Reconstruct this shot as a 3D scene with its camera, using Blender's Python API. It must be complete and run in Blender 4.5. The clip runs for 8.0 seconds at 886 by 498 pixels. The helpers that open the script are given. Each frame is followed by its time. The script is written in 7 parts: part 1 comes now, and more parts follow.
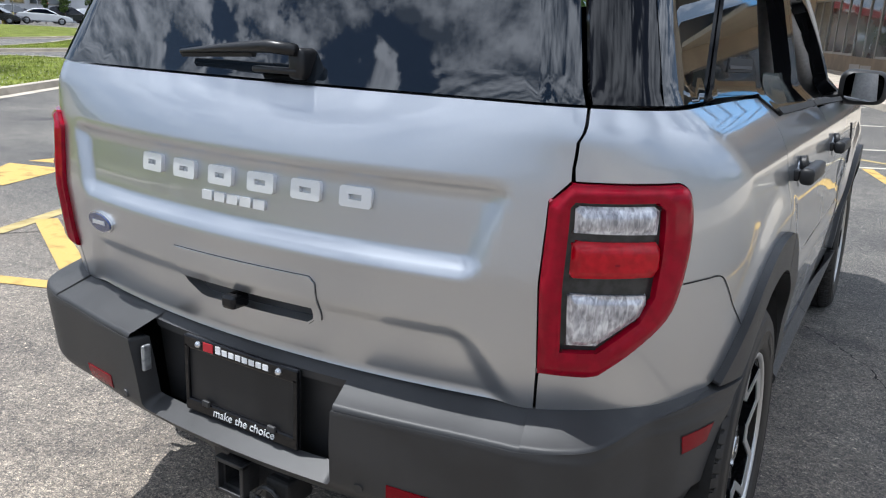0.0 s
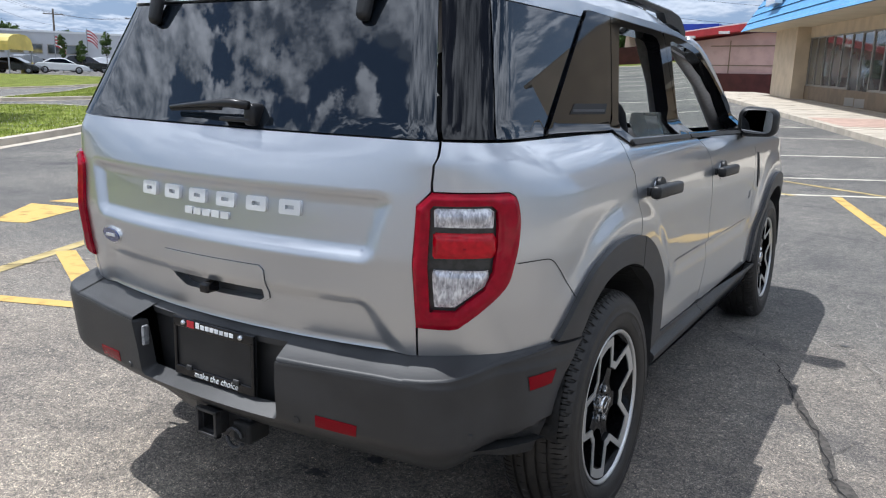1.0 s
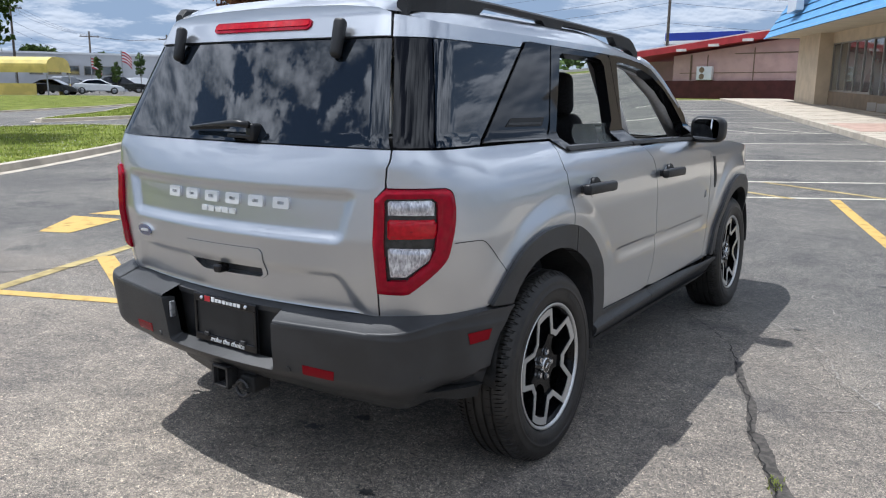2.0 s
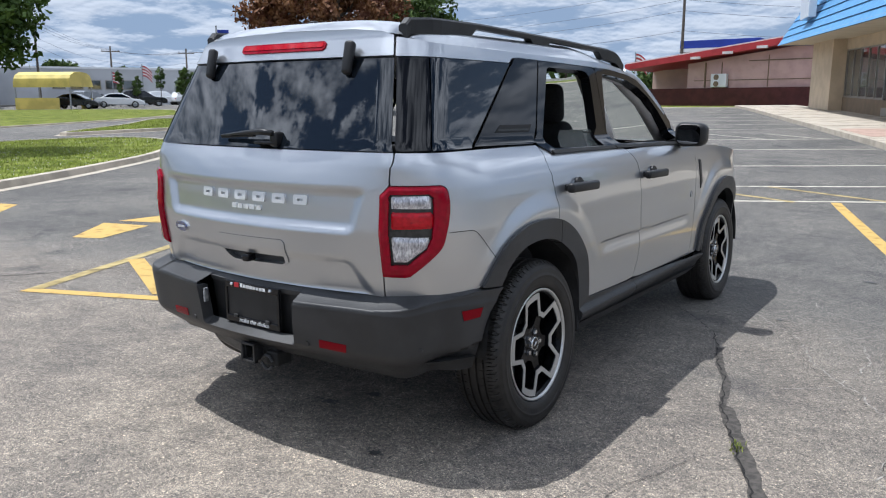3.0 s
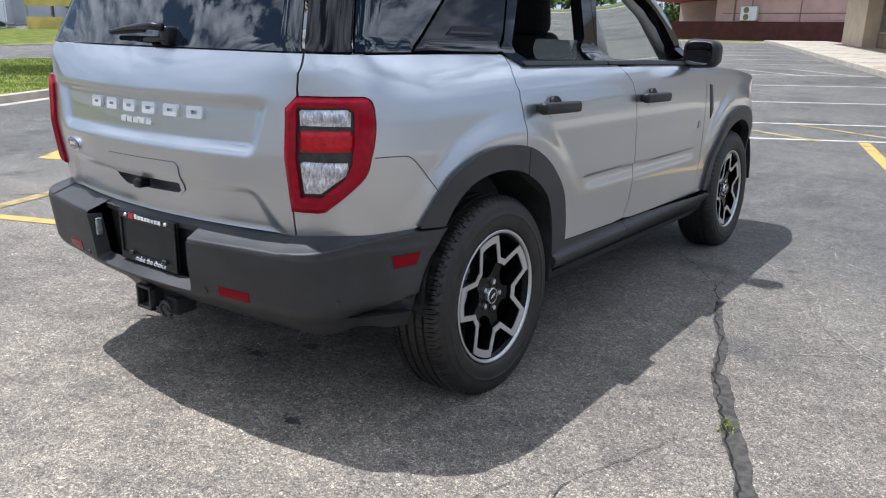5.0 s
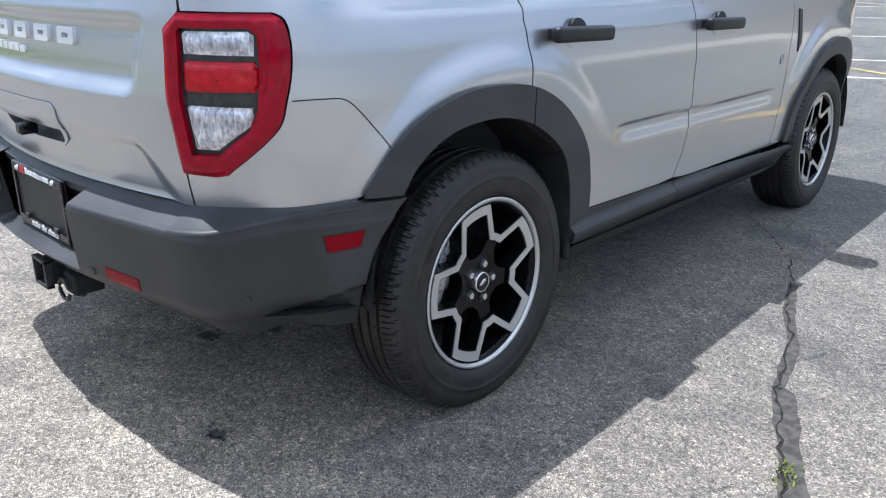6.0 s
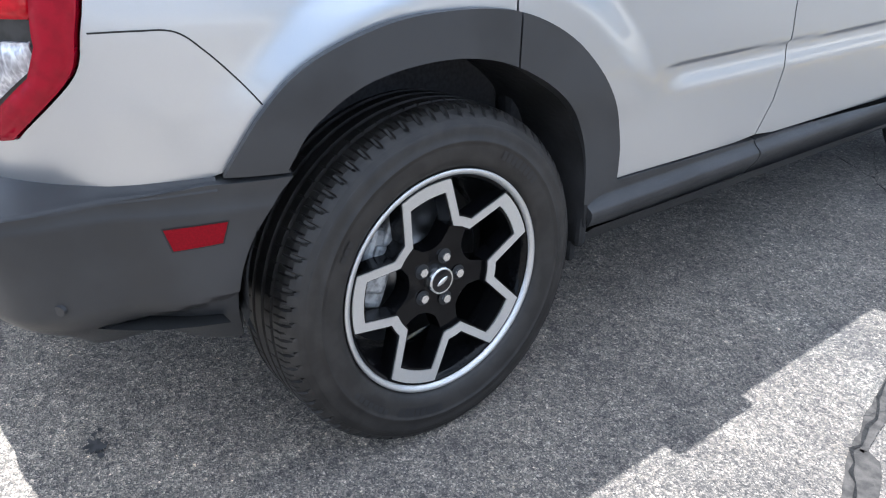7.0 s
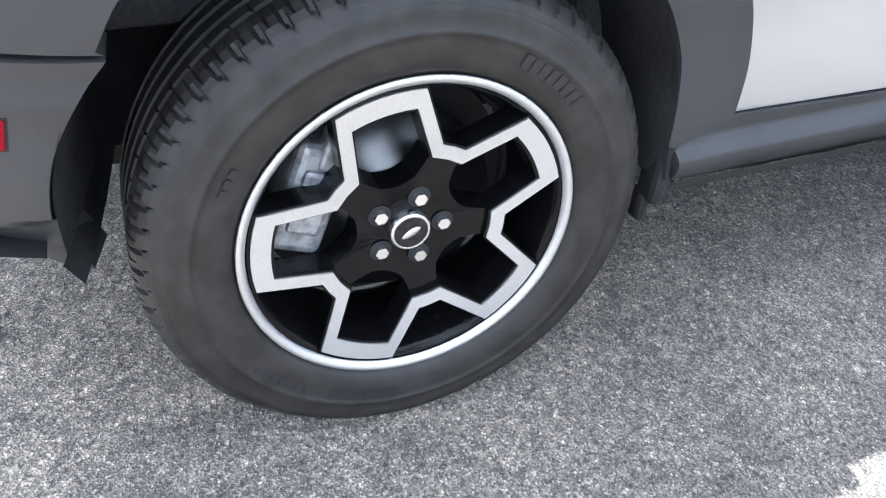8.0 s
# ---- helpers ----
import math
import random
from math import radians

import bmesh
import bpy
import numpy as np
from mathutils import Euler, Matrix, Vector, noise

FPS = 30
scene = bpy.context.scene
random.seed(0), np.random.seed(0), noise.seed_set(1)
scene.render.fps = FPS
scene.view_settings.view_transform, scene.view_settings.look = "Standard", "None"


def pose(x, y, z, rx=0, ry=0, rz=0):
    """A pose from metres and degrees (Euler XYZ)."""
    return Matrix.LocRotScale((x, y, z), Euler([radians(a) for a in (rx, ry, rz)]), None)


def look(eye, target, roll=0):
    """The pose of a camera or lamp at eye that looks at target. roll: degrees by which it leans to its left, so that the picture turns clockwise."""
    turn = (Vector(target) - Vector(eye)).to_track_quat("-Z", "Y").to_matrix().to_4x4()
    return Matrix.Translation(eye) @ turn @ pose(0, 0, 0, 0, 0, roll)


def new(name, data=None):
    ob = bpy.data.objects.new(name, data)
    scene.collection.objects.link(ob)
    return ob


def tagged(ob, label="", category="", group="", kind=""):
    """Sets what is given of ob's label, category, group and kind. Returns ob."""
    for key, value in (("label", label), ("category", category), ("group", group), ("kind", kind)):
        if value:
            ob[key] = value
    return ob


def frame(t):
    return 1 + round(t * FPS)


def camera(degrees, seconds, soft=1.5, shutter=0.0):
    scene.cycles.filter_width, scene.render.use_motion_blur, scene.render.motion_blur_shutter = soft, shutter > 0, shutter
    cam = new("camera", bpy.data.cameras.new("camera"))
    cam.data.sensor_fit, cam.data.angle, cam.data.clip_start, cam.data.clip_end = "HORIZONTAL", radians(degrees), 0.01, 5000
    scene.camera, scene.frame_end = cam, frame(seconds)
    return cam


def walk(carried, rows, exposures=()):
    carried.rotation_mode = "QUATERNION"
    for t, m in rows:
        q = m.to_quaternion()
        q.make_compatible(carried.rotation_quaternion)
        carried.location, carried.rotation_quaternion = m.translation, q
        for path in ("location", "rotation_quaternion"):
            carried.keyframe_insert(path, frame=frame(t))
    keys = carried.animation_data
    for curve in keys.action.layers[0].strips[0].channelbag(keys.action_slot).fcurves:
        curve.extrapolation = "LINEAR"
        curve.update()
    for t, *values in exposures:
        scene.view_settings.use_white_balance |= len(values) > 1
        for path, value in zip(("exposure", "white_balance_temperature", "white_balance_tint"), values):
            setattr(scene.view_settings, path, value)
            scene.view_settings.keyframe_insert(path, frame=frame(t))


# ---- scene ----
cam = camera(60.0, 8.0, soft=1.15)
PATH = [
    (0, (1.081, -1.818, 1.27), (0.103, -0.154, 0.749), 2.9),
    (0.5, (1.319, -2.023, 1.29), (0.343, -0.337, 0.838), 2.1),
    (1, (1.583, -2.162, 1.315), (0.562, -0.496, 0.89), 1.8),
    (1.5, (1.842, -2.32, 1.331), (0.78, -0.675, 0.926), 1.1),
    (2.8, (2.304, -2.731, 1.363), (1.179, -1.122, 0.983), 0.1),
    (3, (2.34, -2.775, 1.35), (1.21, -1.168, 0.979), -0.0),
    (3.5, (2.368, -2.868, 1.346), (1.242, -1.259, 0.966), 0.1),
    (4, (2.38, -2.758, 1.32), (1.265, -1.147, 0.915), 0.3),
    (4.5, (2.384, -2.476, 1.284), (1.271, -0.88, 0.822), 1.0),
    (5, (2.244, -2.176, 1.243), (1.103, -0.624, 0.702), 1.3),
    (5.2, (2.195, -2.057, 1.242), (1.041, -0.528, 0.665), 1.4),
    (6.3, (2.023, -1.3, 1.149), (0.724, 0.02, 0.395), 0.9),
    (6.5, (1.98, -1.177, 1.15), (0.654, 0.09, 0.352), 0.8),
    (7, (1.922, -0.823, 1.118), (0.525, 0.277, 0.202), 0.7),
    (7.5, (1.802, -0.53, 1.051), (0.385, 0.336, -0.064), 2.6),
    (8, (1.628, -0.275, 1.013), (0.227, 0.338, -0.277), 3.3),
]
walk(cam, [(t, look(eye, target, roll)) for t, eye, target, roll in PATH],
     exposures=[(0.0, 0.86, 5900, 9.5), (1.5, 0.75, 5850, 10), (3.5, 0.64, 5850, 10), (4.5, 0.68, 5850, 10.5), (5.2, 0.87, 5700, 10), (6.5, 1.44, 5500, 9.5), (7.0, 1.79, 5520, 9.5), (7.5, 2.2, 5600, 10), (8.0, 2.64, 5650, 10)])

# ---- world, sun, exposure ----
SUN_WAY = Vector((-0.352, -0.10, 1.0)).normalized()
world = bpy.data.worlds.new("sky")
scene.world = world
world.use_nodes = True
wn, wl = world.node_tree.nodes, world.node_tree.links
wn.clear()


def wnode(kind, **inputs):
    n = wn.new(kind)
    for k, v in inputs.items():
        n.inputs[k].default_value = v
    return n


w_out = wn.new("ShaderNodeOutputWorld")
w_bg = wn.new("ShaderNodeBackground")
w_bg.inputs["Strength"].default_value = 0.15
w_sky = wn.new("ShaderNodeTexSky")
w_sky.sky_type = "NISHITA"
w_sky.sun_disc = False
w_sky.sun_elevation = math.asin(SUN_WAY.z)
w_sky.sun_rotation = math.atan2(SUN_WAY.x, SUN_WAY.y)
w_sky.air_density, w_sky.dust_density = 1.0, 0.35
w_tc = wn.new("ShaderNodeTexCoord")
w_sep = wn.new("ShaderNodeSeparateXYZ")
wl.new(w_tc.outputs["Generated"], w_sep.inputs[0])
w_max = wn.new("ShaderNodeMath"); w_max.operation = "MAXIMUM"; w_max.inputs[1].default_value = 0.0
wl.new(w_sep.outputs["Z"], w_max.inputs[0])
w_add = wn.new("ShaderNodeMath"); w_add.operation = "ADD"; w_add.inputs[1].default_value = 0.16
wl.new(w_max.outputs[0], w_add.inputs[0])
w_div = wn.new("ShaderNodeVectorMath"); w_div.operation = "DIVIDE"
w_com = wn.new("ShaderNodeCombineXYZ")
for k in range(3):
    wl.new(w_add.outputs[0], w_com.inputs[k])
wl.new(w_tc.outputs["Generated"], w_div.inputs[0])
wl.new(w_com.outputs[0], w_div.inputs[1])
# cumulus: broad masses with billowing edges, lit on the side that looks to the sun
SUN_SPOT = (SUN_WAY.x / (SUN_WAY.z + 0.16), SUN_WAY.y / (SUN_WAY.z + 0.16), SUN_WAY.z / (SUN_WAY.z + 0.16))


def cloud_mass(where):
    """How thick the cloud stands at a place of the sky's plane."""
    big = wnode("ShaderNodeTexNoise", Scale=1.9, Detail=11.0, Roughness=0.62, Distortion=0.1)
    wl.new(where, big.inputs["Vector"])
    puff = wn.new("ShaderNodeTexVoronoi")
    puff.feature, puff.normalize = "SMOOTH_F1", True
    for k_, v_ in (("Scale", 8.0), ("Detail", 3.0), ("Roughness", 0.55), ("Smoothness", 0.35)):
        puff.inputs[k_].default_value = v_
    wl.new(where, puff.inputs["Vector"])
    both_ = wn.new("ShaderNodeMath"); both_.operation = "MULTIPLY_ADD"; both_.inputs[1].default_value = -0.22
    wl.new(puff.outputs["Distance"], both_.inputs[0]); wl.new(big.outputs["Fac"], both_.inputs[2])
    return both_.outputs[0]


w_off = wn.new("ShaderNodeVectorMath"); w_off.operation = "ADD"
w_off.inputs[1].default_value = (3.1, 7.7, 1.3)
wl.new(w_div.outputs[0], w_off.inputs[0])
w_mass = cloud_mass(w_off.outputs[0])
w_to = wn.new("ShaderNodeVectorMath"); w_to.operation = "SUBTRACT"; w_to.inputs[0].default_value = SUN_SPOT
wl.new(w_div.outputs[0], w_to.inputs[1])
w_dir = wn.new("ShaderNodeVectorMath"); w_dir.operation = "NORMALIZE"
wl.new(w_to.outputs[0], w_dir.inputs[0])
w_len = wn.new("ShaderNodeVectorMath"); w_len.operation = "SCALE"; w_len.inputs["Scale"].default_value = 0.04
wl.new(w_dir.outputs[0], w_len.inputs[0])
w_near = wn.new("ShaderNodeVectorMath"); w_near.operation = "ADD"
wl.new(w_off.outputs[0], w_near.inputs[0]); wl.new(w_len.outputs[0], w_near.inputs[1])
w_mass_sun = cloud_mass(w_near.outputs[0])
w_ramp = wn.new("ShaderNodeMapRange"); w_ramp.interpolation_type = "SMOOTHSTEP"
w_ramp.inputs["From Min"].default_value, w_ramp.inputs["From Max"].default_value = 0.390, 0.422
wl.new(w_mass, w_ramp.inputs["Value"])
w_face = wn.new("ShaderNodeMath"); w_face.operation = "SUBTRACT"
wl.new(w_mass, w_face.inputs[0]); wl.new(w_mass_sun, w_face.inputs[1])
w_rim = wn.new("ShaderNodeMapRange")
w_rim.inputs["From Min"].default_value, w_rim.inputs["From Max"].default_value = -0.05, 0.06
wl.new(w_face.outputs[0], w_rim.inputs["Value"])
w_lit = wn.new("ShaderNodeMix"); w_lit.data_type = "RGBA"
w_lit.inputs[6].default_value, w_lit.inputs[7].default_value = (1.3, 1.5, 1.85, 1), (8.2, 8.4, 8.8, 1)
wl.new(w_rim.outputs[0], w_lit.inputs[0])
w_mix = wn.new("ShaderNodeMix"); w_mix.data_type = "RGBA"
wl.new(w_ramp.outputs[0], w_mix.inputs[0])
w_deep = wn.new("ShaderNodeVectorMath"); w_deep.operation = "SCALE"
w_deep.inputs["Scale"].default_value = 0.26
wl.new(w_sky.outputs[0], w_deep.inputs[0])
wl.new(w_deep.outputs[0], w_mix.inputs[6])
wl.new(w_lit.outputs[2], w_mix.inputs[7])
# pale haze towards the horizon, all the way round
w_hz = wn.new("ShaderNodeMapRange"); w_hz.interpolation_type = "SMOOTHSTEP"
w_hz.inputs["From Min"].default_value, w_hz.inputs["From Max"].default_value = 0.58, 0.10
w_hz.inputs["To Min"].default_value, w_hz.inputs["To Max"].default_value = 0.0, 0.93
wl.new(w_sep.outputs["Z"], w_hz.inputs["Value"])
w_hc = wn.new("ShaderNodeMix"); w_hc.data_type = "RGBA"
w_hc.inputs[6].default_value, w_hc.inputs[7].default_value = (1.35, 1.75, 2.35, 1), (2.6, 2.8, 3.1, 1)
w_hr = wn.new("ShaderNodeValToRGB")
w_hr.color_ramp.elements[0].position, w_hr.color_ramp.elements[1].position = 0.36, 0.50
wl.new(w_mass, w_hr.inputs[0])
wl.new(w_hr.outputs[0], w_hc.inputs[0])
w_mix2 = wn.new("ShaderNodeMix"); w_mix2.data_type = "RGBA"
wl.new(w_hz.outputs[0], w_mix2.inputs[0])
wl.new(w_mix.outputs[2], w_mix2.inputs[6])
wl.new(w_hc.outputs[2], w_mix2.inputs[7])
wl.new(w_mix2.outputs[2], w_bg.inputs["Color"])
wl.new(w_bg.outputs[0], w_out.inputs["Surface"])

sun = new("sun", bpy.data.lights.new("sun", "SUN"))
sun.data.energy, sun.data.angle, sun.data.color = 3.25, radians(0.55), (1.0, 0.955, 0.89)
sun.matrix_world = Matrix.Translation((0, 0, 40)) @ (-SUN_WAY).to_track_quat("-Z", "Y").to_matrix().to_4x4()

# ---- materials ----
def material(name, colour=(0.5, 0.5, 0.5), rough=0.5, metal=0.0, coat=0.0, coat_rough=0.05, vary=0.0, scale=20.0, bump=0.0, bump_scale=80.0, second=None, spread=(0.4, 0.6), rough_vary=0.0, random_vary=0.0, spec=0.5, transmission=0.0, ior=1.45, alpha=1.0, emit=None):
    m = bpy.data.materials.new(name)
    m.use_nodes = True
    nt = m.node_tree
    p = nt.nodes["Principled BSDF"]
    i = p.inputs
    i["Base Color"].default_value = (*colour, 1)
    i["Roughness"].default_value, i["Metallic"].default_value = rough, metal
    i["Coat Weight"].default_value, i["Coat Roughness"].default_value = coat, coat_rough
    i["Specular IOR Level"].default_value, i["IOR"].default_value = spec, ior
    i["Transmission Weight"].default_value, i["Alpha"].default_value = transmission, alpha
    if emit:
        i["Emission Color"].default_value, i["Emission Strength"].default_value = (*emit[:3], 1), emit[3]
    tc = nt.nodes.new("ShaderNodeTexCoord")
    if vary or second or rough_vary or random_vary:
        n = nt.nodes.new("ShaderNodeTexNoise")
        n.inputs["Scale"].default_value, n.inputs["Detail"].default_value = scale, 6
        nt.links.new(tc.outputs["Object"], n.inputs["Vector"])
        r = nt.nodes.new("ShaderNodeValToRGB")
        r.color_ramp.elements[0].position, r.color_ramp.elements[1].position = spread
        a = tuple(c * (1 - vary) for c in colour)
        b = second or tuple(min(1, c * (1 + vary)) for c in colour)
        r.color_ramp.elements[0].color, r.color_ramp.elements[1].color = (*a, 1), (*b, 1)
        nt.links.new(n.outputs["Fac"], r.inputs[0])
        last = r.outputs[0]
        if random_vary:
            oi = nt.nodes.new("ShaderNodeObjectInfo")
            mr = nt.nodes.new("ShaderNodeMapRange")
            mr.inputs["To Min"].default_value, mr.inputs["To Max"].default_value = 1 - random_vary, 1 + random_vary
            nt.links.new(oi.outputs["Random"], mr.inputs["Value"])
            mx = nt.nodes.new("ShaderNodeVectorMath"); mx.operation = "SCALE"
            nt.links.new(last, mx.inputs[0]); nt.links.new(mr.outputs[0], mx.inputs["Scale"])
            last = mx.outputs[0]
        nt.links.new(last, i["Base Color"])
        if rough_vary:
            mr2 = nt.nodes.new("ShaderNodeMapRange")
            mr2.inputs["To Min"].default_value, mr2.inputs["To Max"].default_value = max(0, rough - rough_vary), min(1, rough + rough_vary)
            nt.links.new(n.outputs["Fac"], mr2.inputs["Value"])
            nt.links.new(mr2.outputs[0], i["Roughness"])
    if bump:
        nb = nt.nodes.new("ShaderNodeTexNoise")
        nb.inputs["Scale"].default_value, nb.inputs["Detail"].default_value = bump_scale, 4
        nt.links.new(tc.outputs["Object"], nb.inputs["Vector"])
        bn = nt.nodes.new("ShaderNodeBump")
        bn.inputs["Strength"].default_value, bn.inputs["Distance"].default_value = bump, 0.01
        nt.links.new(nb.outputs["Fac"], bn.inputs["Height"])
        nt.links.new(bn.outputs[0], i["Normal"])
    return m


def asphalt_material():
    """Worn grey asphalt: pale chippings in a dark binder, broad stains and patches."""
    m = material("asphalt", (0.1, 0.1, 0.1), 0.85)
    nt = m.node_tree
    p = nt.nodes["Principled BSDF"]
    tc = nt.nodes.new("ShaderNodeTexCoord")

    def noise_ramp(scale, detail, lo, hi, c0, c1, rough=0.5):
        n = nt.nodes.new("ShaderNodeTexNoise")
        n.inputs["Scale"].default_value, n.inputs["Detail"].default_value, n.inputs["Roughness"].default_value = scale, detail, rough
        nt.links.new(tc.outputs["Object"], n.inputs["Vector"])
        r = nt.nodes.new("ShaderNodeValToRGB")
        r.color_ramp.elements[0].position, r.color_ramp.elements[1].position = lo, hi
        r.color_ramp.elements[0].color, r.color_ramp.elements[1].color = (*c0, 1), (*c1, 1)
        nt.links.new(n.outputs["Fac"], r.inputs[0])
        return n, r

    vor = nt.nodes.new("ShaderNodeTexVoronoi")
    vor.inputs["Scale"].default_value = 320
    nt.links.new(tc.outputs["Object"], vor.inputs["Vector"])
    chip = nt.nodes.new("ShaderNodeSeparateColor")
    nt.links.new(vor.outputs["Color"], chip.inputs[0])
    cr = nt.nodes.new("ShaderNodeValToRGB")
    e = cr.color_ramp.elements
    e[0].position, e[0].color = 0.0, (0.085, 0.082, 0.079, 1)
    e[1].position, e[1].color = 1.0, (0.47, 0.435, 0.38, 1)
    for pos, col in ((0.30, (0.128, 0.121, 0.112, 1)), (0.60, (0.205, 0.188, 0.168, 1)), (0.90, (0.292, 0.265, 0.234, 1))):
        k = e.new(pos)
        k.color = col
    nt.links.new(chip.outputs[0], cr.inputs[0])
    _, fine = noise_ramp(48, 8, 0.33, 0.67, (0.64, 0.64, 0.65), (1.40, 1.37, 1.31), 0.7)
    mid_n, mid = noise_ramp(3.2, 6, 0.30, 0.72, (0.74, 0.74, 0.755), (1.16, 1.15, 1.13), 0.62)
    _, broad = noise_ramp(0.42, 6, 0.34, 0.62, (0.66, 0.67, 0.69), (1.14, 1.13, 1.10), 0.6)
    last = cr.outputs[0]
    # the lot is paler and more worn towards the drive, darker and smoother towards the stalls
    sep = nt.nodes.new("ShaderNodeSeparateXYZ")
    nt.links.new(tc.outputs["Object"], sep.inputs[0])
    along = nt.nodes.new("ShaderNodeMath"); along.operation = "MULTIPLY_ADD"; along.inputs[1].default_value = -0.15
    nt.links.new(sep.outputs["X"], along.inputs[0]); nt.links.new(sep.outputs["Y"], along.inputs[2])
    zn = nt.nodes.new("ShaderNodeTexNoise")
    zn.inputs["Scale"].default_value, zn.inputs["Detail"].default_value, zn.inputs["Roughness"].default_value = 0.8, 8, 0.65
    nt.links.new(tc.outputs["Object"], zn.inputs["Vector"])
    zm = nt.nodes.new("ShaderNodeMath"); zm.operation = "MULTIPLY_ADD"; zm.inputs[1].default_value = 5.0
    nt.links.new(zn.outputs["Fac"], zm.inputs[0]); nt.links.new(along.outputs[0], zm.inputs[2])
    zr = nt.nodes.new("ShaderNodeMapRange"); zr.interpolation_type = "SMOOTHSTEP"
    zr.inputs["From Min"].default_value, zr.inputs["From Max"].default_value = 2.5, 5.2
    zr.inputs["To Min"].default_value, zr.inputs["To Max"].default_value = 1.22, 0.74
    nt.links.new(zm.outputs[0], zr.inputs["Value"])
    zone = nt.nodes.new("ShaderNodeCombineColor")
    for k in range(3):
        zt_ = nt.nodes.new("ShaderNodeMath"); zt_.operation = "POWER"
        # the worn part is a touch warmer, the fresh part a touch cooler
        zt_.inputs[1].default_value = (1.16, 1.0, 0.82)[k]
        nt.links.new(zr.outputs[0], zt_.inputs[0])
        nt.links.new(zt_.outputs[0], zone.inputs[k])
    # round dark patches where cars have stood
    _, patch = noise_ramp(1.5, 3, 0.60, 0.66, (1.0, 1.0, 1.0), (0.72, 0.73, 0.76), 0.5)
    # larger stones: a few pale, a few dark pits
    big = nt.nodes.new("ShaderNodeTexVoronoi")
    big.inputs["Scale"].default_value = 125
    nt.links.new(tc.outputs["Object"], big.inputs["Vector"])
    bsep = nt.nodes.new("ShaderNodeSeparateColor")
    nt.links.new(big.outputs["Color"], bsep.inputs[0])
    stones = nt.nodes.new("ShaderNodeValToRGB")
    stones.color_ramp.interpolation = "CONSTANT"
    q = stones.color_ramp.elements
    q[0].position, q[0].color = 0.0, (0.66, 0.66, 0.68, 1)
    q[1].position, q[1].color = 0.12, (0.97, 0.97, 0.97, 1)
    for pos, v in ((0.78, 1.15), (0.93, 1.45)):
        k = q.new(pos)
        k.color = (v, v * 0.98, v * 0.95, 1)
    nt.links.new(bsep.outputs[0], stones.inputs[0])
    # mottling a hand's width across, and scattered white specks
    _, mottle = noise_ramp(13, 9, 0.32, 0.68, (0.78, 0.78, 0.79), (1.24, 1.23, 1.21), 0.72)
    spk = nt.nodes.new("ShaderNodeTexVoronoi")
    spk.inputs["Scale"].default_value = 42
    nt.links.new(tc.outputs["Object"], spk.inputs["Vector"])
    ssep = nt.nodes.new("ShaderNodeSeparateColor")
    nt.links.new(spk.outputs["Color"], ssep.inputs[0])
    near = nt.nodes.new("ShaderNodeMath"); near.operation = "LESS_THAN"; near.inputs[1].default_value = 0.20
    nt.links.new(spk.outputs["Distance"], near.inputs[0])
    rare = nt.nodes.new("ShaderNodeMath"); rare.operation = "GREATER_THAN"; rare.inputs[1].default_value = 0.72
    nt.links.new(ssep.outputs[1], rare.inputs[0])
    both = nt.nodes.new("ShaderNodeMath"); both.operation = "MULTIPLY"
    nt.links.new(near.outputs[0], both.inputs[0]); nt.links.new(rare.outputs[0], both.inputs[1])
    speck = nt.nodes.new("ShaderNodeValToRGB")
    speck.color_ramp.elements[0].color, speck.color_ramp.elements[1].color = (0.98, 0.98, 0.98, 1), (1.85, 1.77, 1.63, 1)
    nt.links.new(both.outputs[0], speck.inputs[0])
    for r in (fine, mid, broad, zone, patch, stones, mottle, speck):
        mx = nt.nodes.new("ShaderNodeMix"); mx.data_type = "RGBA"; mx.blend_type = "MULTIPLY"
        mx.inputs[0].default_value = 1.0
        nt.links.new(last, mx.inputs[6]); nt.links.new(r.outputs[0], mx.inputs[7])
        last = mx.outputs[2]
    nt.links.new(last, p.inputs["Base Color"])
    bn = nt.nodes.new("ShaderNodeBump")
    bn.inputs["Strength"].default_value, bn.inputs["Distance"].default_value = 0.6, 0.006
    nt.links.new(vor.outputs["Distance"], bn.inputs["Height"])
    nt.links.new(bn.outputs[0], p.inputs["Normal"])
    return m


M_ASPHALT = asphalt_material()
M_PAINT = material("silver_paint", (0.50, 0.518, 0.545), 0.30, 0.90, 1.0, 0.02, vary=0.03, scale=900, spread=(0.3, 0.7))
M_CLAD = material("black_grained_plastic", (0.031, 0.0312, 0.0322), 0.47, vary=0.2, scale=6, bump=0.10, bump_scale=900, rough_vary=0.08, spec=0.5)
M_GLOSS = material("gloss_black", (0.006, 0.006, 0.007), 0.04, spec=0.4, vary=0.2, scale=20)
M_GLASS_DARK = material("privacy_glass", (0.004, 0.006, 0.009), 0.015, spec=0.75, ior=1.55)
M_GLASS = material("clear_glass", (0.66, 0.72, 0.68), 0.0, transmission=1.0, ior=1.02)
M_RUBBER = material("tyre_rubber", (0.0185, 0.0166, 0.0148), 0.52, vary=0.3, scale=30, bump=0.05, bump_scale=600, rough_vary=0.1)
M_TRIM = material("black_moulded_plastic", (0.015, 0.0152, 0.016), 0.44, vary=0.2, scale=8, bump=0.08, bump_scale=900, spec=0.4)
M_WIPER = material("satin_black_plastic", (0.007, 0.007, 0.008), 0.35, vary=0.2, scale=30)
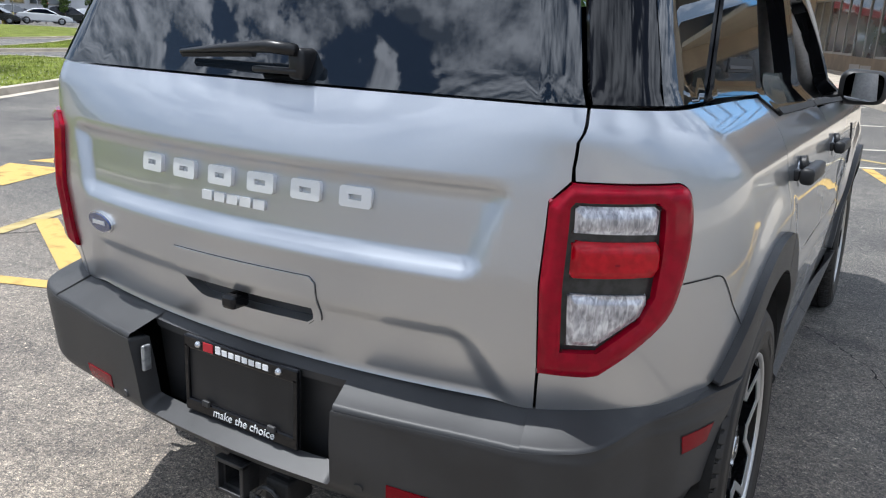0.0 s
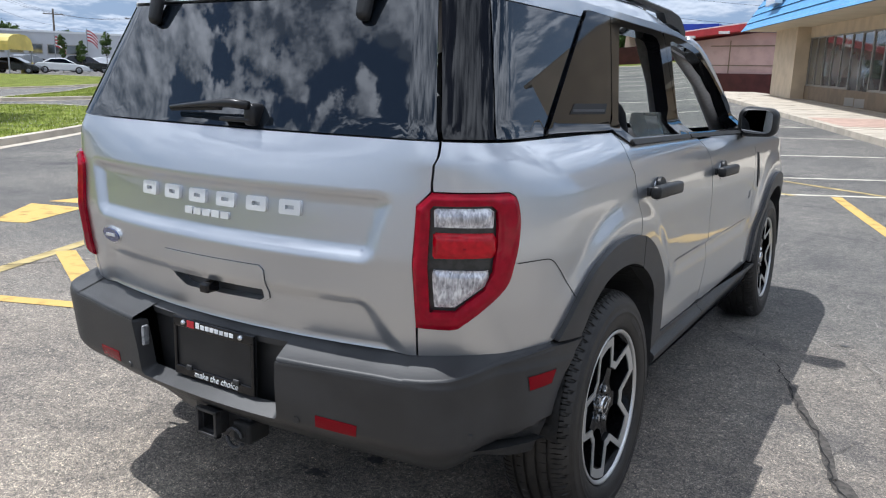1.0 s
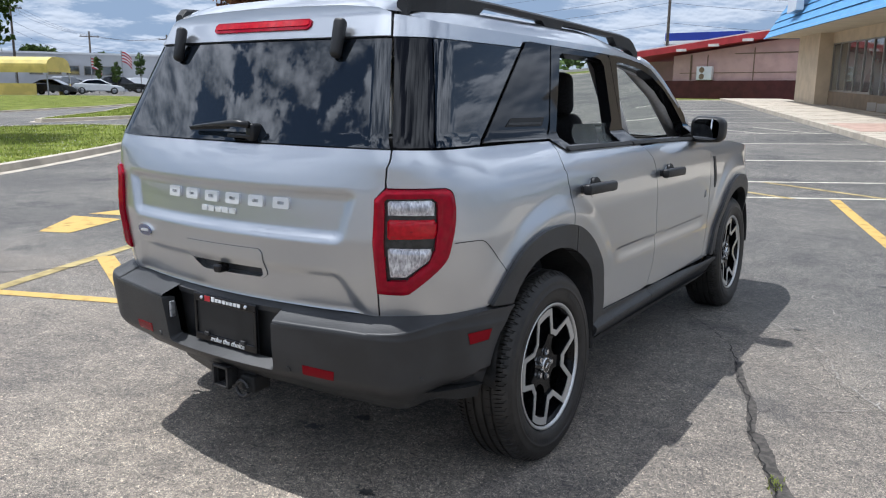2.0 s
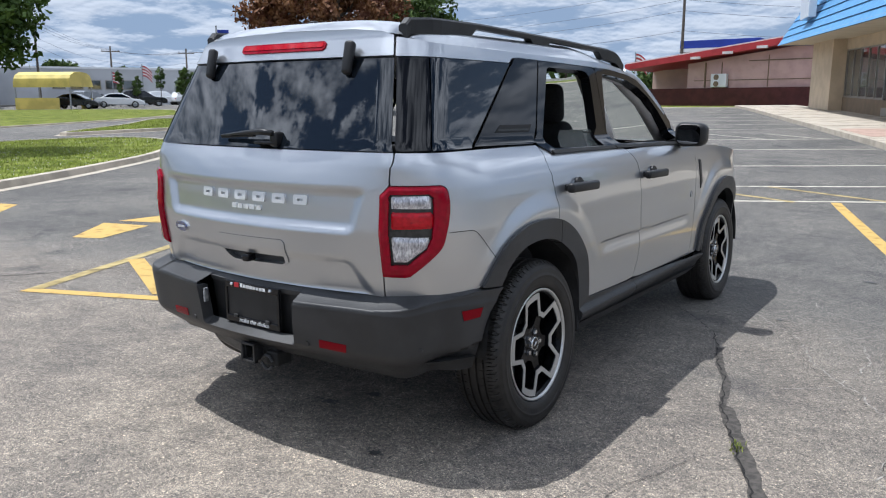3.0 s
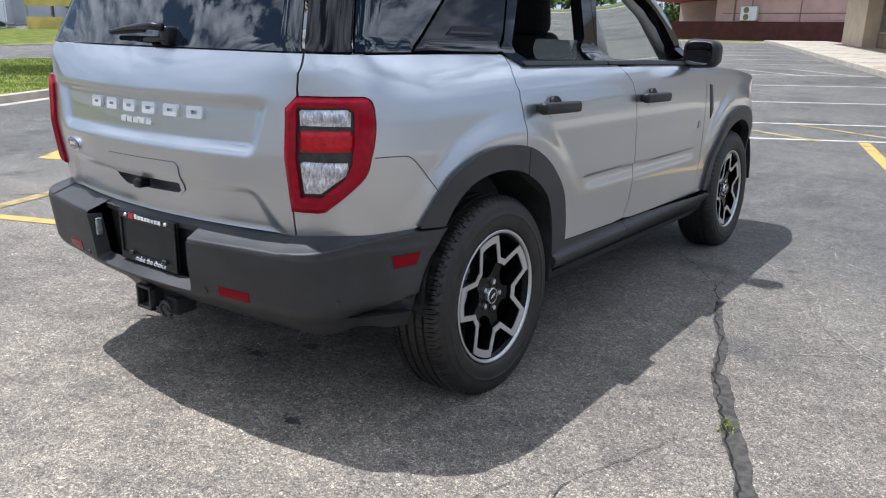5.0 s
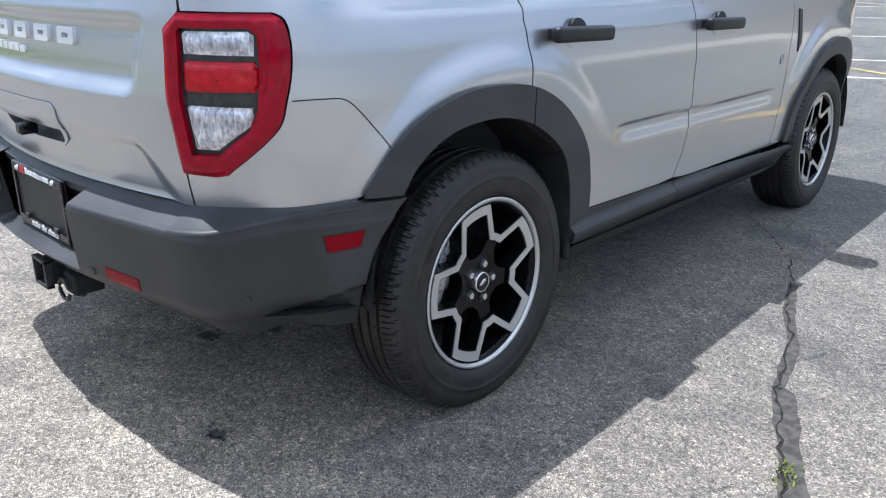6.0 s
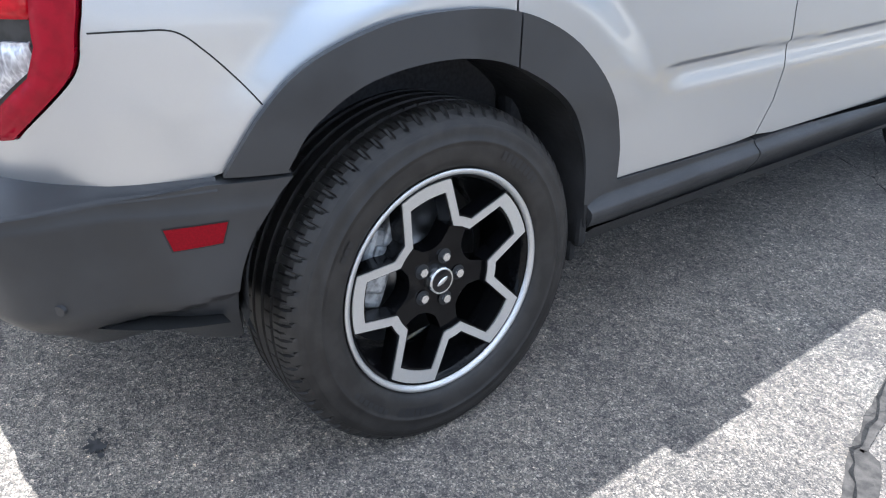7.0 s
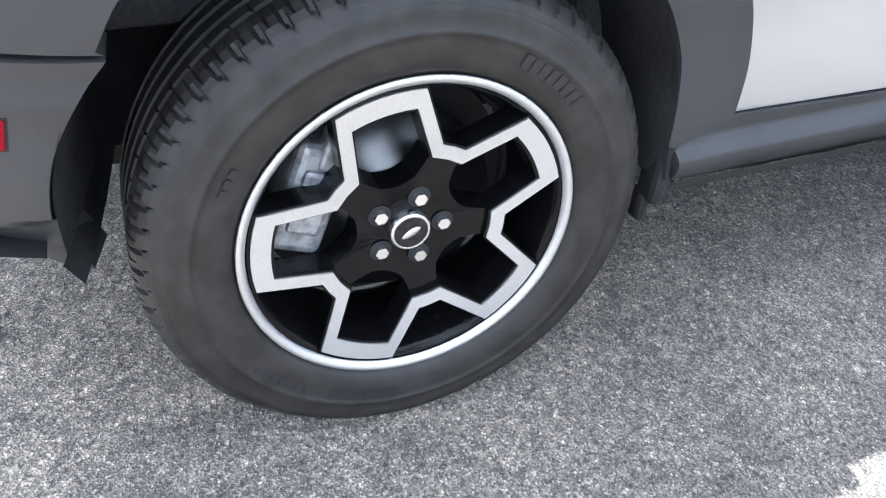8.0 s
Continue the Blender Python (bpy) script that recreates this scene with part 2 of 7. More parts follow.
M_LINER = material("black_wheel_liner", (0.010, 0.010, 0.0105), 0.7, vary=0.4, scale=14, bump=0.3, bump_scale=60)
M_SEAL = material("black_rubber_seal", (0.012, 0.012, 0.012), 0.7)
M_RED = material("red_lens", (0.26, 0.0015, 0.014), 0.06, coat=0.18, coat_rough=0.0, spec=0.16, vary=0.1, scale=40)
M_RED_GLOW = material("bright_red_lens", (0.40, 0.002, 0.010), 0.05, coat=0.3, coat_rough=0.0, spec=0.25, vary=0.15, scale=60)
M_REFLECTOR = material("red_reflector", (0.19, 0.002, 0.008), 0.15, coat=0.0, spec=0.12, vary=0.12, scale=300)
def ribbed_lens():
    """Clear lamp glass: upright flutes broken into small crystals over a bright reflector."""
    m = material("clear_lens", (0.72, 0.74, 0.76), 0.12, 0.35, coat=1.0, coat_rough=0.01)
    nt = m.node_tree
    p = nt.nodes["Principled BSDF"]
    tc = nt.nodes.new("ShaderNodeTexCoord")
    mp = nt.nodes.new("ShaderNodeMapping")
    mp.inputs["Scale"].default_value = (1.0, 1.0, 0.32)
    nt.links.new(tc.outputs["Object"], mp.inputs[0])
    n1 = nt.nodes.new("ShaderNodeTexNoise")
    n1.inputs["Scale"].default_value, n1.inputs["Detail"].default_value, n1.inputs["Roughness"].default_value, n1.inputs["Distortion"].default_value = 150, 2, 0.5, 0.6
    nt.links.new(mp.outputs[0], n1.inputs["Vector"])
    n2 = nt.nodes.new("ShaderNodeTexNoise")
    n2.inputs["Scale"].default_value, n2.inputs["Detail"].default_value = 34, 2
    nt.links.new(tc.outputs["Object"], n2.inputs["Vector"])
    mix = nt.nodes.new("ShaderNodeMath"); mix.operation = "MULTIPLY_ADD"; mix.inputs[1].default_value = 0.55
    half = nt.nodes.new("ShaderNodeMath"); half.operation = "MULTIPLY"; half.inputs[1].default_value = 0.45
    nt.links.new(n2.outputs["Fac"], half.inputs[0])
    nt.links.new(n1.outputs["Fac"], mix.inputs[0]); nt.links.new(half.outputs[0], mix.inputs[2])
    r = nt.nodes.new("ShaderNodeValToRGB")
    e = r.color_ramp.elements
    e[0].position, e[0].color = 0.36, (0.22, 0.22, 0.24, 1)
    e[1].position, e[1].color = 0.64, (0.80, 0.81, 0.84, 1)
    k = e.new(0.50)
    k.color = (0.46, 0.46, 0.49, 1)
    nt.links.new(mix.outputs[0], r.inputs[0])
    nt.links.new(r.outputs[0], p.inputs["Base Color"])
    b = nt.nodes.new("ShaderNodeBump")
    b.inputs["Strength"].default_value, b.inputs["Distance"].default_value = 0.35, 0.003
    nt.links.new(n1.outputs["Fac"], b.inputs["Height"])
    nt.links.new(b.outputs[0], p.inputs["Normal"])
    return m


M_CLEAR = ribbed_lens()
M_BEZEL = material("dark_lamp_bezel", (0.032, 0.033, 0.033), 0.22, vary=0.2, scale=50)
M_CHROME = material("bright_metal", (0.72, 0.73, 0.74), 0.22, 1.0)
M_LETTER = material("satin_silver_plastic", (0.74, 0.75, 0.76), 0.32, 0.35, coat=0.3)
M_MACHINED = material("machined_aluminium", (0.56, 0.56, 0.55), 0.36, 0.75, coat=0.4, vary=0.05, scale=400)
M_RIM = material("black_wheel_paint", (0.004, 0.004, 0.0045), 0.14, coat=0.0, spec=0.2, vary=0.2, scale=60)
M_STEEL = material("brake_steel", (0.14, 0.14, 0.14), 0.36, 1.0, vary=0.04, scale=50)
M_CALIPER = material("cast_grey_metal", (0.33, 0.34, 0.35), 0.5, 0.6, vary=0.3, scale=60)
M_DARK = material("dark_underbody", (0.010, 0.010, 0.010), 0.8, vary=0.3, scale=10)
M_FRAMEBLACK = material("black_painted_steel", (0.022, 0.022, 0.023), 0.42, vary=0.3, scale=30, bump=0.1, bump_scale=200)
M_SEAT = material("charcoal_seat_cloth", (0.022, 0.022, 0.024), 0.9, vary=0.25, scale=120, bump=0.2, bump_scale=400)
M_TRIMGREY = material("light_grey_cabin_lining", (0.42, 0.41, 0.40), 0.85, vary=0.08, scale=80)
M_BLUE = material("deep_blue_enamel", (0.012, 0.035, 0.13), 0.15, coat=1.0)
M_WHITE = material("white_print", (0.8, 0.8, 0.8), 0.5)
M_PRINTRED = material("red_print", (0.45, 0.02, 0.03), 0.5)
M_MIRROR = material("mirror_glass", (0.85, 0.86, 0.87), 0.01, 1.0)
M_YELLOWLINE = material("yellow_road_paint", (0.46, 0.29, 0.07), 0.75, vary=0.40, scale=7, second=(0.50, 0.33, 0.09), spread=(0.30, 0.46), bump=0.4, bump_scale=160)
M_WHITELINE = material("white_road_paint", (0.45, 0.415, 0.33), 0.75, vary=0.35, scale=9, second=(0.58, 0.545, 0.45), spread=(0.3, 0.55), bump=0.4, bump_scale=160)
M_PALELINE = material("faded_yellow_paint", (0.34, 0.26, 0.10), 0.8, vary=0.35, scale=7, second=(0.42, 0.33, 0.14), spread=(0.35, 0.6), bump=0.4, bump_scale=160)
M_CONCRETE = material("pale_concrete", (0.42, 0.37, 0.30), 0.85, vary=0.14, scale=2.2, bump=0.3, bump_scale=60)
M_GRASS = material("mown_grass", (0.115, 0.145, 0.024), 0.95, spec=0.08, vary=0.3, scale=1.4, second=(0.175, 0.195, 0.045), bump=0.5, bump_scale=40)
M_BLADE = material("grass_blade", (0.27, 0.32, 0.065), 0.85, spec=0.1, vary=0.4, scale=2.0, random_vary=0.0)
M_TARGREY = material("weathered_grey_sealant", (0.060, 0.053, 0.046), 0.8, vary=0.35, scale=30, bump=0.5, bump_scale=90)
M_WEED = material("yellow_green_weed", (0.16, 0.19, 0.035), 0.8, vary=0.3, scale=60)
M_CRACK = material("open_crack", (0.014, 0.013, 0.012), 0.95, vary=0.4, scale=40, bump=0.6, bump_scale=120)
M_FINECRACK = material("fine_crack", (0.055, 0.051, 0.046), 0.95, vary=0.4, scale=40)
M_OIL = material("oil_stain", (0.052, 0.050, 0.048), 0.5, vary=0.3, scale=60)
M_TAN = material("tan_painted_masonry", (0.55, 0.45, 0.325), 0.85, vary=0.07, scale=1.5, bump=0.15, bump_scale=30)
M_TANDARK = material("brown_painted_panel", (0.20, 0.145, 0.095), 0.8, vary=0.1, scale=2)
M_CREAM = material("cream_soffit", (0.46, 0.40, 0.30), 0.8, vary=0.05, scale=1)
M_SHINGLE = material("blue_painted_shingle", (0.085, 0.245, 0.46), 0.6, vary=0.08, scale=3, random_vary=0.10)
M_SHINGLESHADE = material("dark_blue_joint_shade", (0.010, 0.035, 0.085), 0.7, vary=0.1, scale=3)
M_MULLION = material("dull_aluminium", (0.30, 0.28, 0.25), 0.45, 0.7)
M_SHOPGLASS = material("shop_window_glass", (0.09, 0.095, 0.092), 0.04, spec=0.9, ior=1.6, vary=0.6, scale=0.6)
M_PINK = material("dusty_pink_panel", (0.52, 0.35, 0.315), 0.85, vary=0.08, scale=1.2, random_vary=0.05)
M_PINKLIT = material("pink_render_lit_tone", (0.62, 0.46, 0.40), 0.85, vary=0.06, scale=1.2)
M_MAROON = material("maroon_painted_wall", (0.075, 0.020, 0.018), 0.8, vary=0.15, scale=2)
M_REDROOF = material("red_roof_edge", (0.36, 0.030, 0.035), 0.6, vary=0.1, scale=2)
M_ROOFWHITE = material("pale_roofing", (0.60, 0.58, 0.56), 0.7, vary=0.1, scale=2)
M_YELLOWSHEET = material("yellow_awning_cloth", (0.58, 0.46, 0.12), 0.6, vary=0.12, scale=1.0)
M_GREYWALL = material("pale_grey_cladding", (0.46, 0.47, 0.49), 0.75, vary=0.08, scale=0.3)
M_BARK = material("bark", (0.075, 0.055, 0.04), 0.9, vary=0.4, scale=14, bump=0.8, bump_scale=30)
M_LEAF = material("green_leaves", (0.050, 0.095, 0.020), 0.6, spec=0.25, vary=0.4, scale=1.5, second=(0.100, 0.155, 0.036))
M_LEAFRED = material("copper_red_leaves", (0.17, 0.062, 0.034), 0.6, spec=0.25, vary=0.4, scale=1.5, second=(0.25, 0.125, 0.055))
M_POLE = material("weathered_pole_wood", (0.10, 0.085, 0.07), 0.9, vary=0.3, scale=6)
M_WIRE = material("dark_cable", (0.05, 0.05, 0.055), 0.7)
M_WHITEPAINT = material("white_car_paint", (0.74, 0.75, 0.76), 0.25, coat=0.8, vary=0.02, scale=3)
M_BLACKPAINT = material("black_car_paint", (0.012, 0.013, 0.016), 0.2, coat=0.8, vary=0.1, scale=3)
M_GREYPAINT = material("grey_car_paint", (0.16, 0.165, 0.17), 0.25, 0.5, coat=0.8, vary=0.05, scale=3)
M_SIGNBLUE = material("blue_sign_panel", (0.02, 0.045, 0.33), 0.5, vary=0.1, scale=1)
M_HYDRANT = material("rusty_red_iron", (0.16, 0.035, 0.022), 0.7, vary=0.4, scale=20)
M_FLAGRED = material("striped_flag_cloth_red", (0.45, 0.05, 0.06), 0.8, vary=0.1, scale=3)
M_FLAGBLUE = material("flag_cloth_blue", (0.03, 0.04, 0.14), 0.8, vary=0.1, scale=3)
M_PADRED = material("faded_red_paving", (0.40, 0.28, 0.225), 0.85, vary=0.12, scale=4, bump=0.3, bump_scale=40)

# ---- mesh helpers ----
from mathutils.geometry import delaunay_2d_cdt


def mesh_of(name, verts, faces, mat, smooth=False, normals=None):
    me = bpy.data.meshes.new(name)
    me.from_pydata([tuple(v) for v in verts], [], faces)
    mats = mat if isinstance(mat, (list, tuple)) else [mat]
    for m in mats:
        me.materials.append(m)
    me.polygons.foreach_set("use_smooth", [smooth] * len(me.polygons))
    me.update()
    if normals is not None:
        me.normals_split_custom_set_from_vertices([tuple(n) for n in normals])
    return me


def put(name, me, parent=None, label="", at=None):
    ob = new(name, me)
    ob.parent = parent
    if at is not None:
        ob.matrix_basis = at
    if label:
        tagged(ob, label)
    return ob


def part(name, bm, mat, parent, label="", smooth=False, at=None):
    """Links a bmesh as one mesh object under a thing or a part."""
    me = bpy.data.meshes.new(name)
    bm.to_mesh(me)
    bm.free()
    me.materials.append(mat)
    me.polygons.foreach_set("use_smooth", [smooth] * len(me.polygons))
    return put(name, me, parent, label, at)


def thing(name, label, category, group="", kind="", at=None):
    ob = new(name)
    ob.empty_display_size = 0.1
    if at is not None:
        ob.matrix_basis = at
    return tagged(ob, label, category, group, kind)


def box(x0, x1, y0, y1, z0, z1, bevel=0.0, segs=2):
    bm = bmesh.new()
    bmesh.ops.create_cube(bm, size=1.0)
    for v in bm.verts:
        v.co = Vector(((x0 + x1) / 2 + v.co.x * (x1 - x0), (y0 + y1) / 2 + v.co.y * (y1 - y0), (z0 + z1) / 2 + v.co.z * (z1 - z0)))
    if bevel:
        bmesh.ops.bevel(bm, geom=bm.edges[:], offset=bevel, segments=segs, affect="EDGES", profile=0.5)
    return bm


def join(*bms):
    out = bmesh.new()
    for b in bms:
        me = bpy.data.meshes.new("tmp")
        b.to_mesh(me)
        b.free()
        out.from_mesh(me)
        bpy.data.meshes.remove(me)
    return out


def turned(bm, m):
    bmesh.ops.transform(bm, matrix=m, verts=bm.verts[:])
    return bm


def tube(points, radius, sides=8, close=False):
    """A round bar along points; radius a number or one for each point."""
    bm = bmesh.new()
    rings = []
    n = len(points)
    pts = [Vector(p) for p in points]
    for k, p in enumerate(pts):
        a, b = pts[max(0, k - 1)], pts[min(n - 1, k + 1)]
        d = (b - a).normalized()
        side = d.cross(Vector((0, 0, 1)))
        if side.length < 1e-3:
            side = d.cross(Vector((0, 1, 0)))
        side.normalize()
        up = side.cross(d)
        r = radius[k] if isinstance(radius, (list, tuple)) else radius
        rings.append([bm.verts.new(p + r * (math.cos(t) * side + math.sin(t) * up)) for t in (2 * math.pi * j / sides for j in range(sides))])
    for a, b in zip(rings, rings[1:]):
        for j in range(sides):
            bm.faces.new((a[j], a[(j + 1) % sides], b[(j + 1) % sides], b[j]))
    bm.faces.new(rings[0][::-1])
    bm.faces.new(rings[-1])
    bmesh.ops.recalc_face_normals(bm, faces=bm.faces[:])
    return bm


def lathe(profile, n, close=False):
    """Turns (x, r) points round the x axis; returns verts and quads."""
    verts, faces = [], []
    m = len(profile)
    for j in range(n):
        t = 2 * math.pi * j / n
        for x, r in profile:
            verts.append((x, r * math.sin(t), r * math.cos(t)))
    for j in range(n):
        k = (j + 1) % n
        for i in range(m - 1 if not close else m):
            i2 = (i + 1) % m
            faces.append((j * m + i, k * m + i, k * m + i2, j * m + i2))
    return verts, faces


def inside(px, py, poly):
    hit = np.zeros(len(px), bool)
    n = len(poly)
    for i in range(n):
        x0, y0 = poly[i]
        x1, y1 = poly[(i + 1) % n]
        if y0 == y1:
            continue
        c = ((y0 > py) != (y1 > py)) & (px < (x1 - x0) * (py - y0) / (y1 - y0) + x0)
        hit ^= c
    return hit


def densify(poly, step):
    out = []
    n = len(poly)
    for i in range(n):
        a, b = np.array(poly[i], float), np.array(poly[(i + 1) % n], float)
        k = max(1, int(math.ceil(np.hypot(*(b - a)) / step)))
        for j in range(k):
            out.append(tuple(a + (b - a) * j / k))
    return out


def fill2d(poly, holes=(), step=0.03):
    """Fills a flat outline, less its holes, with even triangles. Returns points, triangles and the outline loops."""
    loops, pts = [], []
    for lp in (poly, *holes):
        d = densify(lp, step)
        loops.append(list(range(len(pts), len(pts) + len(d))))
        pts += d
    edges = [(lp[i], lp[(i + 1) % len(lp)]) for lp in loops for i in range(len(lp))]
    border = np.array(pts)
    lo, hi = border.min(0), border.max(0)
    gx, gy = np.meshgrid(np.arange(lo[0] + step / 2, hi[0], step), np.arange(lo[1] + step / 2, hi[1], step))
    gx, gy = gx.ravel(), gy.ravel()
    ok = inside(gx, gy, densify(poly, 1e9))
    for h in holes:
        ok &= ~inside(gx, gy, densify(h, 1e9))
    gx, gy = gx[ok], gy[ok]
    if len(gx):
        d = np.full(len(gx), 1e9)
        for b in border:
            d = np.minimum(d, (gx - b[0]) ** 2 + (gy - b[1]) ** 2)
        keep = d > (0.6 * step) ** 2
        gx, gy = gx[keep], gy[keep]
    allp = [Vector(p) for p in pts] + [Vector((a, b)) for a, b in zip(gx, gy)]
    v, _, f, ov, _, _ = delaunay_2d_cdt(allp, edges, [], 0, 1e-6)
    v = np.array([tuple(p) for p in v])
    f = np.array([t for t in f if len(t) == 3])
    c = v[f].mean(1)
    ok = inside(c[:, 0], c[:, 1], densify(poly, 1e9))
    for h in holes:
        ok &= ~inside(c[:, 0], c[:, 1], densify(h, 1e9))
    f = f[ok]
    a, b, d = v[f[:, 0]], v[f[:, 1]], v[f[:, 2]]
    flip = ((b - a)[:, 0] * (d - a)[:, 1] - (b - a)[:, 1] * (d - a)[:, 0]) < 0
    f[flip] = f[flip][:, ::-1]
    back = {}
    for k, src in enumerate(ov):
        for s in src:
            back[s] = k
    return v, f, [[back[i] for i in lp if i in back] for lp in loops]


def smooth_line(points, per=8, closed=False):
    """A Catmull-Rom curve through 2D points."""
    p = [np.array(q, float) for q in points]
    n = len(p)
    out = []
    for i in range(n if closed else n - 1):
        p0 = p[(i - 1) % n] if closed or i else p[0]
        p1, p2 = p[i], p[(i + 1) % n]
        p3 = p[(i + 2) % n] if closed or i + 2 < n else p[-1]
        for j in range(per):
            t = j / per
            out.append(tuple(0.5 * (2 * p1 + (p2 - p0) * t + (2 * p0 - 5 * p1 + 4 * p2 - p3) * t * t + (3 * p1 - p0 - 3 * p2 + p3) * t ** 3)))
    if not closed:
        out.append(tuple(p[-1]))
    return out


def plate(name, poly, x0, x1, mat, parent, label="", bevel=0.0, frame_m=None):
    """A flat outline in (y, z) given depth from x0 to x1 along x."""
    bm = bmesh.new()
    vs = [bm.verts.new((x0, a, b)) for a, b in poly]
    f = bm.faces.new(vs)
    r = bmesh.ops.extrude_face_region(bm, geom=[f])
    for v in r["geom"]:
        if isinstance(v, bmesh.types.BMVert):
            v.co.x = x1
    bmesh.ops.recalc_face_normals(bm, faces=bm.faces[:])
    if bevel:
        bmesh.ops.bevel(bm, geom=bm.edges[:], offset=bevel, segments=2, affect="EDGES", profile=0.5)
    if frame_m is not None:
        turned(bm, frame_m)
    return part(name, bm, mat, parent, label) if name else bm

# ---- the car's shell: outlines at each height, from the middle of the tail round the corner and along the flank ----
Z_KEYS = (0.30, 0.45, 0.66, 0.78, 0.90, 1.00, 1.06, 1.10, 1.14, 1.17, 1.19, 1.52, 1.60)
W_KEYS = (0.845, 0.858, 0.866, 0.870, 0.870, 0.862, 0.852, 0.834, 0.805, 0.772, 0.752, 0.655, 0.630)
R_KEYS = (-0.72, -0.74, -0.765, -0.790, -0.806, -0.800, -0.793, -0.782, -0.764, -0.746, -0.734, -0.575, -0.535)
C_KEYS = (0.22, 0.22, 0.22, 0.22, 0.22, 0.22, 0.21, 0.19, 0.15, 0.12, 0.10, 0.08, 0.08)
A_KEYS = (0.26, 0.26, 0.26, 0.26, 0.26, 0.25, 0.24, 0.22, 0.19, 0.175, 0.17, 0.16, 0.15)
B_KEYS = (0.45, 0.45, 0.45, 0.45, 0.45, 0.44, 0.42, 0.37, 0.31, 0.25, 0.21, 0.19, 0.19)
Z_FINE = np.linspace(0.2, 1.75, 621)


def soft_table(keys, reach=9):
    t = np.interp(Z_FINE, Z_KEYS, keys)
    kern = np.hanning(2 * reach + 3)[1:-1]
    kern /= kern.sum()
    return np.convolve(np.pad(t, reach, mode="edge"), kern, mode="valid")


T_W, T_R, T_C, T_A, T_B = (soft_table(k) for k in (W_KEYS, R_KEYS, C_KEYS, A_KEYS, B_KEYS))
REAR_LEN, CORNER_LEN = 0.6, 0.55


def step(a, b, x):
    t = np.clip((x - a) / (b - a), 0, 1)
    return t * t * (3 - 2 * t)


def outline(u, z):
    """Points of the plain shell: u runs 0 to 0.6 over half the tail, to 1.15 round the corner, then forward along the flank in metres."""
    u, z = np.asarray(u, float), np.asarray(z, float)
    w, yr, c, a, b = (np.interp(z, Z_FINE, t) for t in (T_W, T_R, T_C, T_A, T_B))
    xr = w - a
    x1 = np.clip(u / REAR_LEN, None, 1) * xr
    y1 = yr + c * x1 ** 2
    t = np.clip((u - REAR_LEN) / CORNER_LEN, 0, 1)
    p0x, p0y = xr, yr + c * xr ** 2
    h = 0.56
    p1x, p1y = xr + h * a, p0y + h * a * 2 * c * xr
    p3x, p3y = w, p0y + b
    p2x, p2y = w, p3y - h * b
    bx = (1 - t) ** 3 * p0x + 3 * (1 - t) ** 2 * t * p1x + 3 * (1 - t) * t * t * p2x + t ** 3 * p3x
    by = (1 - t) ** 3 * p0y + 3 * (1 - t) ** 2 * t * p1y + 3 * (1 - t) * t * t * p2y + t ** 3 * p3y
    s = np.clip(u - REAR_LEN - CORNER_LEN, 0, None)
    y3 = p3y + s
    nose = np.clip((y3 - 2.75) / 0.75, 0, 1)
    x3 = w - 0.20 * nose ** 2.2
    x = np.where(u <= REAR_LEN, x1, np.where(u <= REAR_LEN + CORNER_LEN, bx, x3))
    y = np.where(u <= REAR_LEN, y1, np.where(u <= REAR_LEN + CORNER_LEN, by, y3))
    return x, y


def relief(p):
    """How far the pressed shapes of tailgate and flank stand out from the plain shell, at (x, y, z) points."""
    x, y, z = p[:, 0], p[:, 1], p[:, 2]
    tail = step(-0.60, -0.68, y)
    ax = np.abs(x)
    pocket = step(1.056, 1.030, z) * step(0.882, 0.930, z) * step(0.568, 0.522, ax + 0.28 * (1.05 - z))
    lip = np.exp(-((z - 0.893) / 0.020) ** 2) * step(0.56, 0.47, ax)
    low = step(0.645, 0.668, z) * step(0.81, 0.765, z) * step(0.515, 0.455, ax - np.clip(0.80 - z, 0, 0.2) * 0.55)
    d = tail * (-0.020 * pocket + 0.0015 * lip - 0.012 * low)
    side = step(-0.35, -0.05, y) * step(1.15, 1.05, z)
    line = 0.692 - 0.018 * np.clip((y - 0.7) / 1.25, 0, 1)
    crease = step(line + 0.003, line - 0.004, z) * step(line - 0.075, line - 0.015, z) * step(0.62, 0.74, y) * step(2.02, 1.92, y)
    waist = step(0.0, 0.5, y) * step(2.3, 1.8, y) * np.exp(-((z - 0.80) / 0.11) ** 2)
    front_arch = np.hypot((y - 2.67) / 1.05, (z - 0.40))
    rear_arch = np.hypot((y - 0.05) / 1.08, (z - 0.40))
    swell = 0.014 * (step(0.600, 0.515, front_arch) + step(0.600, 0.515, rear_arch)) * step(0.56, 0.72, z)
    return d + side * (-0.009 * crease - 0.006 * waist) + swell * step(-0.5, -0.3, y)


def shell(u, z, off=0.0):
    """Points and outward normals of the shell, off metres proud of it."""
    u, z = np.asarray(u, float), np.asarray(z, float)
    e = 0.004

    def raw(a, b):
        x, y = outline(np.abs(a), b)
        return np.stack([np.sign(a) * x if np.ndim(a) else x, y, b], 1)

    def nrm(fn):
        du, dz = fn(u + e, z) - fn(u - e, z), fn(u, z + e) - fn(u, z - e)
        n = np.cross(du, dz)
        return n / np.linalg.norm(n, axis=1)[:, None]

    def full(a, b):
        p = raw(a, b)
        du, dz = raw(a + e, b) - raw(a - e, b), raw(a, b + e) - raw(a, b - e)
        n = np.cross(du, dz)
        n /= np.linalg.norm(n, axis=1)[:, None]
        return p + n * relief(p)[:, None]

    n = nrm(full)
    return full(u, z) + n * np.reshape(off, (-1, 1)) if np.ndim(off) else full(u, z) + n * off, n


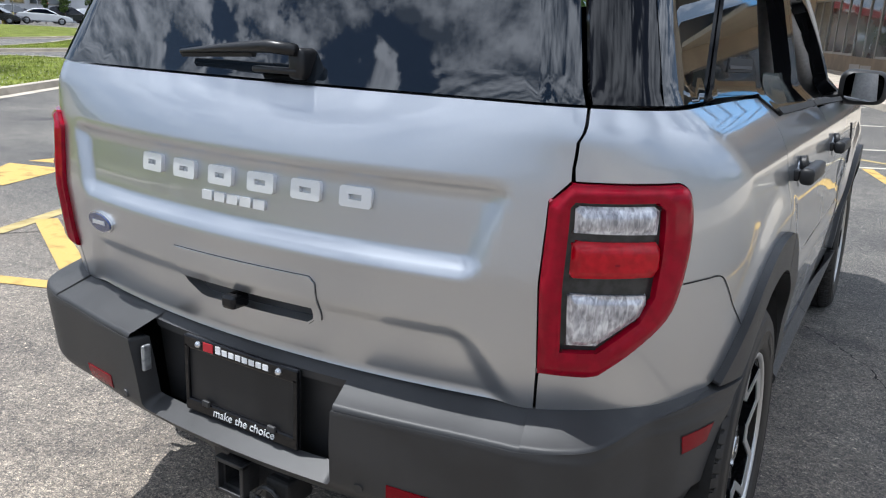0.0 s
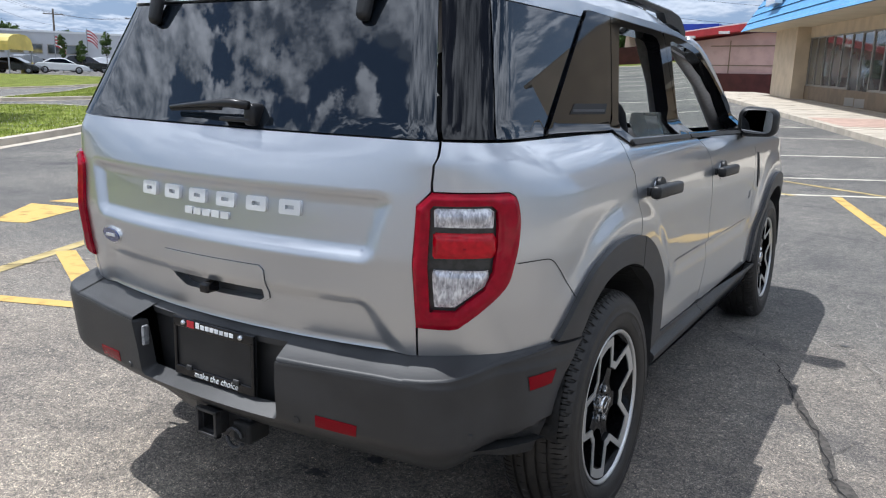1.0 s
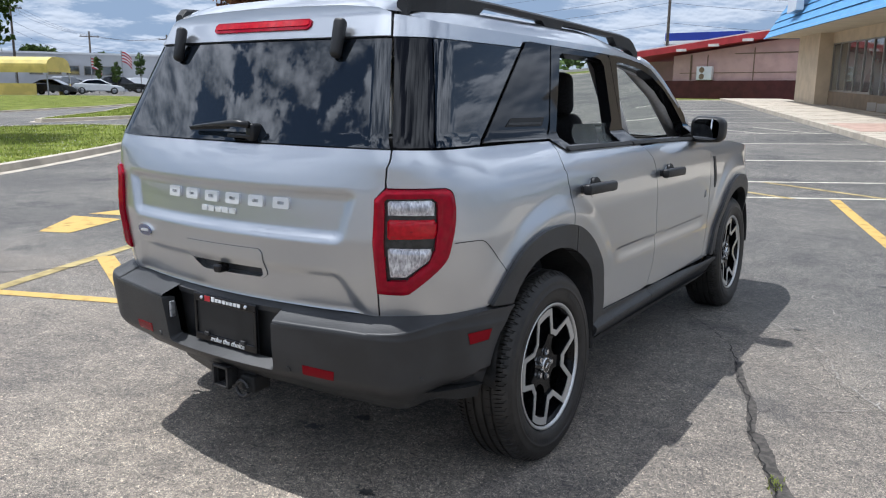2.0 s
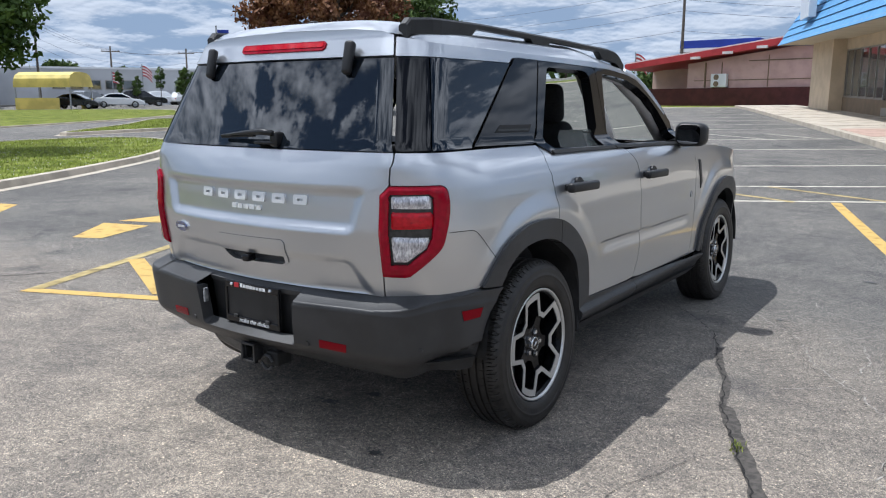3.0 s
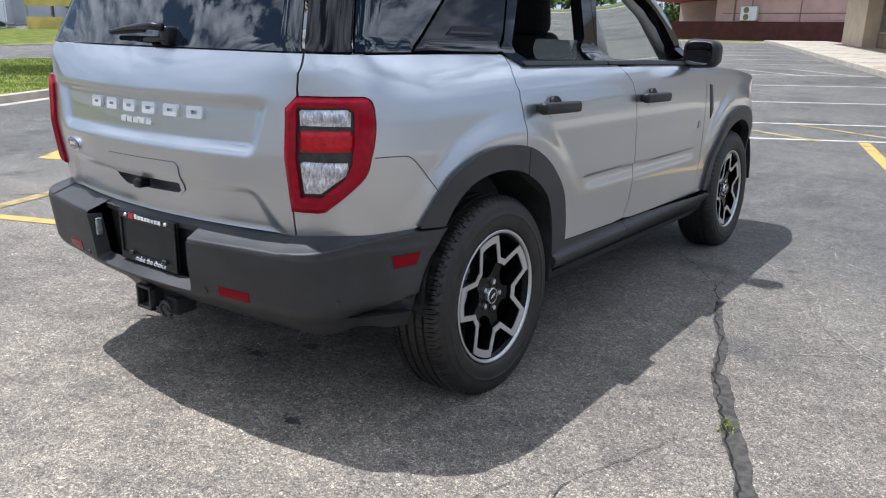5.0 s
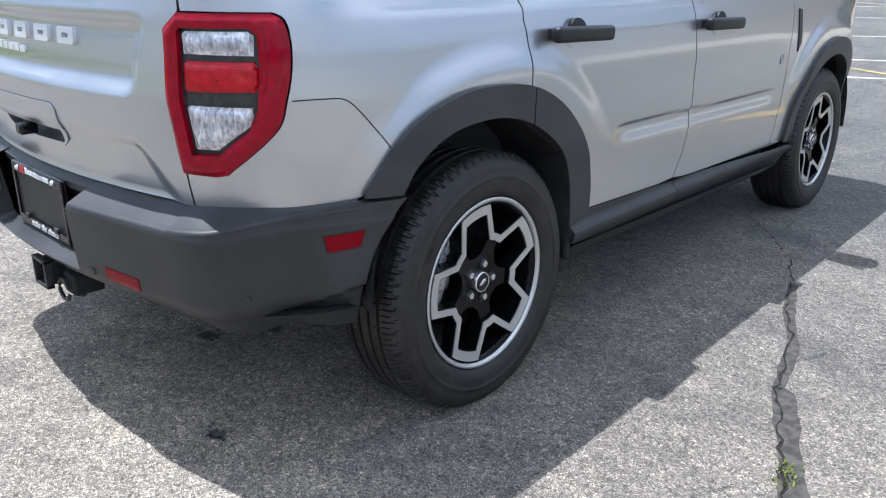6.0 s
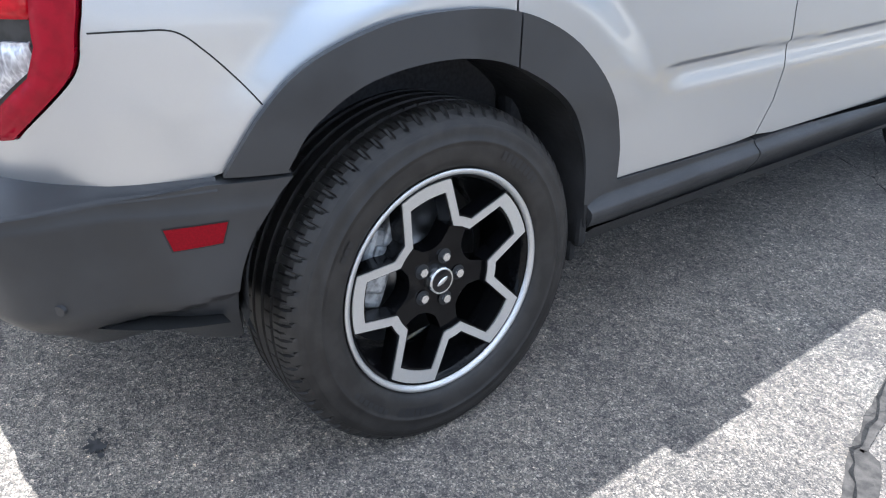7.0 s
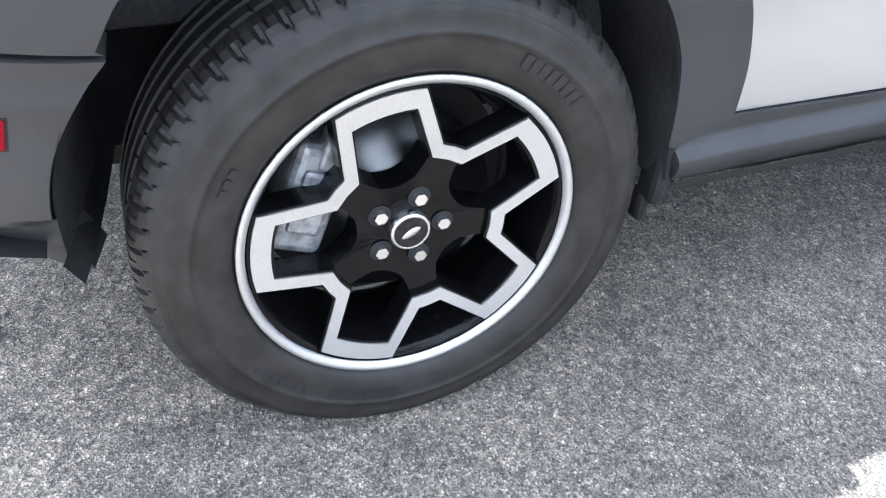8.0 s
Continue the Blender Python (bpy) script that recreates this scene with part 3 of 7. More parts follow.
def u_of_x(x, z):
    us = np.linspace(0, REAR_LEN + CORNER_LEN, 400)
    xs, _ = outline(us, np.full_like(us, z))
    return math.copysign(float(np.interp(abs(x), xs, us)), x)


def u_of_y(y, z):
    us = np.concatenate([np.linspace(0, 1.15, 300), np.linspace(1.16, 5.2, 500)])
    _, ys = outline(us, np.full_like(us, z))
    return float(np.interp(y, ys, us))


def by_x(pts):
    return [(u_of_x(x, z), z) for x, z in pts]


def by_y(pts):
    return [(u_of_y(y, z), z) for y, z in pts]


def panel(name, poly, mat, parent, off=0.0, thick=0.012, step_m=0.03, label="", holes=(), mirror=False, offset_of=None):
    """A sheet that follows the shell inside an outline in (u, z), with its edges folded inward."""
    v, f, loops = fill2d(poly, holes, step_m)
    o = off if offset_of is None else offset_of(v)
    p, n = shell(v[:, 0], v[:, 1], o)
    if offset_of is not None:
        e = 0.003
        cu, cz = np.array((e, 0.0)), np.array((0.0, e))
        at = lambda w: shell(w[:, 0], w[:, 1], offset_of(w))[0]
        nn = np.cross(at(v + cu) - at(v - cu), at(v + cz) - at(v - cz))
        n = nn / np.linalg.norm(nn, axis=1)[:, None]
    verts, normals, faces = list(p), list(n), [tuple(t) for t in f]
    for lp in loops:
        area = sum(v[lp[i]][0] * v[lp[(i + 1) % len(lp)]][1] - v[lp[(i + 1) % len(lp)]][0] * v[lp[i]][1] for i in range(len(lp)))
        base = len(verts)
        m = len(lp)
        for i in lp:
            verts.append(p[i]); verts.append(p[i] - n[i] * thick)
        ends = []
        for i in range(m):
            a, b = verts[base + 2 * i], verts[base + 2 * ((i + 1) % m)]
            k = np.cross(b - a, n[lp[i]])
            ends.append(k / (np.linalg.norm(k) + 1e-12))
        for i in range(m):
            k = ends[i] + ends[i - 1]
            k = k / (np.linalg.norm(k) + 1e-12)
            k = k * (1 if (area > 0) == (lp is loops[0]) else 1)
            normals.append(k); normals.append(k)
        for i in range(m):
            a, b = base + 2 * i, base + 2 * ((i + 1) % m)
            faces.append((a, a + 1, b + 1, b))
    verts, normals = np.array(verts), np.array(normals)
    me = mesh_of(name, verts, faces, mat, True, normals)
    ob = put(name, me, parent, label)
    if mirror:
        mv, mn = verts * (-1, 1, 1), normals * (-1, 1, 1)
        me2 = mesh_of(name, mv, [t[::-1] for t in faces], mat, True, mn)
        return ob, put(name, me2, parent, label)
    return ob


def strip(name, line_a, line_b, mat, parent, label="", rows=3, mirror=False, bulge=0.0):
    """A smooth band between two 3D lines of as many points."""
    a, b = np.array(line_a, float), np.array(line_b, float)
    n = len(a)
    verts = [a + (b - a) * k / rows + np.array([0, 0, bulge * math.sin(math.pi * k / rows)]) for k in range(rows + 1)]
    verts = np.concatenate(verts)
    faces = [(r * n + i, r * n + i + 1, (r + 1) * n + i + 1, (r + 1) * n + i) for r in range(rows) for i in range(n - 1)]
    ob = put(name, mesh_of(name, verts, faces, mat, True), parent, label)
    if mirror:
        put(name, mesh_of(name, verts * (-1, 1, 1), [t[::-1] for t in faces], mat, True), parent, label)
    return ob


car = thing("car", "silver compact sport utility vehicle with black cladding parked on asphalt", "car")

# seams and edges of the flank, in (y, z)
REAR_ARCH_OUT = smooth_line([(-0.410, 0.680), (-0.350, 0.772), (-0.272, 0.836), (-0.135, 0.879), (0.0, 0.887), (0.135, 0.874), (0.240, 0.838), (0.329, 0.785), (0.405, 0.715), (0.466, 0.635), (0.500, 0.545), (0.509, 0.450)])
REAR_ARCH_IN = smooth_line([(-0.404, 0.430), (-0.400, 0.500), (-0.382, 0.560), (-0.354, 0.622), (-0.322, 0.670), (-0.271, 0.742), (-0.159, 0.795), (0.006, 0.806), (0.157, 0.770), (0.299, 0.684), (0.370, 0.590), (0.396, 0.500), (0.402, 0.420)])
FRONT_ARCH_OUT = smooth_line([(2.195, 0.410), (2.225, 0.520), (2.285, 0.640), (2.38, 0.750), (2.50, 0.825), (2.66, 0.862), (2.82, 0.845), (2.95, 0.780), (3.03, 0.690), (3.07, 0.580), (3.08, 0.45)])
FRONT_ARCH_IN = smooth_line([(2.285, 0.40), (2.30, 0.52), (2.36, 0.640), (2.46, 0.730), (2.60, 0.775), (2.74, 0.775), (2.88, 0.715), (2.96, 0.62), (2.99, 0.52), (2.99, 0.42)])
DOOR_REAR = [(0.160, 1.172), (0.136, 1.115), (0.131, 1.080), (0.140, 1.035), (0.154, 0.980), (0.160, 0.930), (0.160, 0.867)]
DOOR_MID = [(1.025, 1.120), (1.066, 1.092), (1.100, 1.060), (1.130, 0.985), (1.162, 0.860), (1.175, 0.720), (1.172, 0.620), (1.155, 0.530), (1.105, 0.440)]
GATE_SEAM = [(0.613, 0.662), (0.616, 0.710), (0.6190, 0.744), (0.6190, 0.900), (0.6215, 1.036), (0.652, 1.0705), (0.651, 1.090), (0.653, 1.130), (0.658, 1.182)]
SILL_TOP = [(0.516, 0.447), (1.105, 0.430), (2.195, 0.400)]
GAP = 0.0025


def shifted(line, dy, dz=0.0):
    return [(a + dy, b + dz) for a, b in line]


# tailgate and quarter panels
gate_right = by_x([(x - GAP, z) for x, z in GATE_SEAM])
gate_poly = gate_right + [(-u, z) for u, z in gate_right[::-1]]
HANDLE_MOUTH = [(-0.160, 0.772), (-0.150, 0.759), (-0.112, 0.737), (-0.098, 0.735), (0.172, 0.741), (0.186, 0.750), (0.189, 0.775)]
tailgate = panel("tailgate", gate_poly, M_PAINT, car, step_m=0.0125, thick=0.026, holes=[by_x(HANDLE_MOUTH)])

# the tail lamp's outline: straight inner edge, clipped upper corner, slanting foot and swept outer edge
LAMP_CURVE = smooth_line([(0.706, 0.7455), (0.752, 0.791), (0.788, 0.843), (0.8005, 0.898), (0.804, 0.955), (0.802, 1.010), (0.794, 1.054), (0.782, 1.0675)], 4)
LAMP_OUT = by_x([(0.6195, 0.7435), (0.690, 0.742)] + LAMP_CURVE + [(0.653, 1.0675), (0.6215, 1.0355)])
quarter_edge = by_x([(x + GAP, z) for x, z in GATE_SEAM])
arch_part = [p for p in REAR_ARCH_OUT if p[0] <= 0.155]
quarter = []
quarter += quarter_edge[:2]
quarter += by_x([(0.6215, 0.7405), (0.691, 0.7395), (0.708, 0.743)] + [(x + 0.0025, z + (0.0025 if z > 1.03 else -0.001)) for x, z in LAMP_CURVE[1:]] + [(0.656, 1.0705)])
quarter += [q for q in quarter_edge if q[1] > 1.08]
quarter += by_y([(y, 1.180) for y in (-0.55, -0.3, 0.0)] + [(0.155, 1.177)])
quarter += by_y(shifted(DOOR_REAR, -GAP))
quarter += by_y(arch_part[::-1])
quarter += by_y([(-0.43, 0.674), (-0.50, 0.672)])
panel("quarter_panel", quarter, M_PAINT, car, step_m=0.014, mirror=True, thick=0.03)

# doors
rear_door = by_y(shifted(DOOR_REAR, GAP)[::-1]) + by_y([(0.235, 1.136), (0.6, 1.135), (0.99, 1.129)]) + by_y(shifted(DOOR_MID, -GAP)) + by_y([(1.0, 0.436), (0.7, 0.444), (0.520, 0.449)]) + by_y([p for p in REAR_ARCH_OUT if p[0] > 0.168 and p[1] > 0.46][::-1])
rd, rd_left = panel("rear_door", rear_door, M_PAINT, car, step_m=0.010, mirror=True, thick=0.02)
DOOR_FRONT = [(2.03, 1.108), (2.075, 1.02), (2.085, 0.85), (2.09, 0.60), (2.07, 0.47), (2.05, 0.408)]
front_door = by_y(shifted(DOOR_MID, GAP)[::-1]) + by_y([(1.5, 1.122), (1.9, 1.112)]) + by_y(shifted(DOOR_FRONT, -GAP)) + by_y([(1.6, 0.420), (1.2, 0.429)])
fd, fd_left = panel("front_door", front_door, M_PAINT, car, step_m=0.011, mirror=True, thick=0.02)
fender = by_y(shifted(DOOR_FRONT, GAP)[::-1]) + by_y([(2.2, 1.100), (2.6, 1.075), (3.0, 1.03), (3.28, 0.97), (3.34, 0.86), (3.32, 0.70), (3.10, 0.60)]) + by_y([p for p in FRONT_ARCH_OUT if p[1] > 0.61][::-1]) + by_y([p for p in FRONT_ARCH_OUT if p[0] < 2.3 and p[1] <= 0.61][::-1])
panel("front_fender", fender, M_PAINT, car, step_m=0.018, mirror=True, thick=0.02)

# cladding round the arches and along the sills
split = 0.157
ra_out, ra_in = REAR_ARCH_OUT, REAR_ARCH_IN
fl_a = [p for p in ra_out if p[0] <= split] + [(split - GAP, 0.868)]
fl_b = [(split - GAP, 0.771)] + [p for p in ra_in if p[0] <= split][::-1]
fl_b = [p for p in fl_b if p[1] > 0.676] + [(-0.3105, 0.674)]
panel("arch_trim", by_y(fl_a + fl_b), M_CLAD, car, off=0.017, thick=0.05, step_m=0.02, mirror=True)
fl_c = [(split + GAP, 0.867)] + [p for p in ra_out if p[0] > split]
fl_d = [(0.42, 0.415)] + [p for p in ra_in if p[0] > split][::-1] + [(split + GAP, 0.769)]
panel("arch_trim", by_y(fl_c + fl_d), M_CLAD, car, off=0.017, thick=0.05, step_m=0.02, mirror=True)
panel("arch_trim", by_y(FRONT_ARCH_OUT + FRONT_ARCH_IN[::-1]), M_CLAD, car, off=0.017, thick=0.05, step_m=0.025, mirror=True)
sill_off = lambda v: 0.006 + 0.026 * step(0.420, 0.396, v[:, 1]) - 0.030 * step(0.388, 0.315, v[:, 1])
sill_a = SILL_TOP[:1] + [(1.10, 0.428)] + [(1.10, 0.325), (0.60, 0.335), (0.43, 0.355), (0.42, 0.412)]
panel("sill_trim", by_y(sill_a[::-1]), M_CLAD, car, thick=0.04, step_m=0.008, mirror=True, offset_of=sill_off)
sill_b = [(1.105, 0.428), (2.195, 0.398), (2.28, 0.385), (2.25, 0.315), (2.05, 0.290), (1.105, 0.322)]
panel("sill_trim", by_y(sill_b[::-1]), M_CLAD, car, thick=0.04, step_m=0.008, mirror=True, offset_of=sill_off)
# a lower ledge of the sill, tucked under
sill_line = [(0.868, y, 0.345 - 0.03 * (y - 0.45) / 1.75) for y in np.linspace(0.45, 2.20, 20)]
sill_low = [(0.80, y, 0.270 - 0.02 * (y - 0.45) / 1.75) for y in np.linspace(0.45, 2.20, 20)]
strip("sill_underside", sill_line, sill_low, M_CLAD, car, mirror=True)

# rear bumper with its step and plate recess
BUMP_TOP, BUMP_LOW = 0.642, 0.335
RECESS, SHELF = 0.262, 0.458


FOLD_U = (u_of_y(-0.588, 0.41), u_of_y(-0.405, 0.47))


def bumper_off(v):
    au = np.abs(v[:, 0])
    base = 0.085 + 0.012 * np.exp(-((au - 0.66) / 0.10) ** 2) - 0.060 * step(0.68, 0.86, au)
    tuck = step(0.475, 0.315, v[:, 1]) * (1 - 0.70 * step(0.74, 1.02, au))
    edge = 0.006 * step(0.62, 0.645, v[:, 1])
    fold = np.interp(au, FOLD_U, (0.405, 0.470))
    valance = 0.013 * step(fold + 0.004, fold - 0.006, v[:, 1]) * step(FOLD_U[0] - 0.03, FOLD_U[0] + 0.08, au)
    return base - 0.115 * tuck - edge - valance


bumper = by_x([(0.25, SHELF)]) + by_x([(0.258, SHELF + 0.012), (0.262, 0.56), (0.270, BUMP_TOP - 0.016)]) + by_x([(0.45, BUMP_TOP - 0.012), (0.60, BUMP_TOP - 0.010)])
bumper += by_y([(-0.66, BUMP_TOP + 0.001), (-0.56, 0.653), (-0.43, 0.671)]) + by_y([(-0.310, 0.668)])
bumper += by_y(smooth_line([(-0.310, 0.668), (-0.347, 0.620), (-0.380, 0.560), (-0.399, 0.500), (-0.405, 0.436), (-0.398, 0.346)], 5)[1:]) + by_y([(-0.46, 0.338), (-0.56, 0.336)]) + by_x([(0.62, 0.338), (0.40, 0.350), (0.25, 0.375)])
bumper_poly = bumper + [(-u, z) for u, z in bumper[::-1]]
rear_bumper = panel("rear_bumper", bumper_poly, M_CLAD, car, step_m=0.012, thick=0.05, offset_of=bumper_off)
recess_poly = by_x([(-0.30, 0.43), (0.30, 0.43), (0.30, 0.668), (-0.30, 0.668)])
panel("plate_recess", recess_poly, M_CLAD, rear_bumper, off=-0.012, thick=0.004)


def edge_line(pts, off_fn):
    v = np.array(pts)
    p, _ = shell(v[:, 0], v[:, 1], off_fn(v))
    return p


def ledge(a, b, parent, r=0.011):
    """The bumper's top: a rounded edge that rises from the face at a, then a ledge to b."""
    a, b = np.array(a, float), np.array(b, float)
    way_in = b - a
    way_in[:, 2] = 0
    way_in /= np.linalg.norm(way_in, axis=1)[:, None]
    low = a - (0, 0, r)
    rows = [low + (0, 0, r * math.sin(t)) + way_in * r * (1 - math.cos(t)) for t in np.linspace(0, math.pi / 2, 6)]
    top = rows[-1]
    rows += [top + (b - top) * k / 3 for k in (1, 2, 3)]
    n = len(a)
    faces = [(q * n + i, q * n + i + 1, (q + 1) * n + i + 1, (q + 1) * n + i) for q in range(len(rows) - 1) for i in range(n - 1)]
    return put("bumper_ledge", mesh_of("bumper_ledge", np.concatenate(rows), faces, M_CLAD, True), parent)


def between(a, b, n):
    return [tuple(np.array(a) + (np.array(b) - np.array(a)) * k / (n - 1)) for k in range(n)]


for sgn in (1, -1):
    lo = by_x([(sgn * (0.272 + (0.61 - 0.272) * k / 15), BUMP_TOP + 0.002 * k / 15 - 0.004) for k in range(16)])
    hi = by_x([(sgn * (0.262 + (0.645 - 0.262) * k / 15), 0.662) for k in range(16)])
    a, b = edge_line(lo, bumper_off), edge_line(hi, lambda v: -0.006 + 0 * v[:, 0])
    if sgn < 0:
        a, b = a[::-1], b[::-1]
    ledge(a, b, rear_bumper)
    uu = np.linspace(u_of_x(0.605, 0.66), u_of_y(-0.42, 0.67), 20)
    zz = np.interp(np.linspace(0, 1, 20), (0, 0.25, 0.6, 1), (BUMP_TOP + 0.001, BUMP_TOP + 0.010, 0.660, 0.671))
    zt = np.interp(np.linspace(0, 1, 20), (0, 0.2, 1), (0.664, 0.670, 0.678))
    pa, _ = shell(uu, zz, bumper_off(np.stack([uu, zz], 1)))
    pb, _ = shell(uu, zt, -0.004)
    if sgn < 0:
        pa, pb = pa * (-1, 1, 1), pb * (-1, 1, 1)
        pa, pb = pa[::-1], pb[::-1]
    ledge(pa, pb, rear_bumper)
lo = by_x([(-0.27 + 0.54 * k / 15, 0.646) for k in range(16)])
hi = by_x([(-0.27 + 0.54 * k / 15, 0.662) for k in range(16)])
strip("bumper_ledge", edge_line(lo, lambda v: 0.012 + 0 * v[:, 0]), edge_line(hi, lambda v: -0.006 + 0 * v[:, 0]), M_CLAD, rear_bumper, rows=2)
strip("recess_header", edge_line(by_x([(-0.27 + 0.54 * k / 15, 0.630) for k in range(16)]), lambda v: 0.010 + 0 * v[:, 0]), edge_line(lo, lambda v: 0.012 + 0 * v[:, 0]), M_CLAD, rear_bumper, rows=2)

# bumper lamps, sensors and the side light in the recess
panel("bumper_reflector", by_x([(0.372, 0.468), (0.480, 0.462), (0.484, 0.494), (0.374, 0.500)]), M_REFLECTOR, rear_bumper, step_m=0.02, thick=0.01, label="red reflector", mirror=True, offset_of=lambda v: bumper_off(v) + 0.002)
panel("reflector_frame", by_y([(-0.4895, 0.5635), (-0.4188, 0.5685), (-0.4085, 0.6105), (-0.4998, 0.6065)]), M_SEAL, rear_bumper, step_m=0.02, thick=0.006, mirror=True, offset_of=lambda v: bumper_off(v) + 0.0008)
panel("side_reflector", by_y([(-0.487, 0.566), (-0.421, 0.571), (-0.411, 0.608), (-0.497, 0.604)]), M_REFLECTOR, rear_bumper, step_m=0.02, thick=0.01, label="red side marker", mirror=True, offset_of=lambda v: bumper_off(v) + 0.002)


def disc_on(name, u, z, r, off, mat, parent, label="", n=14):
    p, nn = shell(np.array([u]), np.array([z]), off)
    m = Matrix.Translation(p[0]) @ Vector(nn[0]).to_track_quat("Z", "Y").to_matrix().to_4x4()
    bm = bmesh.new()
    bmesh.ops.create_cone(bm, cap_ends=True, segments=n, radius1=r, radius2=r * 0.86, depth=0.006)
    return part(name, turned(bm, m), mat, parent, label)


for uu, zz in ((u_of_x(0.318, 0.475), 0.475), (u_of_y(-0.608, 0.485), 0.485), (-u_of_x(0.318, 0.475), 0.475)):
    disc_on("parking_sensor", uu, zz, 0.011, float(bumper_off(np.array([[uu, zz]]))[0]), M_CLAD, rear_bumper, "round black parking sensor")
part("recess_lamp", box(-0.262, -0.252, -0.812, -0.79, 0.540, 0.600, 0.004), M_CALIPER, rear_bumper, "small clear plate lamp")

# number plate holder with a dealer's blank
plate_thing = part("number_plate", box(-0.158, 0.158, -0.800, -0.792, 0.468, 0.640, 0.003), M_TRIM, car, "black dealer plate with white print")
part("plate_frame", join(box(-0.158, 0.158, -0.806, -0.796, 0.612, 0.640, 0.003), box(-0.158, 0.158, -0.806, -0.796, 0.468, 0.496, 0.003), box(-0.158, -0.146, -0.806, -0.796, 0.49, 0.62, 0.002), box(0.146, 0.158, -0.806, -0.796, 0.49, 0.62, 0.002)), M_GLOSS, plate_thing)
for k in range(8):
    x0 = -0.062 + 0.0188 * k
    part("print_bar", box(x0, x0 + 0.014, -0.8075, -0.8055, 0.620, 0.636 if k == 0 else 0.632), M_WHITE, plate_thing, "white print")
part("print_bar", box(-0.098, -0.070, -0.8075, -0.8055, 0.617, 0.636), M_PRINTRED, plate_thing, "red emblem")
for sx in (-0.112, 0.112):
    bm = bmesh.new()
    bmesh.ops.create_icosphere(bm, subdivisions=2, radius=0.008)
    part("plate_screw", turned(bm, Matrix.Translation((sx, -0.807, 0.627))), M_CHROME, plate_thing, "bright screw")
    part("plate_clip", box(sx * 0.83 - 0.011, sx * 0.83 + 0.011, -0.812, -0.804, 0.490, 0.505, 0.003), M_CLAD, plate_thing)
tc = bpy.data.curves.new("slogan", "FONT")
tc.body, tc.size, tc.align_x, tc.extrude, tc.shear = "make the choice", 0.026, "CENTER", 0.0008, 0.2
slogan_ob = new("slogan", tc)
slogan_me = bpy.data.meshes.new_from_object(slogan_ob.evaluated_get(bpy.context.evaluated_depsgraph_get()))
bpy.data.objects.remove(slogan_ob)
slogan_me.transform(pose(0.012, -0.8075, 0.475, 90, 0, 0))
slogan_me.materials.clear()
slogan_me.materials.append(M_WHITE)
put("slogan", slogan_me, plate_thing, "white slanted lettering")
plate_thing.location = (0.006, 0.020, 0.007)

# tow hitch
hitch = part("tow_hitch", join(box(-0.030, 0.035, -0.80, -0.30, 0.338, 0.346), box(-0.030, 0.035, -0.80, -0.30, 0.395, 0.403), box(-0.030, -0.022, -0.80, -0.30, 0.346, 0.395), box(0.027, 0.035, -0.80, -0.30, 0.346, 0.395)), M_FRAMEBLACK, car, "black square tow receiver")
part("collar", join(box(-0.038, 0.043, -0.815, -0.795, 0.330, 0.340, 0.002), box(-0.038, 0.043, -0.815, -0.795, 0.401, 0.411, 0.002), box(-0.038, -0.028, -0.815, -0.795, 0.33, 0.41, 0.002), box(0.033, 0.043, -0.815, -0.795, 0.33, 0.41, 0.002)), M_FRAMEBLACK, hitch)
part("chain_plate", box(-0.10, 0.12, -0.76, -0.745, 0.315, 0.40, 0.004), M_FRAMEBLACK, hitch)
part("socket", box(0.07, 0.135, -0.78, -0.70, 0.325, 0.385, 0.008), M_DARK, hitch)
loop = [(0.09 + 0.03 * math.cos(t), -0.79, 0.34 + 0.028 * math.sin(t)) for t in np.linspace(0.3, 5.9, 14)]
part("chain_loop", tube(loop, 0.006, 6), M_FRAMEBLACK, hitch)
part("cross_bar", tube([(-0.5, -0.60, 0.36), (0.5, -0.60, 0.36)], 0.03, 10), M_FRAMEBLACK, hitch)

# tail lamps
def edge_distance(v, poly):
    """How far (u, z) points lie from an outline."""
    d = np.full(len(v), 9.0)
    for a, b in zip(poly, poly[1:] + poly[:1]):
        a, b = np.array(a), np.array(b)
        t = np.clip(((v - a) @ (b - a)) / ((b - a) @ (b - a)), 0, 1)
        d = np.minimum(d, np.linalg.norm(v - a - t[:, None] * (b - a), axis=1))
    return d


def lamp_off(v):
    """The lens swells from its rim and dips again towards the inner lenses."""
    w = np.stack([np.abs(v[:, 0]), v[:, 1]], 1)
    return 0.019 - 0.010 * (1 - np.clip(edge_distance(w, LAMP_OUT) / 0.022, 0, 1)) ** 2 - 0.007 * (1 - np.clip(edge_distance(w, INNER) / 0.018, 0, 1)) ** 2


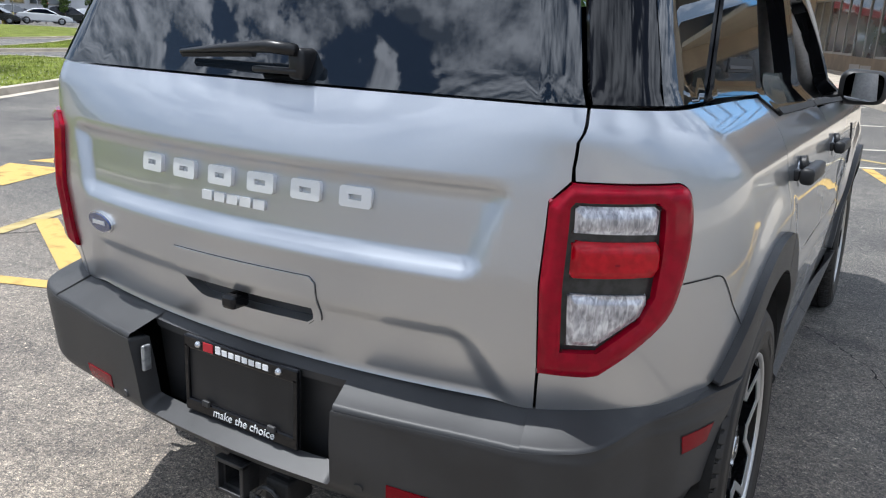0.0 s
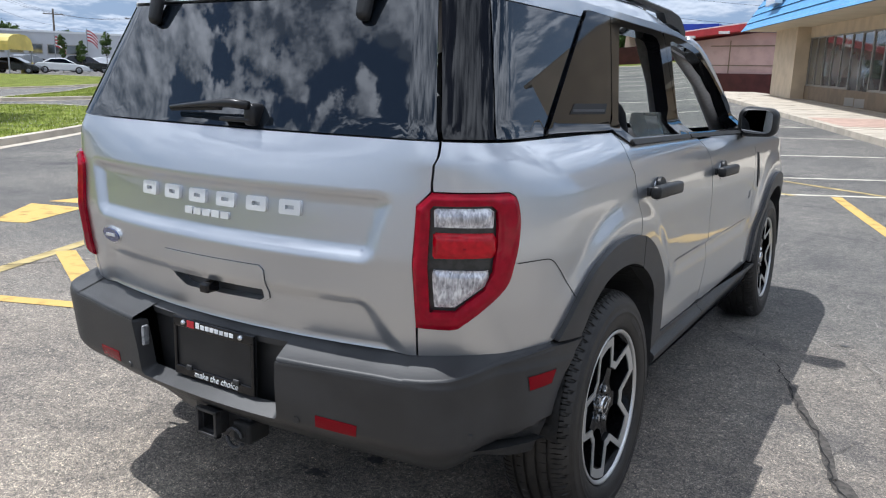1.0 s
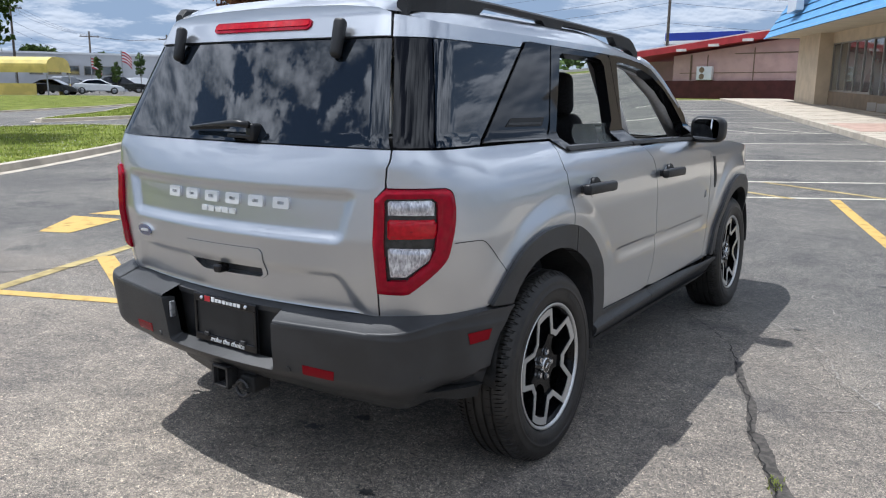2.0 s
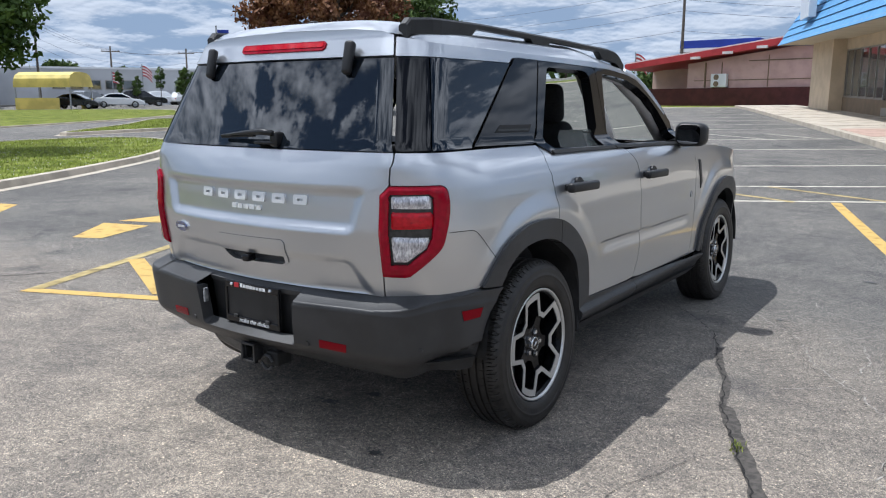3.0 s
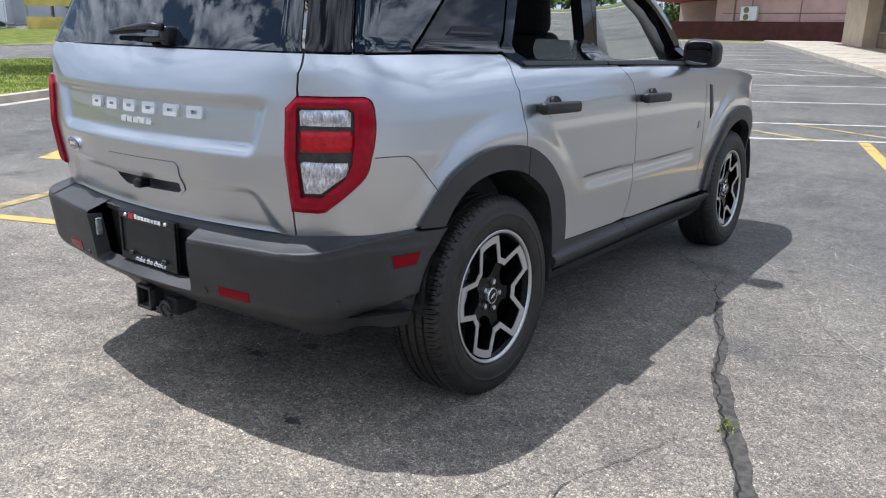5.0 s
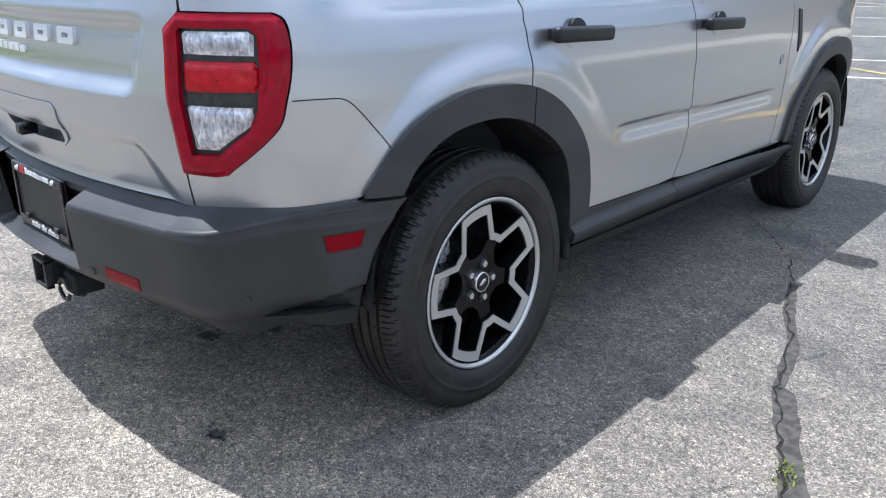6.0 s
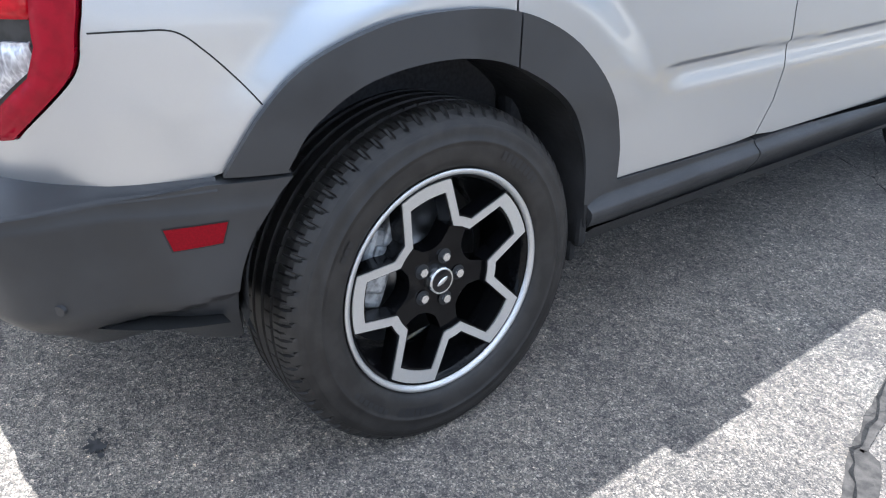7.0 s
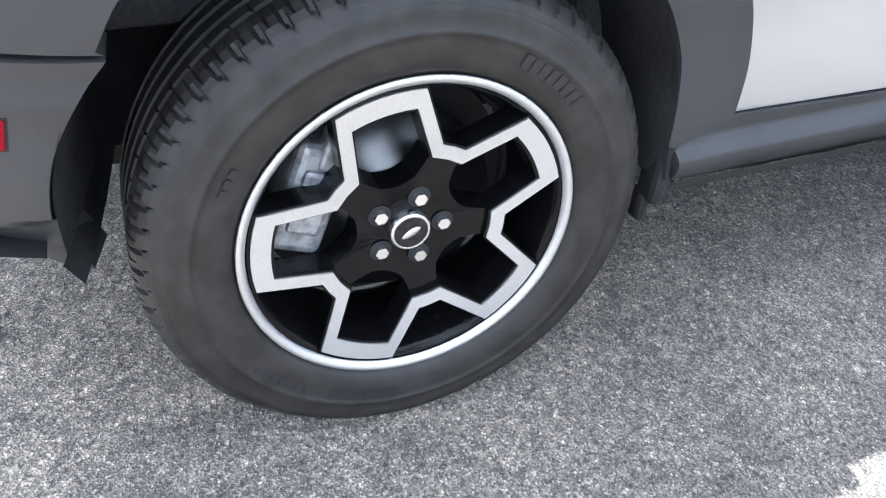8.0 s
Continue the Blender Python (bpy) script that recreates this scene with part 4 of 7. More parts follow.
INNER = by_x([(0.653, 0.788), (0.703, 0.789), (0.755, 0.842), (0.7705, 0.885), (0.773, 0.950), (0.7685, 1.028), (0.759, 1.040), (0.658, 1.039), (0.652, 1.030)])
for lp in panel("tail_lamp", LAMP_OUT, M_RED, car, holes=[INNER], step_m=0.008, mirror=True, label="red tail lamp with clear lenses", thick=0.03, offset_of=lamp_off):
    flip = -1 if lp.data.vertices[0].co.x < 0 else 1

    def lamp_part(name, pts, mat, off, label="", th=0.012, st=0.006, dome=0.0, reach=0.02):
        poly = by_x(pts)
        q = [(flip * u, z) for u, z in poly]
        if flip < 0:
            q = q[::-1]
        bulge = lambda v: off + dome * (1 - (1 - np.clip(edge_distance(np.stack([np.abs(v[:, 0]), v[:, 1]], 1), poly) / reach, 0, 1)) ** 2)
        return panel(name, q, mat, lp, thick=th, step_m=st, label=label, offset_of=bulge)

    lamp_part("bezel", [(0.648, 0.783), (0.709, 0.784), (0.763, 0.838), (0.779, 0.885), (0.781, 0.950), (0.775, 1.032), (0.764, 1.044), (0.655, 1.043), (0.648, 1.034)], M_BEZEL, -0.002, "dark grey lamp bezel", st=0.015)
    lamp_part("reversing_lens", [(0.661, 0.990), (0.766, 0.988), (0.7655, 1.026), (0.758, 1.034), (0.665, 1.033), (0.659, 1.028)], M_CLEAR, 0.003, "clear ribbed lens", dome=0.008)
    lamp_part("brake_lens", [(0.661, 0.924), (0.666, 0.917), (0.768, 0.918), (0.7745, 0.930), (0.7735, 0.962), (0.766, 0.976), (0.666, 0.977), (0.660, 0.970)], M_RED_GLOW, 0.003, "bright red lens", dome=0.012, reach=0.016)
    lamp_part("brake_lens_bar", [(0.672, 0.938), (0.742, 0.939), (0.744, 0.943), (0.742, 0.947), (0.672, 0.946), (0.670, 0.942)], M_RED, 0.0135, "", dome=0.004, reach=0.005)
    lamp_part("indicator_lens", [(0.662, 0.799), (0.703, 0.799), (0.757, 0.850), (0.764, 0.872), (0.763, 0.887), (0.666, 0.890), (0.661, 0.885)], M_CLEAR, 0.003, "clear ribbed lens", dome=0.008)

# tailgate details: plain raised blocks stand where the maker's letters are
def block_with_slot(cx, cz, w, h, off):
    outer = [(cx - w / 2, cz - h / 2 + 0.004), (cx - w / 2 + 0.004, cz - h / 2), (cx + w / 2 - 0.004, cz - h / 2), (cx + w / 2, cz - h / 2 + 0.004), (cx + w / 2, cz + h / 2 - 0.004), (cx + w / 2 - 0.004, cz + h / 2), (cx - w / 2 + 0.004, cz + h / 2), (cx - w / 2, cz + h / 2 - 0.004)]
    slot = [(cx - w * 0.2, cz - 0.005), (cx + w * 0.2, cz - 0.005), (cx + w * 0.2, cz + 0.005), (cx - w * 0.2, cz + 0.005)]
    return by_x(outer), by_x(slot)


for k in range(6):
    o, s = block_with_slot(-0.238 + 0.1045 * k, 1.003, 0.064, 0.037, 0)
    panel("letter_block", o, M_LETTER, tailgate, off=0.009, thick=0.010, step_m=0.02, label="satin silver raised block", holes=[s])
for k in range(5):
    cx = -0.066 + 0.0345 * k
    panel("small_letter_block", by_x([(cx - 0.014, 0.951), (cx + 0.014, 0.951), (cx + 0.014, 0.969), (cx - 0.014, 0.969)]), M_LETTER, tailgate, off=0.006, thick=0.007, step_m=0.02, label="small satin silver block")
oval = [(-0.446 + 0.056 * math.cos(t), 0.838 + 0.0245 * math.sin(t)) for t in np.linspace(0, 2 * math.pi, 25)[:-1]]
oval_in = [(-0.446 + 0.051 * math.cos(t), 0.838 + 0.0205 * math.sin(t)) for t in np.linspace(0, 2 * math.pi, 25)[:-1]]
panel("badge", by_x(oval), M_CHROME, tailgate, off=0.006, thick=0.008, step_m=0.012, label="bright oval badge rim")
panel("badge_face", by_x(oval_in), M_BLUE, tailgate, off=0.008, thick=0.002, step_m=0.012, label="deep blue oval badge")
panel("badge_bar", by_x([(-0.476, 0.832), (-0.414, 0.836), (-0.418, 0.845), (-0.472, 0.842)]), M_LETTER, tailgate, off=0.0095, thick=0.001, step_m=0.02)
COVER = [(-0.160, 0.7755), (0.1905, 0.7785), (0.2085, 0.780), (0.2085, 0.834), (0.197, 0.846), (-0.160, 0.842)]
panel("handle_joint", by_x([(-0.1605, 0.7748), (0.190, 0.7778), (0.190, 0.750), (0.175, 0.7385), (0.178, 0.7348), (0.2088, 0.7535), (0.2094, 0.8345), (0.1973, 0.8468), (-0.1605, 0.8428)]), M_SEAL, tailgate, off=0.0008, thick=0.003, step_m=0.009)
panel("handle_cover", by_x(COVER), M_PAINT, tailgate, off=0.004, thick=0.004, step_m=0.009)
panel("handle_lip", by_x([(0.1905, 0.7785), (0.1905, 0.749), (0.1765, 0.7385), (0.179, 0.7355), (0.2078, 0.754), (0.2085, 0.780)][::-1]), M_PAINT, tailgate, off=0.004, thick=0.004, step_m=0.009)
panel("handle_pocket", by_x([(-0.172, 0.790), (-0.172, 0.725), (0.20, 0.725), (0.20, 0.790)]), M_CLAD, tailgate, off=-0.024, thick=0.004, step_m=0.012, label="black handle pocket")
part("rear_camera", box(-0.016, 0.018, -0.806, -0.76, 0.741, 0.770, 0.007), M_GLOSS, tailgate, "small black camera housing")

# glass and pillars
rear_glass = by_x([(-0.652, 1.186), (0.652, 1.186), (0.556, 1.514), (-0.556, 1.514)])
rear_window = panel("rear_window", densify(rear_glass, 0.1), M_GLASS_DARK, tailgate, off=0.002, thick=0.01, step_m=0.03, label="dark tinted rear window")
spoil = by_x([(-0.553, 1.519), (0.553, 1.519), (0.530, 1.594), (0.49, 1.612), (0.35, 1.625), (0.0, 1.631), (-0.35, 1.625), (-0.49, 1.612), (-0.530, 1.594)])
panel("spoiler_face", densify(spoil, 0.08), M_PAINT, tailgate, off=0.010, thick=0.02, step_m=0.025)
lamp_edge = [(-0.222, 1.546), (-0.235, 1.556), (-0.235, 1.574), (-0.222, 1.581), (0.222, 1.581), (0.235, 1.574), (0.235, 1.556), (0.222, 1.546)]
high_lamp = panel("high_brake_lamp", by_x(lamp_edge), M_RED, tailgate, off=0.015, thick=0.008, step_m=0.02, label="long red brake lamp")
panel("lamp_lens", by_x([(-0.220, 1.557), (0.220, 1.557), (0.227, 1.563), (0.222, 1.575), (-0.222, 1.575), (-0.227, 1.563)]), M_RED_GLOW, high_lamp, off=0.0175, thick=0.003, step_m=0.02, label="brighter red ribbed lens")
d_rear = by_x([(0.6615, 1.187), (0.6275, 1.30), (0.5945, 1.41), (0.5625, 1.516)])
pil = d_rear[::-1] + by_y(between((-0.572, 1.187), (-0.449, 1.516), 6))
panel("corner_pillar", pil, M_GLOSS, car, off=0.003, thick=0.02, step_m=0.025, mirror=True, label="dark glossy corner pillar")
q_glass = by_y(between((-0.567, 1.187), (-0.338, 1.187), 4) + between((-0.332, 1.190), (0.110, 1.518), 8) + between((0.0, 1.518), (-0.444, 1.517), 5) + between((-0.456, 1.48), (-0.562, 1.20), 5))
panel("quarter_window", q_glass, M_GLASS_DARK, car, off=0.001, thick=0.01, step_m=0.03, mirror=True, label="dark tinted quarter window")
c_trim = by_y(between((-0.325, 1.187), (0.150, 1.181), 6) + between((0.188, 1.25), (0.348, 1.538), 5) + [(0.18, 1.542), (0.140, 1.536), (0.118, 1.517)] + between((0.095, 1.502), (-0.295, 1.21), 6))
panel("side_pillar_trim", c_trim, M_GLOSS, car, off=0.010, thick=0.03, step_m=0.03, mirror=True, label="gloss black pillar trim with a slot")
slot = by_y([(-0.155, 1.236), (0.115, 1.232), (0.150, 1.262), (-0.105, 1.264)])
panel("trim_slot", slot, M_SEAL, car, off=0.0125, thick=0.004, step_m=0.03, mirror=True)
panel("trim_slot_lip", by_y([(-0.138, 1.241), (0.108, 1.238), (0.116, 1.245), (-0.128, 1.248)]), M_CLAD, car, off=0.0145, thick=0.003, step_m=0.03, mirror=True)

# door frames round the lowered side windows
rd_frame = by_y([(0.164, 1.174), (0.228, 1.134)] + between((0.35, 1.132), (0.905, 1.128), 6) + between((0.91, 1.16), (0.958, 1.512), 7) + between((0.93, 1.530), (0.365, 1.540), 6) + between((0.345, 1.50), (0.190, 1.22), 6))
rd_hole = by_y([(0.282, 1.155), (0.795, 1.146), (0.822, 1.24), (0.862, 1.42), (0.872, 1.478), (0.850, 1.502), (0.80, 1.511), (0.45, 1.514), (0.426, 1.505), (0.412, 1.48)])
panel("rear_door_frame", rd_frame, M_GLOSS, rd, off=0.006, thick=0.05, step_m=0.03, holes=[rd_hole], label="black window frame")
fd_frame = by_y(between((0.911, 1.127), (1.99, 1.108), 8) + [(1.965, 1.16), (1.90, 1.245), (1.80, 1.345), (1.68, 1.42), (1.54, 1.475), (1.38, 1.507), (1.20, 1.523), (0.962, 1.530)] + between((0.962, 1.50), (0.914, 1.16), 6))
fd_hole = by_y([(1.003, 1.146), (1.875, 1.135), (1.83, 1.21), (1.74, 1.305), (1.63, 1.385), (1.50, 1.442), (1.36, 1.477), (1.215, 1.492), (1.06, 1.503), (1.034, 1.497), (1.026, 1.475)])
panel("front_door_frame", fd_frame, M_GLOSS, fd, off=0.006, thick=0.05, step_m=0.03, holes=[fd_hole], label="black window frame")
for nm, fr, ho, dd in (("rear_door_frame", rd_frame, rd_hole, rd_left), ("front_door_frame", fd_frame, fd_hole, fd_left)):
    panel(nm, [(-u, z) for u, z in fr[::-1]], M_GLOSS, dd, off=0.006, thick=0.05, step_m=0.03, holes=[[(-u, z) for u, z in ho[::-1]]], label="black window frame")
panel("belt_seal", by_y(between((0.235, 1.134), (0.90, 1.128), 5) + between((0.90, 1.141), (0.232, 1.148), 5)), M_SEAL, car, off=0.011, thick=0.01, step_m=0.03, mirror=True)
panel("belt_seal", by_y(between((0.915, 1.128), (1.97, 1.109), 6) + between((1.955, 1.124), (0.915, 1.141), 6)), M_SEAL, car, off=0.011, thick=0.01, step_m=0.03, mirror=True)
low_glass = by_y([(0.44, 1.148), (0.797, 1.146), (0.822, 1.233), (0.475, 1.237)])
M_GLASS_TINT = material("half_lowered_tinted_glass", (0.30, 0.32, 0.30), 0.02, transmission=0.75, ior=1.05)
for sgn, dd in ((1, rd),):
    wnd = panel("lowered_glass", low_glass, M_GLASS_TINT, dd, off=-0.02, thick=0.004, step_m=0.05, label="nearly lowered tinted window")
    wnd.visible_shadow = False

# roof, pillars, windscreen, bonnet
def roof_grid():
    nv, ns = 46, 33
    verts, faces = [], []
    for i in range(nv):
        t = i / (nv - 1)
        for j in range(ns):
            s = -1 + 2 * j / (ns - 1)
            s = math.copysign(abs(s) ** 0.8, s)
            yback = -0.545 + 0.035 * s * s + 0.13 * abs(s) ** 12
            yfront = 1.46 - 0.06 * s * s
            y = yback + (yfront - yback) * t
            base = 1.548 - 0.075 * float(step(0.75, 1.55, y)) - 0.004
            half = 0.649 - 0.045 * float(step(-0.10, -0.50, y)) + 0.010 * float(step(0.9, 1.5, y))
            r = max(0.0, (0.0 - y) / (0.0 - yback)) if y < 0 else 0
            g = max(0.0, (y - 0.6) / (yfront - 0.6))
            H = 0.112 * (1 - abs(s) ** 6) ** 0.45
            back = 1 - 0.46 * r ** 9
            z = base + H * back + 0.026 * (1 - abs(s) ** 6) * r ** 3 + 0.01 * (1 - s * s) * (1 - g * g)
            verts.append((s * half, y, z))
    # the rear edge meets the top of the tailgate's upper face
    for j in range(ns):
        x = verts[j][0]
        if abs(x) < 0.535:
            zt = float(np.interp(abs(x), (0, 0.35, 0.49, 0.53), (1.632, 1.626, 1.613, 1.595)))
            p, _ = shell(np.array([u_of_x(x, zt)]), np.array([zt]), 0.0095)
            verts[j] = tuple(p[0])
    for i in range(nv - 1):
        for j in range(ns - 1):
            a = i * ns + j
            faces.append((a, a + 1, a + ns + 1, a + ns))
    return verts, faces


rv, rf = roof_grid()
roof = put("roof", mesh_of("roof", rv, rf, M_PAINT, True), car)
panel("roof_side", by_y(between((-0.42, 1.519), (0.10, 1.520), 5) + [(0.13, 1.540), (0.18, 1.546)] + between((0.36, 1.543), (1.10, 1.532), 6) + between((1.25, 1.522), (1.56, 1.476), 4) + between((1.50, 1.505), (1.2, 1.548), 3) + between((1.0, 1.562), (-0.40, 1.570), 8)), M_PAINT, car, off=0.004, thick=0.03, step_m=0.03, mirror=True)
panel("roof_corner", by_x([(0.558, 1.5195), (0.5385, 1.590)])[::-1] + by_y(between((-0.4203, 1.519), (-0.4003, 1.570), 3)), M_PAINT, car, off=0.0045, thick=0.03, step_m=0.02, mirror=True)

# A pillars and front end
for sgn in (1, -1):
    pts = [(sgn * (0.638 + 0.095 * k / 10), 1.40 + 0.62 * (k / 10) ** 0.92, 1.525 - 0.40 * (k / 10) ** 1.35) for k in range(11)]
    part("windscreen_pillar", tube(pts, [0.022 + 0.008 * k / 10 for k in range(11)], 10), M_PAINT, car, smooth=True)
ws = []
for i in range(9):
    t = i / 8
    for j in range(13):
        s = -1 + j / 6
        ws.append((s * (0.635 + 0.10 * t), 1.45 + 0.65 * t - 0.07 * s * s * (1 - 0.3 * t), 1.585 - 0.47 * t - 0.075 * s * s * (1 - t)))
wf = [(i * 13 + j, i * 13 + j + 1, i * 13 + j + 14, i * 13 + j + 13) for i in range(8) for j in range(12)]
wsc = put("windscreen", mesh_of("windscreen", ws, wf, M_GLASS, True), car, "clear windscreen")
wsc.visible_shadow = False
hv, hf = [], []
for i in range(18):
    t = i / 17
    for j in range(19):
        s = -1 + j / 9
        y = 2.02 + 1.36 * t - 0.18 * s * s * t
        ridge = 0.018 * float(step(0.70, 0.78, abs(s)) * step(0.98, 0.9, abs(s)))
        hv.append((s * (0.80 - 0.06 * t * t), y, 1.125 - 0.09 * t - 0.10 * t ** 6 - 0.035 * abs(s) ** 4 + ridge))
hf = [(i * 19 + j, i * 19 + j + 1, i * 19 + j + 20, i * 19 + j + 19) for i in range(17) for j in range(18)]
put("bonnet", mesh_of("bonnet", hv, hf, M_PAINT, True), car)
part("front_end", box(-0.78, 0.78, 2.95, 3.36, 0.42, 0.97, 0.08, 3), M_CLAD, car, smooth=True)

# roof rails, aerial
RAIL_Y = (-0.478, -0.455, -0.35, -0.03, 0.20, 0.77, 1.25, 1.38, 1.47)
RAIL_TOP = (1.640, 1.663, 1.670, 1.674, 1.670, 1.660, 1.646, 1.632, 1.575)
for sgn in (1, -1):
    ys = np.concatenate([[-0.478, -0.466, -0.455, -0.435], np.linspace(-0.40, 1.30, 35), [1.36, 1.40, 1.44, 1.47]])
    bm = bmesh.new()
    rings = []
    for y in ys:
        top = float(np.interp(y, RAIL_Y, RAIL_TOP))
        x = sgn * (0.575 - 0.030 * float(step(-0.30, -0.48, y)) + 0.012 * float(step(1.0, 1.45, y)))
        bar = -0.05 < y < 1.20 and not 0.40 < y < 0.58
        bot = top - 0.024 if bar else top - 0.060
        rings.append([bm.verts.new(v) for v in ((x - 0.018, y, bot), (x + 0.018, y, bot), (x + 0.020, y, top - 0.008), (x + 0.012, y, top), (x - 0.012, y, top), (x - 0.020, y, top - 0.008))])
    for a, b in zip(rings, rings[1:]):
        for j in range(6):
            bm.faces.new((a[j], a[(j + 1) % 6], b[(j + 1) % 6], b[j]))
    bm.faces.new(rings[0][::-1]); bm.faces.new(rings[-1])
    bmesh.ops.recalc_face_normals(bm, faces=bm.faces[:])
    part("roof_rail", bm, M_TRIM, car, "black plastic roof rail")
fin = plate("aerial", [(-0.40, 1.63), (-0.27, 1.635), (-0.375, 1.69), (-0.40, 1.685)], -0.018, 0.018, M_TRIM, car, "black shark fin aerial", 0.006)

# tailgate hinges and wiper
for sx in (-0.398, 0.378):
    p, nn = shell(np.array([u_of_x(sx, 1.562), u_of_x(sx, 1.450)]), np.array([1.562, 1.450]), np.array([0.040, 0.014]))
    mid = (Vector(p[0]) + Vector(p[1])) / 2
    ax = (Vector(p[0]) - Vector(p[1])).normalized()
    bm = box(-0.021, 0.021, -0.016, 0.016, -0.062, 0.062, 0.013, 3)
    for v in bm.verts:
        v.co.x *= 1.08 if v.co.z > 0 else 0.86
    out_n = Vector(nn[0])
    across = out_n.cross(ax).normalized()
    rot = Matrix((across, out_n, ax)).transposed().to_4x4()
    part("window_hinge", turned(bm, Matrix.Translation(mid) @ rot), M_TRIM, tailgate, "black rounded hinge cover", smooth=True)
wp = Vector((0.126, -0.744, 1.225))
wiper = part("wiper", join(box(wp.x - 0.016, wp.x + 0.020, wp.y - 0.010, wp.y + 0.04, wp.z - 0.034, wp.z + 0.022, 0.011, 3), box(wp.x - 0.100, wp.x + 0.01, wp.y - 0.012, wp.y + 0.012, wp.z - 0.026, wp.z - 0.014, 0.005)), M_WIPER, tailgate, "black rear wiper at rest", smooth=True)
arm = [(wp.x + 0.012, wp.y - 0.016, wp.z + 0.018), (wp.x - 0.05, wp.y - 0.018, wp.z + 0.022), (wp.x - 0.14, wp.y - 0.014, wp.z + 0.016), (wp.x - 0.215, wp.y - 0.010, wp.z + 0.010), (wp.x - 0.30, wp.y + 0.0, wp.z + 0.002)]
part("wiper_arm", tube(arm, [0.011, 0.012, 0.009, 0.006, 0.004], 8), M_WIPER, wiper, smooth=True)
part("wiper_blade", tube([(wp.x - 0.10, wp.y - 0.004, wp.z + 0.008), (wp.x - 0.30, wp.y + 0.006, wp.z - 0.002)], 0.008, 6), M_SEAL, wiper)

# door handles, mirrors, vents, trims, seams
def door_handle(y0, y1, z, parent):
    for sgn, par in ((1, parent[0]), (-1, parent[1])):
        p, nn = shell(np.array([u_of_y(y0, z), u_of_y(y1, z)]), np.array([z, z - 0.006]), 0.030)
        cup = [(u_of_y((y0 + y1) / 2 + 0.055 * math.cos(t), z), z - 0.004 + 0.038 * math.sin(t)) for t in np.linspace(0, 2 * math.pi, 17)[:-1]]
        if sgn < 0:
            cup = [(-u, zz) for u, zz in cup[::-1]]
        panel("handle_cup", cup, M_PAINT, par, off=0.002, thick=0.004, step_m=0.02)
        hub = [(u_of_y((y0 + y1) / 2 + 0.036 * math.cos(t), z), z + 0.008 + 0.031 * math.sin(t)) for t in np.linspace(0, 2 * math.pi, 17)[:-1]]
        if sgn < 0:
            hub = [(-u, zz) for u, zz in hub[::-1]]
        panel("handle_grip", hub, M_TRIM, par, off=0.016, thick=0.02, step_m=0.02)
        a, b = Vector(p[0]), Vector(p[1])
        a.x *= sgn; b.x *= sgn
        ln = (b - a).length
        bm = box(-0.017, 0.017, -ln / 2, ln / 2, -0.021, 0.021, 0.012, 3)
        m = Matrix.Translation((a + b) / 2) @ (b - a).to_track_quat("Y", "Z").to_matrix().to_4x4()
        part("door_handle", turned(join(bm, box(-0.03 * sgn - 0.012, -0.03 * sgn + 0.012, ln / 2 - 0.05, ln / 2 - 0.01, -0.014, 0.014, 0.004), box(-0.03 * sgn - 0.012, -0.03 * sgn + 0.012, -ln / 2 + 0.01, -ln / 2 + 0.05, -0.014, 0.014, 0.004)), m), M_TRIM, par, "black pull handle", smooth=True)


door_handle(0.236, 0.518, 0.991, (rd, rd_left))
door_handle(1.165, 1.452, 0.981, (fd, fd_left))
for sgn, par in ((1, fd), (-1, fd_left)):
    bm = box(-0.092, 0.092, -0.058, 0.058, -0.073, 0.073, 0.046, 5)
    for v in bm.verts:
        if v.co.y > 0:
            v.co.y *= 0.9 + 0.5 * (1 - (v.co.z / 0.09) ** 2)
        if v.co.x * 1 > 0:
            v.co.z *= 0.94
    mir = part("door_mirror", turned(bm, Matrix.Translation((sgn * 0.898, 1.845, 1.173))), M_TRIM, par, "black door mirror", smooth=True)
    turn_in = Matrix.Translation((sgn * 0.901, 1.775, 1.175)) @ Matrix.Rotation(math.radians(-9 * sgn), 4, "Z") @ Matrix.Rotation(math.radians(-3), 4, "X")
    face = [tuple(turn_in @ Vector((0.073 * math.copysign(abs(math.cos(t)) ** 0.5, math.cos(t)), 0.0, 0.056 * math.copysign(abs(math.sin(t)) ** 0.5, math.sin(t))))) for t in np.linspace(0, 2 * math.pi, 29)[:-1]]
    put("mirror_glass", mesh_of("mirror_glass", face, [tuple(range(28))], M_MIRROR), mir, "mirror glass")
    part("mirror_foot", tube([(sgn * 0.75, 1.87, 1.115), (sgn * 0.82, 1.86, 1.125), (sgn * 0.87, 1.85, 1.14)], 0.03, 8), M_TRIM, mir, smooth=True)
panel("fender_vent", by_y([(2.135, 1.008), (2.172, 1.004), (2.208, 0.865), (2.180, 0.822), (2.158, 0.90)][::-1]), M_CLAD, car, off=0.004, thick=0.006, step_m=0.03, label="narrow black fender vent", mirror=True)
panel("door_badge", by_y([(1.995, 0.782), (2.025, 0.782), (2.028, 0.812), (2.010, 0.822), (1.992, 0.812)]), M_CALIPER, fd, off=0.003, thick=0.003, step_m=0.02, label="small grey shield badge")


